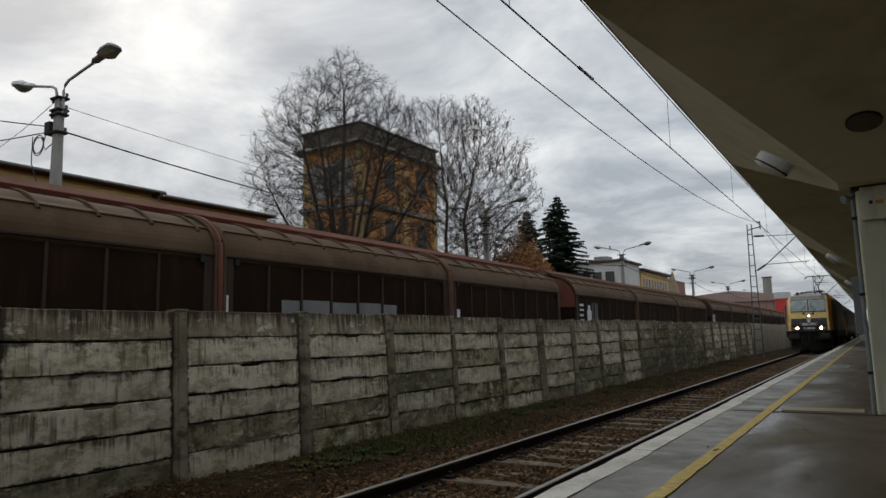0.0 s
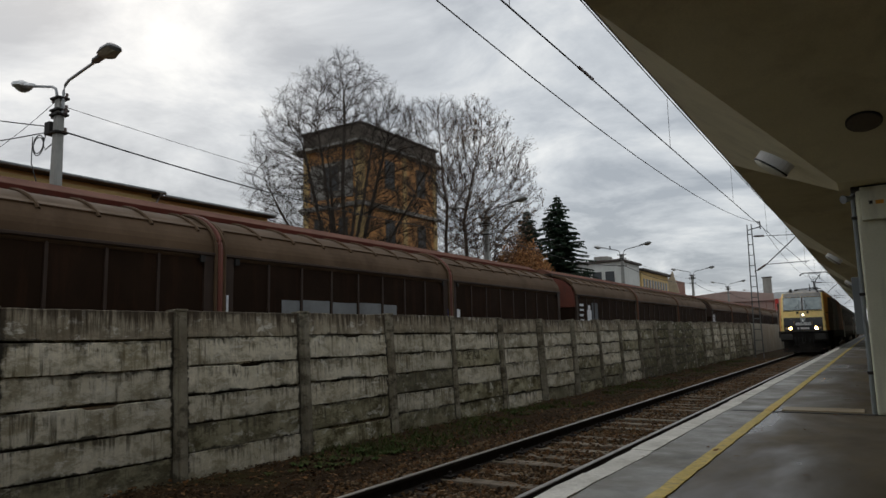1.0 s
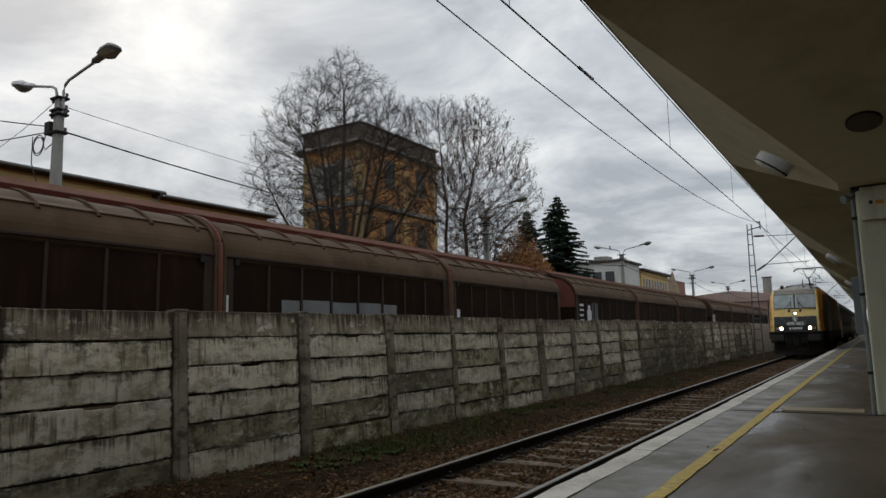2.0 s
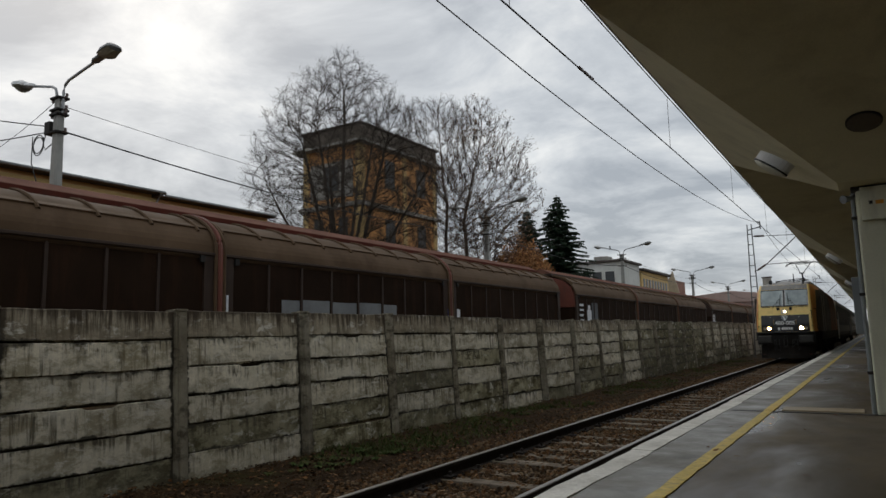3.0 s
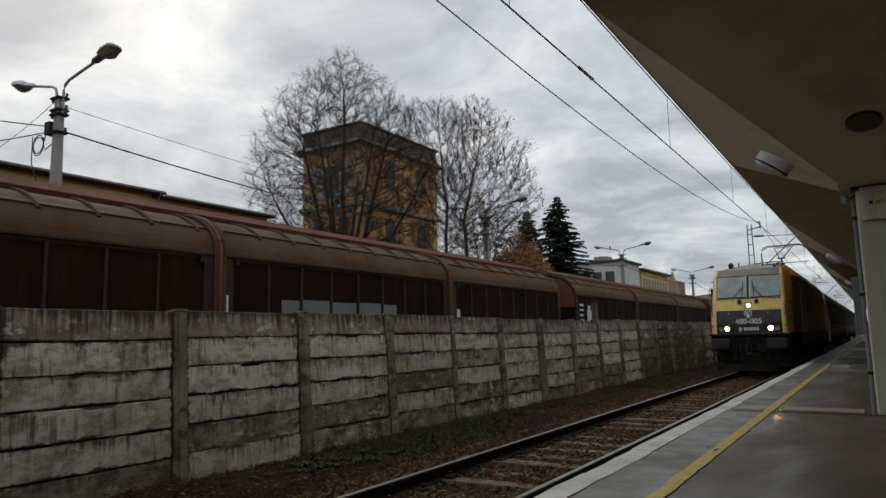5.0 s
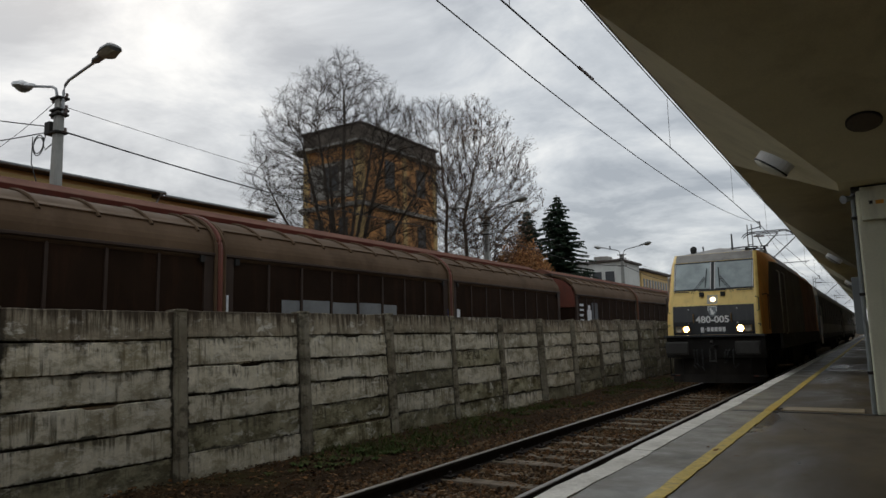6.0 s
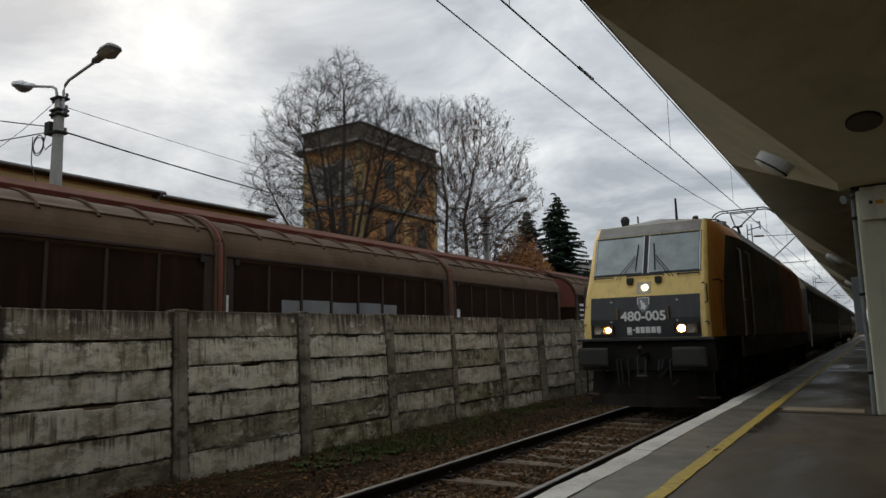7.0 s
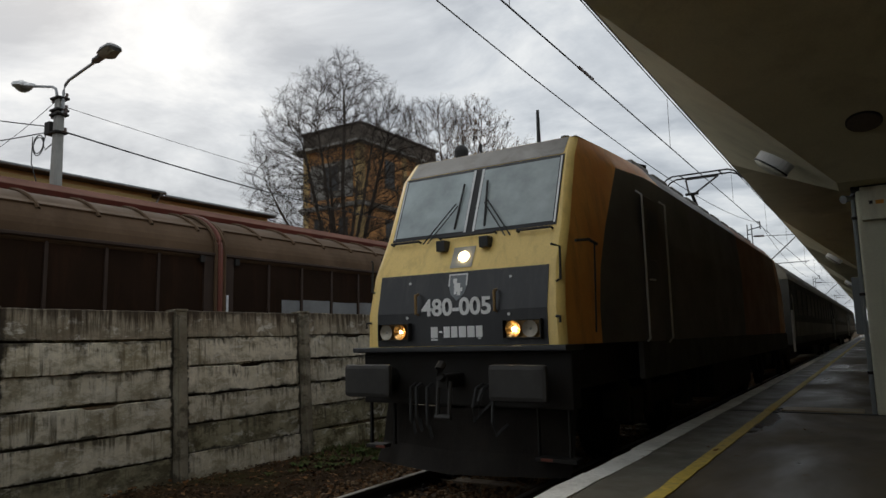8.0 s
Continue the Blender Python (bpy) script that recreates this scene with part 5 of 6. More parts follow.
def leaf_specks(name, spots, size, material, parent, rng, label=""):
    vs, fs = [], []
    for p in spots:
        b = len(vs)
        u = Vector((rng.gauss(0, 1), rng.gauss(0, 1), rng.gauss(0, 1))).normalized()
        w = u.orthogonal().normalized()
        s = size * rng.uniform(.5, 1.4)
        for k in range(4):
            vs.append(p + s * ((u, w, -u, -w)[k]) * (1 if k % 2 == 0 else .6))
        fs.append((b, b + 1, b + 2, b + 3))
    me = bpy.data.meshes.new(name)
    me.from_pydata(vs, [], fs)
    me.materials.append(MAT[material])
    ob = new(name, me)
    ob.parent = parent
    return tagged(ob, label)


def colonise(aims, seeds, step, kill, lift, rng, rounds=70):
    """Branches that grow towards free points of the crown. Gives the nodes and the index of each one's parent."""
    nodes = [Vector(p) for p, _ in seeds]
    above = [k for _, k in seeds]
    pts = np.array([tuple(a) for a in aims])
    best = np.full(len(pts), 1e9)
    near = np.zeros(len(pts), dtype=int)
    done, kids = 0, {}
    for _ in range(rounds):
        fresh = np.array([tuple(p) for p in nodes[done:]])
        if len(fresh) == 0 or len(pts) == 0:
            break
        d = ((pts[:, None, :] - fresh[None, :, :]) ** 2).sum(axis=2)
        k = d.argmin(axis=1)
        m = d[np.arange(len(pts)), k]
        closer = m < best
        best = np.where(closer, m, best)
        near = np.where(closer, k + done, near)
        done = len(nodes)
        keep = best > kill * kill
        pts, best, near = pts[keep], best[keep], near[keep]
        pull = {}
        for p, i in zip(pts, near):
            i = int(i)
            v = Vector(p) - nodes[i]
            pull[i] = pull.get(i, Vector()) + v.normalized()
        for i in sorted(pull):
            if kids.get(i, 0) > 2:
                continue
            v = pull[i].normalized() + Vector((rng.gauss(0, .09), rng.gauss(0, .09), lift + rng.gauss(0, .07)))
            if above[i] >= 0:
                v += .8 * (nodes[i] - nodes[above[i]]).normalized()
            nodes.append(nodes[i] + v.normalized() * step)
            above.append(i)
            kids[i] = kids.get(i, 0) + 1
    return nodes, above


def build_bare_tree(x, y, stems, aims, seed, label, bark="bark", leaf=0, birds=0, speck=.12, step=.34, twigs=3, twig_len=.62, lift=.28, girth=.46):
    """Stems that fan out of a short trunk, limbs that fill the crown, and upswept fine twigs on them.
    stems: (right, away, height) of each stem's end, seen along the view; aims: free points of the crown."""
    rng = random.Random(seed)
    t = thing("bare_tree", label, "tree", at=pose(x, y, GROUND - .05))
    branches_mesh("trunk", [(Vector((0, 0, 0)), Vector((0, 0, 1.6)), .36, .30, 10)], bark, t, "dark trunk")
    seeds = [((0, 0, 1.5), -1)]
    for right, away, high in stems:
        end = crown_point(right, away, high)
        n = int((end - Vector((0, 0, 1.5))).length / step)
        last = 0
        for i in range(1, n + 1):
            f = i / n
            p = Vector((end.x * f ** 1.15, end.y * f ** 1.15, 1.5 + (end.z - 1.5) * f))
            p += Vector((.10 * noise.noise(Vector((f * 4, seed, right))), .10 * noise.noise(Vector((f * 4, seed + 3, right))), 0))
            seeds.append((p, last))
            last = len(seeds) - 1
    nodes, above = colonise(aims, seeds, step, step * 1.05, lift, rng)
    count = [0.0] * len(nodes)
    for i in range(len(nodes) - 1, 0, -1):
        count[i] = count[i] or 1.0
        count[above[i]] += count[i]
    rad = [.0085 * c ** girth for c in count]
    segs, tips = [], []
    for i in range(1, len(nodes)):
        k = above[i]
        segs.append((nodes[k], nodes[i], min(rad[k], 1.3 * rad[i]), rad[i], 6 if rad[i] > .05 else 3))
        if rad[i] > .03:
            continue
        d = (nodes[i] - nodes[k]).normalized()
        for _ in range(twigs):
            e = (d + Vector((rng.gauss(0, .42), rng.gauss(0, .42), .36 + rng.gauss(0, .32)))).normalized()
            p, L = nodes[k].lerp(nodes[i], rng.random()), twig_len * rng.uniform(.5, 1.2)
            q = p + e * L * .5
            e2 = (e + Vector((rng.gauss(0, .2), rng.gauss(0, .2), .22))).normalized()
            r = q + e2 * L * .5
            segs += [(p, q, .0048, .0040, 3), (q, r, .0040, .0030, 3)]
            tips.append(r)
            for _ in range(2):
                g = (e2 + Vector((rng.gauss(0, .55), rng.gauss(0, .55), rng.gauss(.1, .4)))).normalized()
                a = p.lerp(r, rng.uniform(.25, .9))
                segs.append((a, a + g * L * rng.uniform(.3, .55), .0034, .0026, 3))
    branches_mesh("crown", segs, bark, t, "crown of many bare twigs")
    high = max(q.z for q in tips)
    for _ in range(birds):
        p = rng.choice([q for q in tips if q.z > high * .62])
        build_bird(pose(x + p.x, y + p.y, GROUND - .05 + p.z, 0, 0, rng.uniform(0, 360)), False)
    if leaf:
        leaf_specks("dry_leaves", [rng.choice(tips) for _ in range(leaf)], speck, "dry_leaves", t, rng, "a few dry leaves left on the twigs")


def crown_point(right, away, high):
    """A place in a tree by metres to the side, away and up, as seen from the platform."""
    return Vector((.843 * right - .537 * away, .537 * right + .843 * away, high))


def egg_crown(rng, count, heights, widths):
    """Free points in a round crown with the given half widths at the given heights, denser outside."""
    out = []
    while len(out) < count:
        z = rng.uniform(heights[0], heights[-1])
        w = float(np.interp(z, heights, widths))
        if rng.random() > (w / max(widths)) ** 1.6 + .03:
            continue
        a, r = rng.uniform(0, 6.283), w * rng.random() ** .42
        lump = 1 + .10 * noise.noise(Vector((2 * math.cos(a), 2 * math.sin(a), z * .5)))
        out.append(Vector((r * math.cos(a) * lump, r * math.sin(a) * lump, z)))
    return out


def clump_crown(rng, density, clumps):
    """Free points in loose clumps: (right, away, height, radius) of each."""
    out = []
    for right, away, high, r in clumps:
        c = crown_point(right, away, high)
        for _ in range(int(density * r * r)):
            v = Vector((rng.gauss(0, 1), rng.gauss(0, 1), rng.gauss(0, 1))).normalized() * r * rng.random() ** .4
            out.append(c + v)
    return out


def build_conifer(x, y, h, r, seed, label):
    rng = random.Random(seed)
    t = thing("conifer", label, "tree", "conifers", at=pose(x, y, GROUND))
    branches_mesh("trunk", [(Vector((0, 0, 0)), Vector((0, 0, h)), .22, .02, 8)], "bark", t)
    vs, fs, boughs = [], [], []
    z = h * .18
    while z < h * .985:
        f = 1 - z / h
        n = int(7 + 11 * f)
        for k in range(n):
            a = 6.283 * k / n + rng.uniform(-.4, .4)
            L = r * (f ** .74) * rng.uniform(.35, 1.25) + .12
            out = Vector((math.cos(a), math.sin(a), 0))
            tip = Vector((0, 0, z)) + out * L + Vector((0, 0, rng.uniform(-.32, -.02) * L + .1 * f))
            base = Vector((0, 0, z))
            boughs.append((base, tip, .03, .01, 3))
            m = max(4, int(L * 9))
            for j in range(m):
                g = (j + .5) / m
                p = base.lerp(tip, .12 + .88 * g)
                w = .55 * (1 - .65 * g) * min(1, L)
                for s in (-1, 1):
                    e = (out * rng.uniform(.3, .8) + s * Vector((-out.y, out.x, 0)) * rng.uniform(.5, 1) + Vector((0, 0, rng.uniform(-.55, .05)))).normalized()
                    q = p + e * w * rng.uniform(.6, 1.2)
                    b = len(vs)
                    side = e.cross(Vector((0, 0, 1))).normalized() * .055
                    dn = Vector((0, 0, -.10 * rng.uniform(.5, 1.5)))
                    vs += [p - side, p + side, q + dn * .5, p.lerp(q, .55) + dn * 1.6]
                    fs += [(b, b + 1, b + 2), (b, b + 2, b + 3)]
        z += .24 + .18 * f
    branches_mesh("branchwork", boughs, "bark", t)
    me = bpy.data.meshes.new("needles")
    me.from_pydata(vs, [], fs)
    me.materials.append(MAT["needles"])
    ob = new("needles", me)
    ob.parent = t
    tagged(ob, "dark green needle sprays")


def build_bird(at, wings):
    """A crow-sized bird; its wings are spread when wings is true."""
    b = thing("bird", "black bird in flight over the trees" if wings else "black bird perched on a bare twig", "bird", "" if wings else "birds in the tree", at=at)
    bm = bmesh.new()
    bmesh.ops.create_uvsphere(bm, u_segments=10, v_segments=8, radius=1.0)
    for v in bm.verts:
        v.co = Vector((v.co.x * .07, v.co.y * .17 - .0, v.co.z * .075)) if wings else Vector((v.co.x * .07, v.co.y * .075 + v.co.z * .03, v.co.z * .15 + .13))
    part("body", bm, "feather", b, "", True)
    bm = bmesh.new()
    bmesh.ops.create_uvsphere(bm, u_segments=8, v_segments=6, radius=.055, matrix=pose(0, -.19, .03) if wings else pose(0, .03, .29))
    tube(bm, [(0, -.22, .03), (0, -.29, .02)] if wings else [(0, .07, .29), (0, .14, .28)], .018, 5, .003)
    part("head", bm, "feather", b, "", True)
    bm = bmesh.new()
    box(bm, -.04, .04, .12, .30, -.012, .012, .005) if wings else box(bm, -.035, .035, -.08, -.05, -.10, .06, .005)
    part("tail", bm, "feather", b)
    out = []
    if wings:
        for s in (-1, 1):
            bm = bmesh.new()
            pts = [(0, -.09, .012), (s * .20, -.14, .012), (s * .42, -.04, .0), (s * .40, .05, .0), (s * .2, .10, .004), (0, .09, .008)]
            top = [bm.verts.new(p) for p in pts]
            low = [bm.verts.new((p[0], p[1], p[2] - .014)) for p in pts]
            bm.faces.new(top)
            bm.faces.new(low[::-1])
            for i in range(6):
                bm.faces.new((top[i], top[(i + 1) % 6], low[(i + 1) % 6], low[i]))
            w = part("wing", bm, "feather", b)
            w.location = (s * .05, 0, .03)
            out.append((w, s))
    return b, out


def build_trees():
    rng = random.Random(11)
    build_bare_tree(-25.9, 30.1, [(0, 0, 16.5), (-2.6, .5, 13.5), (-1.2, -2, 14.0), (1.6, 1.6, 14.3), (2.7, -.8, 13.2), (-4.2, -.6, 10.4), (4.2, .6, 10.4), (.4, 3.2, 12.0), (-.4, -3.2, 11.6)],
                    egg_crown(rng, 5000, [4.2, 6.0, 8.0, 10.0, 12.3, 14.2, 15.8, 17.2, 18.1, 18.9], [1.8, 4.3, 5.4, 5.8, 5.5, 4.8, 3.8, 2.3, 1.2, .3]),
                    11, "tall bare broadleaf tree with a dense twiggy crown", twigs=3, twig_len=.60, step=.31, lift=.34, girth=.465)
    build_bare_tree(-26.9, 42.6, [(.3, 0, 11.0), (-1.0, .6, 9.0)],
                    clump_crown(rng, 150, [(-1.5, 0, 18.3, 1.6), (.2, .8, 18.8, 1.6), (1.4, -.6, 17.6, 1.5), (-2.2, -.5, 15.8, 1.4), (-.3, 1.2, 15.2, 1.8), (1.7, .6, 14.6, 1.6),
                                           (-1.0, -1.0, 12.6, 1.9), (1.0, -.8, 11.8, 2.0), (0, .4, 8.8, 2.4)]),
                    31, "slender bare tree beside the tower house", "bark_warm", 900, 3, .06, lift=.12, twigs=3, girth=.42)
    build_bare_tree(-23.05, 40.0, [(-.4, 0, 9.5), (1.3, .4, 7.5), (-1.9, -.3, 7.0)],
                    clump_crown(rng, 150, [(.5, 0, 16.9, 1.6), (1.6, -.7, 15.9, 1.4), (-.6, .9, 16.2, 1.4), (2.9, .6, 14.4, 1.4), (3.9, 0, 14.7, .7), (3.7, -.5, 12.3, 1.1), (2.6, 1.2, 13.3, 1.8),
                                           (.6, -1.4, 14.0, 1.8), (-1.3, 0, 12.8, 1.6), (3.6, -.4, 10.9, 1.5), (1.2, .8, 10.9, 2.0), (-.7, -1, 10.2, 1.7), (2.2, -1.5, 8.8, 1.9), (0, 1.4, 8.0, 2.0)]),
                    23, "bare tree with a loose crown and a few dry leaves", "bark_warm", 3200, 16, .065, lift=.08, twigs=3, twig_len=.55, girth=.42)
    build_bare_tree(-24.6, 45.0, [(-.8, 0, 9.5), (.9, .4, 9.8), (0, -.8, 10.4)],
                    clump_crown(rng, 150, [(0, 0, 10.6, 1.5), (-1.4, .4, 9.2, 1.5), (1.4, -.4, 9.4, 1.4), (.2, .8, 7.6, 1.8)]),
                    37, "small bare tree with reddish twigs", "bark_warm", 700, 0, .08, twig_len=.5)
    build_conifer(-22.85, 55, 14.0, 4.9, 5, "dark green spruce tree")
    build_conifer(-27.15, 58.0, 13.7, 4.2, 8, "dark green spruce tree beside its taller neighbour")
    # withered brown shrub tree
    rng = random.Random(3)
    t = thing("withered_tree", "small tree with rust-brown withered leaves", "tree", at=pose(-23.9, 49.5, GROUND))
    segs = []
    for k in range(5):
        a = k * 1.26
        grow(segs, Vector((0, 0, 3.4)), Vector((.45 * math.cos(a), .45 * math.sin(a), 1)).normalized(), 8.0, .09, 3, rng, [0, 6, 7, 8], (.5, 1.1), -.02,
             lambda q: math.hypot(q.x, q.y) < 3.0 * max(.05, 1 - max(0, q.z - 6) / 5.6) and q.z < 11.0)
    branches_mesh("trunk", [(Vector((0, 0, 0)), Vector((0, 0, 3.6)), .16, .12, 8)], "bark_warm", t)
    branches_mesh("branches", segs, "bark_warm", t)
    tips = [s[1] for s in segs if s[2] < .04]
    leaf_specks("leaves", [rng.choice(tips) + Vector((rng.gauss(0, .22), rng.gauss(0, .22), rng.gauss(0, .22))) for _ in range(13000)], .10, "rust_leaves", t, rng, "rust-brown withered leaves")


# ---- the moving train ----
LEVELS = [1.39, 1.75, 2.17, 2.63, 3.39, 3.66]
FACE_V = [0.0, 0.0, 0.09, 0.32, 0.62, 0.85]
FACE_W = [1.13, 1.12, 1.10, 1.08, 1.05, 1.02]
BODY_W = [1.49, 1.49, 1.49, 1.49, 1.43, 1.22]
BORDER = [0.66, 0.66, 0.76, 1.00, 1.50, 1.74]
LOCO_LEN = 17.2


def face_v(z):
    return float(np.interp(z, LEVELS, FACE_V))


def taper_w(i, v):
    """Half width of the cab at level i, v metres behind the front."""
    f = min(1.0, max(0.0, (v - FACE_V[i] - .07) / 1.6))
    return FACE_W[i] + .07 + (BODY_W[i] - FACE_W[i] - .07) * f ** .8


def face_patch(u0, u1, z0, z1, off, bm=None, thick=.004):
    """A thin plate lying on the raked cab front."""
    bm = bm or bmesh.new()
    zs = [z0] + [z for z in LEVELS if z0 < z < z1] + [z1]
    outer = [[bm.verts.new((u, face_v(z) - off - thick, z)) for u in (u0, u1)] for z in zs]
    inner = [[bm.verts.new((u, face_v(z) - off, z)) for u in (u0, u1)] for z in zs]
    for i in range(len(zs) - 1):
        bm.faces.new((outer[i][0], outer[i][1], outer[i + 1][1], outer[i + 1][0]))
        for k in (0, 1):
            bm.faces.new((outer[i][k], outer[i + 1][k], inner[i + 1][k], inner[i][k]))
    for k in (0, -1):
        bm.faces.new((outer[k][0], outer[k][1], inner[k][1], inner[k][0]))
    return bm


def strip_mesh(cols, bm=None):
    """Faces between neighbouring columns of points."""
    bm = bm or bmesh.new()
    vs = [[bm.verts.new(p) for p in c] for c in cols]
    for a, b in zip(vs, vs[1:]):
        for i in range(len(a) - 1):
            bm.faces.new((a[i], b[i], b[i + 1], a[i + 1]))
    return bm


def lettering(name, text, size, material, parent, m):
    cu = bpy.data.curves.new(name, 'FONT')
    cu.body = text
    cu.size = size
    cu.align_x, cu.align_y = 'CENTER', 'CENTER'
    cu.extrude = 0.002
    cu.offset = size * 0.03
    tmp = new(name, cu)
    me = bpy.data.meshes.new_from_object(tmp.evaluated_get(bpy.context.evaluated_depsgraph_get()))
    bpy.data.objects.remove(tmp)
    me.materials.clear()
    me.materials.append(MAT[material])
    ob = new(name, me)
    ob.parent = parent
    ob.matrix_local = m
    return ob


def cab(loco, flip):
    """One end of the locomotive; flip mirrors it to the rear."""
    s = (lambda p: (p[0], LOCO_LEN - p[1], p[2])) if flip else (lambda p: p)
    n = len(LEVELS)
    face = [[s((w, FACE_V[i], LEVELS[i])) for i in range(n) for w in [FACE_W[i] * k]] for k in (-1, -.5, 0, .5, 1)]
    shell = strip_mesh(face)
    part("cab_front", shell, "loco_yellow", loco, "yellow cab front", True)
    for sd in (-1, 1):
        cols = []
        cols.append([s((sd * FACE_W[i], FACE_V[i], LEVELS[i])) for i in range(n)])
        cols.append([s((sd * (FACE_W[i] + .045), FACE_V[i] + .02, LEVELS[i])) for i in range(n)])
        cols.append([s((sd * (FACE_W[i] + .07), FACE_V[i] + .07, LEVELS[i])) for i in range(n)])
        part("corner", strip_mesh(cols), "loco_yellow", loco, "rounded yellow cab corner", True)
        cols = []
        # side and shoulder take the orange that paints shade over the yellow
        for f in (0, .33, .66, 1):
            cols.append([s((sd * taper_w(i, FACE_V[i] + .07 + (BORDER[i] - FACE_V[i] - .07) * f), FACE_V[i] + .07 + (BORDER[i] - FACE_V[i] - .07) * f, LEVELS[i])) for i in range(n)])
        part("cab_side", strip_mesh(cols), "loco_orange", loco, "yellow cab side with its shade painted in as orange", True)
        cols = []
        for f in (0, .25, .5, .75, 1):
            cols.append([s((sd * taper_w(i, BORDER[i] + (2.9 - BORDER[i]) * f), BORDER[i] + (2.9 - BORDER[i]) * f, LEVELS[i])) for i in range(n)])
        part("door_side", strip_mesh([c[:5] for c in cols]), "loco_side" if not flip else "loco_orange", loco, "dark side behind the cab", True)
        part("roof_shoulder", strip_mesh([c[4:] for c in cols]), "loco_orange", loco, "yellow roof shoulder toned down to the shaded orange", True)
    # roof of the cab
    cols = []
    for k in (-1, -.6, 0, .6, 1):
        crown = .24 * (1 - k * k)
        cols.append([s((k * taper_w(5, v), v, 3.66 + crown * min(1, max(0, (v - .85) / .8)))) for v in (.85, 1.1, 1.4, 1.8, 2.3, 2.9)])
    part("cab_roof", strip_mesh(cols), "loco_roof", loco, "grey weathered cab roof", True)


def build_loco():
    loco = thing("electric_locomotive", "yellow and black electric locomotive with lit headlamps", "locomotive")
    cab(loco, False)
    cab(loco, True)
    n = len(LEVELS)
    a, b = 2.9, LOCO_LEN - 2.9
    for sd in (-1, 1):
        for y0, y1, mt, lb in ((a, 8.6, "loco_side", "black side panels"), (8.6, b, "loco_rust", "dark orange side panels")):
            cols = [[(sd * BODY_W[i], y, LEVELS[i]) for i in range(n)] for y in np.linspace(y0, y1, 5)]
            side = part("body_side", strip_mesh(cols), mt, loco, lb)
        skirt = bmesh.new()
        box(skirt, sd * 1.47 - .03, sd * 1.47 + .03, 1.5, LOCO_LEN - 1.5, .98, 1.385, .01)
        part("skirt", skirt, "buffer", loco, "dark lower skirt")
        for v0 in (1.72, 2.62):
            h = bmesh.new()
            w = 1.50 if v0 > 2 else 1.47
            tube(h, [(sd * w, v0, 1.36), (sd * (w + .05), v0, 1.42), (sd * (w + .05), v0, 3.08), (sd * (w - .02), v0, 3.14)], .013, 8)
            part("handrail", h, "silver", loco, "bare metal door handrail")
        d = bmesh.new()
        box(d, sd * 1.485 - .012, sd * 1.485 + .012, 1.84, 2.5, 1.3, 3.1, .01)
        door = part("cab_door", d, "loco_side", loco, "black cab door")
        h = bmesh.new()
        tube(h, [(sd * 1.50, 1.92, 2.1), (sd * 1.53, 1.94, 2.1), (sd * 1.53, 2.05, 2.1)], .012, 6)
        part("door_handle", h, "silver", door)
        g = bmesh.new()
        box(g, sd * 1.49 - .01, sd * 1.49 + .01, 1.95, 2.4, 2.35, 2.95)
        part("door_window", g, "window_dark", door)
        # mirror arm on the cab side
        h = bmesh.new()
        tube(h, [(sd * 1.22, .33, 2.42), (sd * 1.30, .5, 2.44), (sd * 1.34, .62, 2.40)], .016, 6)
        part("mirror_arm", h, "black", loco)
        h = bmesh.new()
        tube(h, [(sd * 1.32, .60, 2.40), (sd * 1.315, .54, 1.5)], .010, 6)
        part("cab_cable", h, "black", loco)
        for v0, ln in ((.55, .05),):
            g = bmesh.new()
            tube(g, [(sd * 1.10, -.01, 2.36), (sd * 1.155, -.045 + .12, 2.34), (sd * 1.155, .06, 2.02), (sd * 1.11, .05, 2.0)], .013, 6)
            part("corner_handrail", g, "black", loco, "black corner handrail")
            g = bmesh.new()
            tube(g, [(sd * 1.12, .0, 1.66), (sd * 1.17, -.03, 1.66), (sd * 1.17, -.03, 1.6)], .013, 6)
            part("step_bracket", g, "black", loco)
    cols = []
    for k in (-1, -.6, 0, .6, 1):
        cols.append([(k * 1.22, v, 3.66 + .24 * (1 - k * k)) for v in (a, b)])
    part("roof", strip_mesh(cols), "loco_roof", loco, "dirty grey roof", True)
    for y in np.arange(3.2, b - .9, 1.1):
        part("roof_hatch", box(bmesh.new(), -1.0, 1.0, y, y + .85, 3.80, 3.915, .03), "loco_roof", loco)
    part("floor_frame", box(bmesh.new(), -1.2, 1.2, .25, LOCO_LEN - .25, .95, 1.385, .02), "steel_dark", loco)

    # --- front ---
    part("front_panel", face_patch(-1.03, 1.03, 1.395, 2.175, .004), "loco_black", loco, "black panel across the cab front")
    part("roof_band", face_patch(-1.01, 1.01, 3.425, 3.655, .004), "loco_roof", loco, "dirty grey band over the windscreen")
    seal = part("windscreen_frame", face_patch(-1.035, 1.035, 2.60, 3.415, .004), "black", loco, "black windscreen seal")
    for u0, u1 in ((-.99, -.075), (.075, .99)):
        part("windscreen", face_patch(u0, u1, 2.645, 3.375, .009), "loco_glass", seal, "windscreen pane with the sky's reflection in its grey")
    for u in (-.055, .055):
        part("windscreen_post", face_patch(u - .014, u + .014, 2.63, 3.39, .012), "silver", seal, "bare metal strip")
    for u in (-1.012, 1.012):
        part("windscreen_post", face_patch(u - .01, u + .01, 2.63, 3.39, .012), "silver", seal, "bare metal strip")
    h = face_patch(-.135, .135, 2.22, 2.455, .004)
    hl = part("top_headlamp", h, "lamp_rim", loco, "square housing of the top headlamp")
    d = bmesh.new()
    disc(d, (0.02, face_v(2.335) - .008, 2.335), (0, -1, .5), .062, .025, 24)
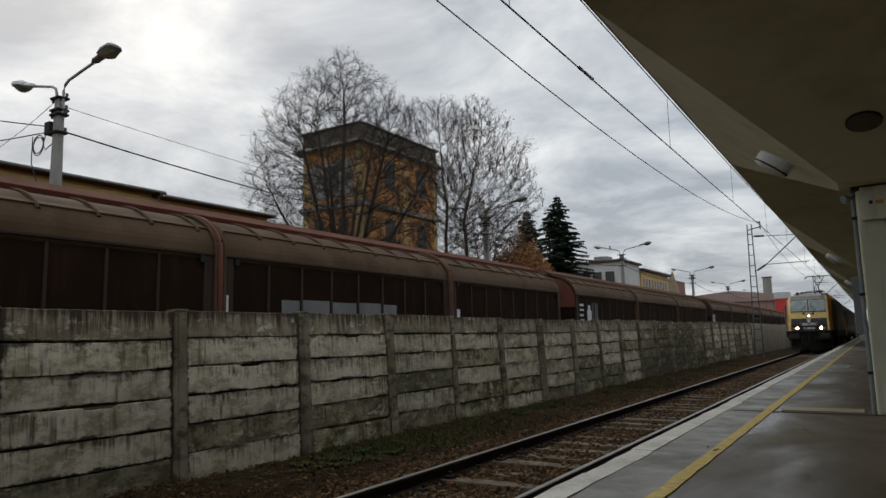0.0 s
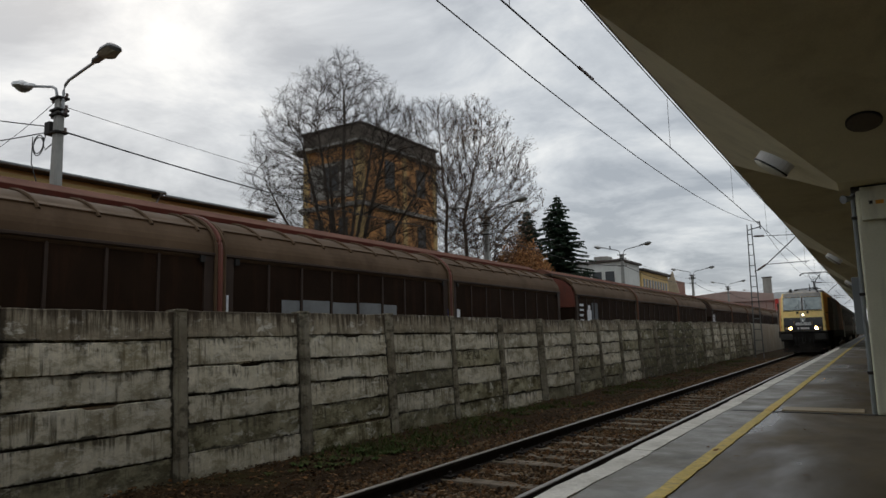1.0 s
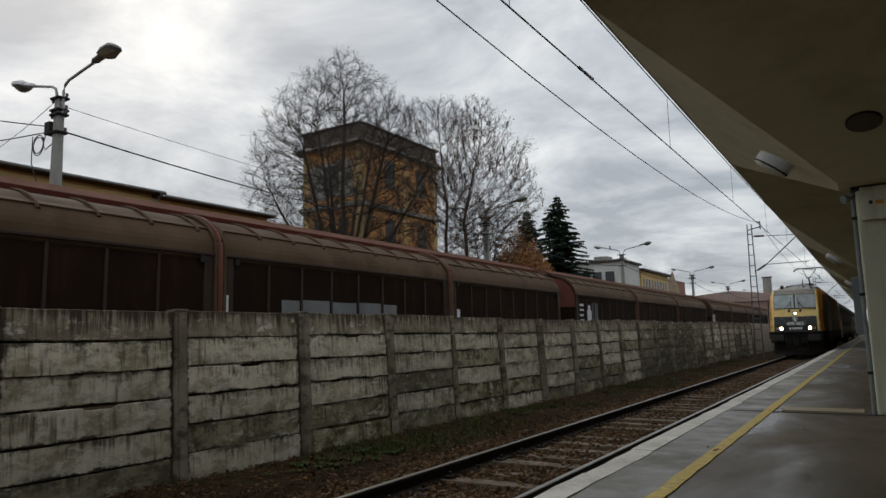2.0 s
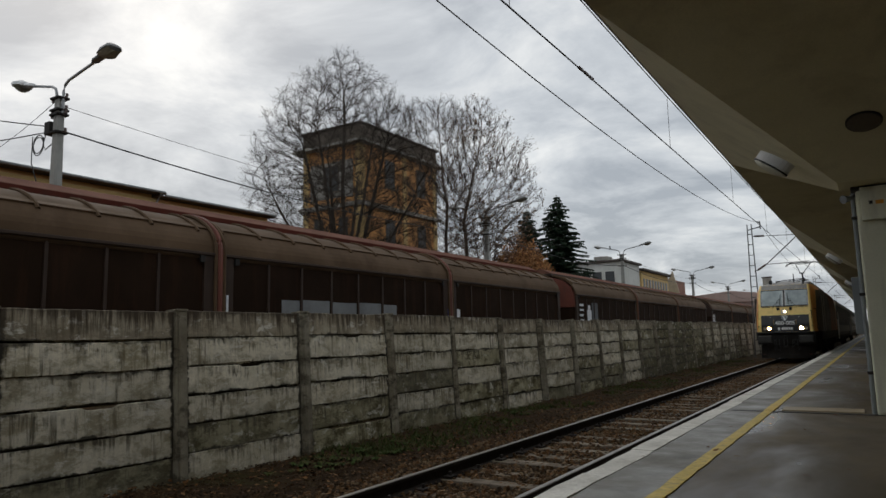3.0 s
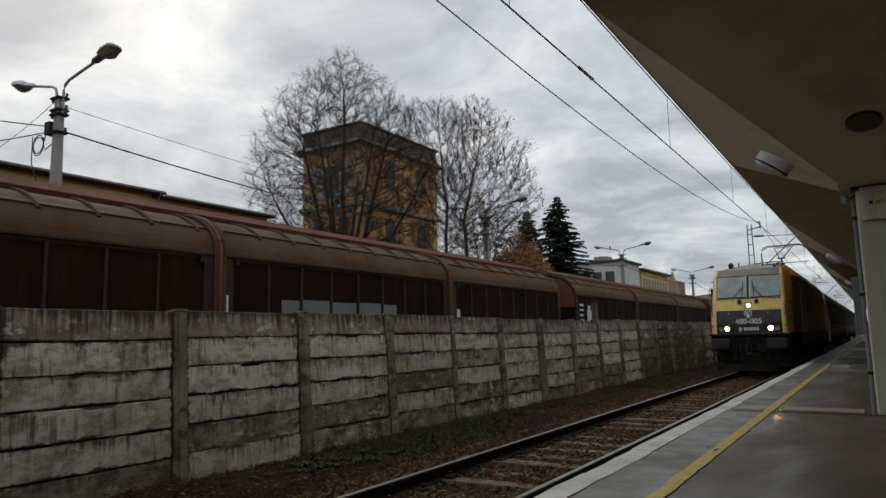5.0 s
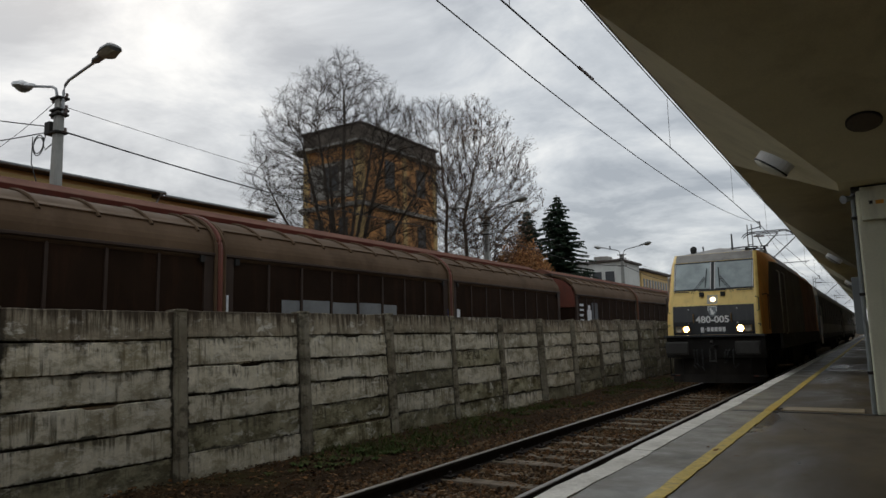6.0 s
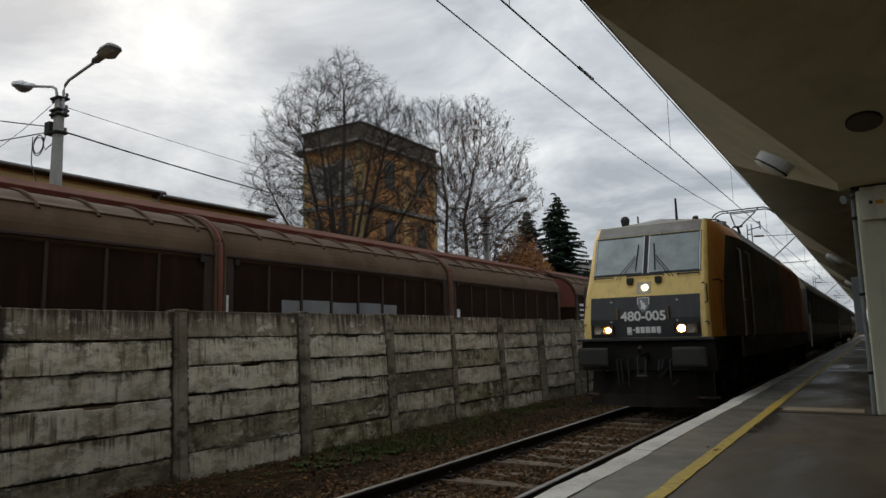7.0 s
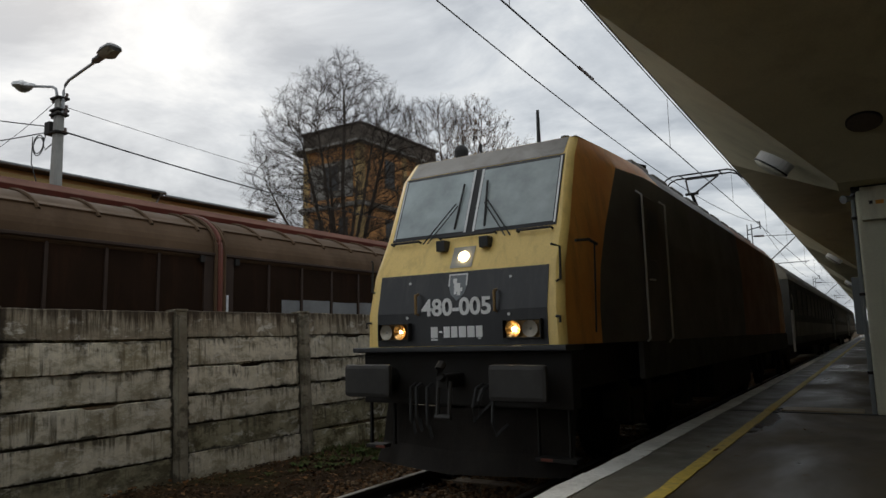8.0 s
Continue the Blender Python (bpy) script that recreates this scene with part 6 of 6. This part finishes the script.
    part("lens", d, "head_lamp", hl, "bright lit lens")
    for u in (-.27, .27):
        bl = bmesh.new()
        box(bl, u - .055, u + .055, face_v(2.48) - .11, face_v(2.48) + .02, 2.42, 2.54, .012)
        part("marker_lamp", bl, "black", loco, "small black lamp block")
    for sd in (-1, 1):
        hd = part("headlamp", face_patch(sd * .775 - .21, sd * .775 + .21, 1.455, 1.645, .008), "black", loco, "rectangular headlamp cluster")
        rim = bmesh.new()
        for u0, u1, z0, z1 in ((-.208, -.196, 1.455, 1.645), (.196, .208, 1.455, 1.645), (-.196, .196, 1.455, 1.466), (-.196, .196, 1.634, 1.645)):
            box(rim, sd * .775 + u0, sd * .775 + u1, -.075, -.005, z0, z1, .004)
        part("rim", rim, "black", hd, "dark rim of the headlamp cluster")
        part("reflector", face_patch(sd * .775 - .19, sd * .775 + .19, 1.468, 1.632, .014), "reflector", hd, "amber-tinted reflector")
        for u, name in ((.685, "lit"), (.868, "unlit")):
            # a bowl with the bulb in its focus
            rings = [[(sd * u + .082 * f * math.cos(k * .2618), -.018 - .052 * f * f, 1.55 + .082 * f * math.sin(k * .2618)) for k in range(25)] for f in (.02, .2, .4, .6, .8, 1)]
            part("bowl", strip_mesh(rings), "lamp_bowl" if name == "lit" else "lamp_bowl_dull", hd, "amber lamp bowl" if name == "lit" else "grey lamp bowl", True)
            g = bmesh.new()
            bmesh.ops.create_uvsphere(g, u_segments=12, v_segments=8, radius=.014 if name == "lit" else .012, matrix=pose(sd * u, -.05, 1.55))
            part("bulb", g, "lamp_core" if name == "lit" else "lens_off", hd, "glowing bulb" if name == "lit" else "unlit bulb", True)
        # wiper
        w = bmesh.new()
        tube(w, [(sd * .55, face_v(2.52) - .05, 2.53), (sd * .2, face_v(2.95) - .06, 2.98)], .008, 6)
        tube(w, [(sd * .49, face_v(2.52) - .05, 2.53), (sd * .17, face_v(2.92) - .06, 2.95)], .007, 6)
        wiper = part("wiper_arm", w, "black", loco, "black wiper arm")
        w = bmesh.new()
        tube(w, [(sd * .19, face_v(2.7) - .03, 2.68), (sd * .15, face_v(3.2) - .04, 3.22)], .012, 6)
        part("wiper_blade", w, "black", wiper)
        g = bmesh.new()
        u0, u1 = (sd * .62, sd * 1.0)
        tube(g, [(u0, face_v(2.57), 2.56), (u0, face_v(2.57) - .06, 2.57), (u1, face_v(2.57) - .06, 2.57), (u1, face_v(2.57), 2.56)], .014, 6)
        part("front_handrail", g, "black", loco, "black handrail under the windscreen")
        g = bmesh.new()
        tube(g, [(sd * .48, 0, 1.95), (sd * .48, -.05, 1.94), (sd * .48, -.05, 1.74), (sd * .48, 0, 1.73)], .016, 8)
        part("grab_handle", g, "reflector", loco, "small brass-coloured grab handle")
        for u, z in ((.62, 1.70), (.62, 2.08), (.28, 1.47)):
            g = bmesh.new()
            disc(g, (sd * u, face_v(z) - .006, z), (0, -1, 0), .016, .012, 10)
            part("bolt_cap", g, "silver", loco)
    g = bmesh.new()
    tube(g, [(-.35, face_v(2.6), 2.575), (-.35, face_v(2.6) - .06, 2.585), (.35, face_v(2.6) - .06, 2.585), (.35, face_v(2.6), 2.575)], .014, 6)
    part("front_handrail", g, "black", loco, "black handrail under the windscreen")
    # crest, number, and bars for the name
    c = bmesh.new()
    ol = [(-.115, 2.15), (.115, 2.15), (.115, 2.02), (.08, 1.93), (0, 1.86), (-.08, 1.93), (-.115, 2.02)]
    vs = [c.verts.new((x, face_v(z) - .012, z)) for x, z in ol]
    c.faces.new(vs)
    crest = part("crest", c, "box_grey", loco, "grey shield emblem")
    c = bmesh.new()
    for x0, x1, z0, z1 in ((-.115, -.10, 2.02, 2.15), (.10, .115, 2.02, 2.15), (-.10, .10, 2.135, 2.15), (-.06, -.015, 2.05, 2.10), (-.045, .03, 2.0, 2.05), (-.01, .06, 1.96, 2.0), (.0, .04, 1.92, 1.96), (-.04, -.01, 1.93, 2.0)):
        ob = face_patch(x0, x1, z0, z1, .013, c)
    part("crest_shape", c, "marking_white", crest)
    lettering("fleet_number", "480-005", .262, "marking_white", loco, pose(0.0, -.012, 1.79, 90) @ Matrix.Diagonal((.98, .93, 1, 1)))
    x = -.315
    for k, w in enumerate((.085, .04, .075, .075, .085, .085, .075)):
        z0, z1 = (1.48, 1.595) if k != 1 else (1.53, 1.552)
        g = bmesh.new()
        face_patch(x, x + w, z0, z1, .010, g)
        part("name_bar", g, "marking_white", loco, "white bar of the painted name")
        x += w + .018
    part("name_underline", face_patch(-.315, -.23, 1.452, 1.467, .010), "marking_white", loco)
    # beam, buffers, coupling
    part("step_ledge", box(bmesh.new(), -1.27, 1.27, -.16, .30, 1.335, 1.388, .012), "loco_black", loco, "black ledge over the buffer beam")
    part("buffer_beam", box(bmesh.new(), -1.25, 1.25, .02, .22, .78, 1.33, .02), "steel_dark", loco)
    for sd in (-1, 1):
        st = bmesh.new()
        tube(st, [(sd * .875, .05, 1.05), (sd * .875, -.30, 1.05)], .13, 16, .10)
        buf = part("buffer_stock", st, "steel_dark", loco)
        pad = bmesh.new()
        box(pad, sd * .875 - .30, sd * .875 + .30, -.42, -.34, .88, 1.22, .045)
        part("buffer_pad", pad, "buffer", buf, "grey rectangular buffer head")
        for k in range(3):
            g = bmesh.new()
            x = sd * (.28 + .12 * k)
            x += random.uniform(-.05, .05)
            low, swing = random.uniform(.46, .72), random.uniform(-.10, .12)
            tube(g, [(x, -.02, 1.0), (x + .2 * swing, -.13, .97), (x + .6 * swing, -.17, low + .14), (x + swing, -.12, low), (x + swing + sd * .09, -.03, low + .10)],
                 random.uniform(.014, .022), 6)
            part("brake_hose", g, "black", loco, "hanging rubber hose")
        st = bmesh.new()
        box(st, sd * 1.02 - .16, sd * 1.12 + .16, -.05, .12, .30, .34, .008)
        box(st, sd * 1.02 - .17, sd * 1.02 - .15, .04, .08, .34, .8)
        box(st, sd * 1.02 + .15, sd * 1.02 + .17, .04, .08, .34, .8)
        part("shunter_step", st, "steel_dark", loco, "step under the buffer")
        rs = bmesh.new()
        box(rs, sd * .98 - .06, sd * .98 + .06, -.055, -.045, .31, .335)
        part("step_edge", rs, "wagon_red", loco, "red step edge")
    hk = bmesh.new()
    box(hk, -.06, .06, -.30, .03, .98, 1.12, .02)
    tube(hk, [(0, -.26, 1.08), (0, -.34, 1.10), (0, -.36, 1.18), (0, -.30, 1.22)], .045, 8)
    hook = part("draw_hook", hk, "steel_dark", loco)
    sc = bmesh.new()
    for sd in (-1, 1):
        tube(sc, [(sd * .07, -.26, 1.05), (sd * .07, -.30, .70)], .022, 6)
    tube(sc, [(-.09, -.30, .70), (.09, -.30, .70)], .03, 8)
    part("screw_coupling", sc, "buffer", hook)
    pl = bmesh.new()
    cols = []
    for u in (-1.15, -.6, 0, .6, 1.15):
        off = .28 * abs(u) ** 1.3
        cols.append([(u, -.22 + off, .14), (u, -.10 + off, .35), (u, -.04 + off, .62), (u, .0 + off, .76)])
    strip_mesh(cols, pl)
    bmesh.ops.solidify(pl, geom=pl.faces[:], thickness=.02)
    part("snow_plough", pl, "plough", loco, "dark rail guard plough")
    # roof gear
    g = bmesh.new()
    tube(g, [(-.62, 1.25, 3.72), (-.62, 1.25, 3.83)], .07, 12, .09)
    bmesh.ops.create_uvsphere(g, u_segments=12, v_segments=8, radius=.095, matrix=pose(-.62, 1.25, 3.85))
    part("roof_horn", g, "black", loco, "dark domed roof horn")
    g = bmesh.new()
    tube(g, [(.42, 1.35, 3.74), (.42, 1.35, 4.22)], .028, 8, .02)
    part("antenna", g, "black", loco, "short roof antenna")
    g = bmesh.new()
    tube(g, [(-.36, 1.3, 3.78), (-.36, 1.3, 3.92)], .02, 6)
    part("antenna", g, "black", loco, "short roof antenna")
    g = bmesh.new()
    tube(g, [(.82, 1.2, 3.68), (.82, 1.2, 3.78)], .07, 12, .05)
    part("roof_horn", g, "black", loco)
    # folded pantograph and rails on the roof
    g = bmesh.new()
    for z, w in ((4.02, .85), (4.09, .7)):
        pts = [(w * math.cos(t), 4.4 + .55 * math.sin(t), z + .05 * math.cos(t)) for t in [k * .3927 for k in range(17)]]
        tube(g, pts, .022, 6)
    for u in (-.6, 0, .6):
        tube(g, [(u, 4.3, 3.75), (u, 4.3, 4.08)], .05, 8)
    part("folded_pantograph", g, "steel_dark", loco, "folded pantograph")
    pan = part("pantograph_base", box(bmesh.new(), -.5, .5, 12.2, 13.6, 4.0, 4.1, .02), "steel_dark", loco)
    for u in (-.4, .4):
        for y in (12.3, 13.5):
            g = bmesh.new()
            tube(g, [(u, y, 3.86), (u, y, 4.02)], .06, 8)
            part("insulator", g, "insulator", pan)
    g = bmesh.new()
    tube(g, [(0, 13.5, 4.1), (0, 11.75, 4.98)], .045, 8)
    part("lower_arm", g, "steel_dark", pan)
    g = bmesh.new()
    for sd in (-1, 1):
        tube(g, [(sd * .07, 11.75, 4.98), (sd * .42, 13.1, 5.66)], .024, 6)
    tube(g, [(-.42, 13.1, 5.66), (.42, 13.1, 5.66)], .02, 6)
    tube(g, [(-.16, 11.75, 4.98), (.16, 11.75, 4.98)], .035, 6)
    part("upper_arm", g, "steel_dark", pan)
    g = bmesh.new()
    for y in (12.85, 13.3):
        tube(g, [(-1.0, y, 5.55), (-.88, y, 5.68), (-.72, y, 5.745), (.72, y, 5.745), (.88, y, 5.68), (1.0, y, 5.55)], .022, 6)
    for u in (-.5, .5):
        tube(g, [(u, 12.85, 5.73), (u, 13.3, 5.73)], .02, 6)
    part("collector_head", g, "steel_dark", pan, "collector head touching the contact wire")
    part("transformer", box(bmesh.new(), -1.25, 1.25, 6.4, 10.4, .35, .95, .06), "steel_dark", loco)
    axles = []
    for c in (3.4, LOCO_LEN - 3.4):
        bg = bmesh.new()
        for sd in (-1, 1):
            box(bg, sd * 1.1 - .08, sd * 1.1 + .08, c - 2.0, c + 2.0, .55, .85, .03)
            for y in (c - 1.3, c + 1.3):
                box(bg, sd * 1.12 - .10, sd * 1.12 + .10, y - .2, y + .2, .42, .75, .03)
                tube(bg, [(sd * 1.18, y + .45, .5), (sd * 1.18, y + .45, .95)], .09, 10)
                tube(bg, [(sd * 1.18, y - .45, .5), (sd * 1.18, y - .45, .95)], .09, 10)
        box(bg, -1.0, 1.0, c - .3, c + .3, .5, .9, .03)
        part("bogie_frame", bg, "steel_dark", loco)
        for y in (c - 1.3, c + 1.3):
            ws = bmesh.new()
            for sd in (-1, 1):
                disc(ws, (sd * .70, 0, 0), (sd, 0, 0), .61, .11, 28)
                disc(ws, (sd * .68, 0, 0), (sd, 0, 0), .64, .03, 28)
                for k in range(6):
                    box(ws, sd * .82 - .02, sd * .82 + .02, .12, .42, -.04, .04, 0, Matrix.Rotation(k * math.pi / 3, 4, 'X'))
            tube(ws, [(-.9, 0, 0), (.9, 0, 0)], .10, 10)
            w = part("wheelset", ws, "steel_dark", loco)
            w.location = (0, y, .61)
            axles.append((w, y))
    return loco, axles


COACH_LEN = 24.6


def build_coach():
    c = thing("passenger_coach", "dark blue-grey passenger coach with a rounded roof", "railway coach", "train coaches")
    part("body", prism(bmesh.new(), [(1.40, 1.0), (1.41, 3.1), (-1.41, 3.1), (-1.40, 1.0)], .25, COACH_LEN - .25), "coach", c, "dark blue-grey coach side")
    part("roof", prism(bmesh.new(), [(1.41, 3.101), (1.36, 3.3), (1.2, 3.57), (.85, 3.83), (.4, 3.96), (0, 3.99), (-.4, 3.96), (-.85, 3.83), (-1.2, 3.57), (-1.36, 3.3), (-1.41, 3.101)], .2, COACH_LEN - .2), "loco_roof", c, "grey rounded roof")
    for sd in (-1, 1):
        part("band", box(bmesh.new(), sd * 1.412 - .005, sd * 1.412 + .005, .3, COACH_LEN - .3, 1.25, 1.75), "coach_band", c, "pale band along the side")
        for k in range(10):
            y = 2.7 + 1.98 * k
            w = bmesh.new()
            box(w, sd * 1.412 - .01, sd * 1.412 + .01, y, y + 1.35, 2.0, 2.88, .004)
            part("window", w, "coach_glass", c, "dark coach window")
        for y in (.7, COACH_LEN - 1.6):
            d = bmesh.new()
            box(d, sd * 1.412 - .012, sd * 1.412 + .012, y, y + .9, 1.05, 2.95, .006)
            door = part("door", d, "coach", c)
            h = bmesh.new()
            tube(h, [(sd * 1.44, y - .08, 1.2), (sd * 1.46, y - .08, 1.4), (sd * 1.46, y - .08, 2.5), (sd * 1.43, y - .08, 2.6)], .018, 6)
            part("handrail", h, "silver", door, "bright handrail")
    for sd in (-1, 1):
        part("corner_rail", box(bmesh.new(), sd * 1.43 - .03, sd * 1.43 + .03, .28, .46, .78, 2.1, .02), "lamp_white", c, "pale handrail panel at the coach corner")
    part("underframe", box(bmesh.new(), -1.2, 1.2, .3, COACH_LEN - .3, .75, .995, .02), "steel_dark", c)
    part("battery_box", box(bmesh.new(), -1.25, 1.25, 10, 13, .4, .74, .04), "steel_dark", c)
    for y in (-.12, COACH_LEN - .14):
        part("gangway", box(bmesh.new(), -.6, .6, y, y + .36, 1.1, 3.3, .06), "black", c, "black rubber gangway")
    for q in (3.0, COACH_LEN - 3.0):
        bg = bmesh.new()
        for sd in (-1, 1):
            box(bg, sd * 1.0 - .07, sd * 1.0 + .07, q - 1.6, q + 1.6, .45, .68, .03)
        box(bg, -1, 1, q - .2, q + .2, .45, .72, .03)
        b = part("bogie", bg, "steel_dark", c)
        for y in (q - 1.25, q + 1.25):
            ws = bmesh.new()
            for sd in (-1, 1):
                disc(ws, (sd * .70, y, .46), (sd, 0, 0), .46, .12, 24)
            tube(ws, [(-.8, y, .46), (.8, y, .46)], .08, 10)
            part("wheelset", ws, "steel_dark", b)
    return c


build_ground()
build_rails()
build_platform()
build_canopy()
build_freight()
build_long_building()
build_tower()
build_far_buildings()
build_lamps()
build_catenary()
build_trees()
build_bird(pose(-22.8, 68.6, 10.27, 0, 0, 40), False)
BIRD, WINGS = build_bird(pose(-24.0, 57.5, 12.0), True)
LOCO, AXLES = build_loco()
COACHES = [build_coach()]
for _ in range(2):
    COACHES.append(copy_thing(COACHES[0], pose(TRACK, 0, 0)))
build_litter()
build_fence()


def train_y(t):
    """Place of the cab front along the track."""
    return 49.70 - 3.958 * t - 0.18687 * t * t


def motions():
    """The train rolls in along the track; its driven wheels turn."""
    times = [0.5 * k for k in range(17)]
    walk(LOCO, [(t, pose(TRACK, train_y(t), 0)) for t in times])
    for k, c in enumerate(COACHES):
        off = LOCO_LEN + .75 + k * (COACH_LEN + .15)
        walk(c, [(t, pose(TRACK, train_y(t) + off, 0)) for t in times])
    # a bird leaves the spruce and climbs away over the train
    flight = [(0.0, -23.1, 55.3, 12.2), (6.7, -23.1, 55.3, 12.2), (6.9, -23.94, 56.0, 14.07), (7.0, -23.56, 56.0, 14.12),
              (7.1, -23.39, 56.0, 14.25), (7.2, -23.21, 56.0, 14.64), (7.3, -23.35, 56.0, 15.03), (7.4, -23.44, 56.0, 15.35),
              (7.5, -23.76, 56.0, 15.81), (7.6, -24.18, 56.0, 16.2), (7.7, -24.82, 56.0, 16.77), (7.8, -25.54, 56.0, 17.15),
              (7.9, -26.26, 56.0, 17.91), (8.0, -27.05, 56.0, 18.53)]
    walk(BIRD, [(t, pose(x, y, z, 20, 0, 75)) for t, x, y, z in flight])
    beat = [0, 6.7] + [6.8 + .1 * k for k in range(13)]
    for w, s in WINGS:
        walk(w, [(t, pose(s * .05, 0, .03, 0, -s * (0 if t < 6.8 else 40 if k % 2 else -28), 0)) for k, t in enumerate(beat)])
    fine = [0.1 * k for k in range(81)]
    for w, y in AXLES:
        walk(w, [(t, pose(0, y, .61, math.degrees((train_y(0) - train_y(t)) / .61))) for t in fine])


motions()
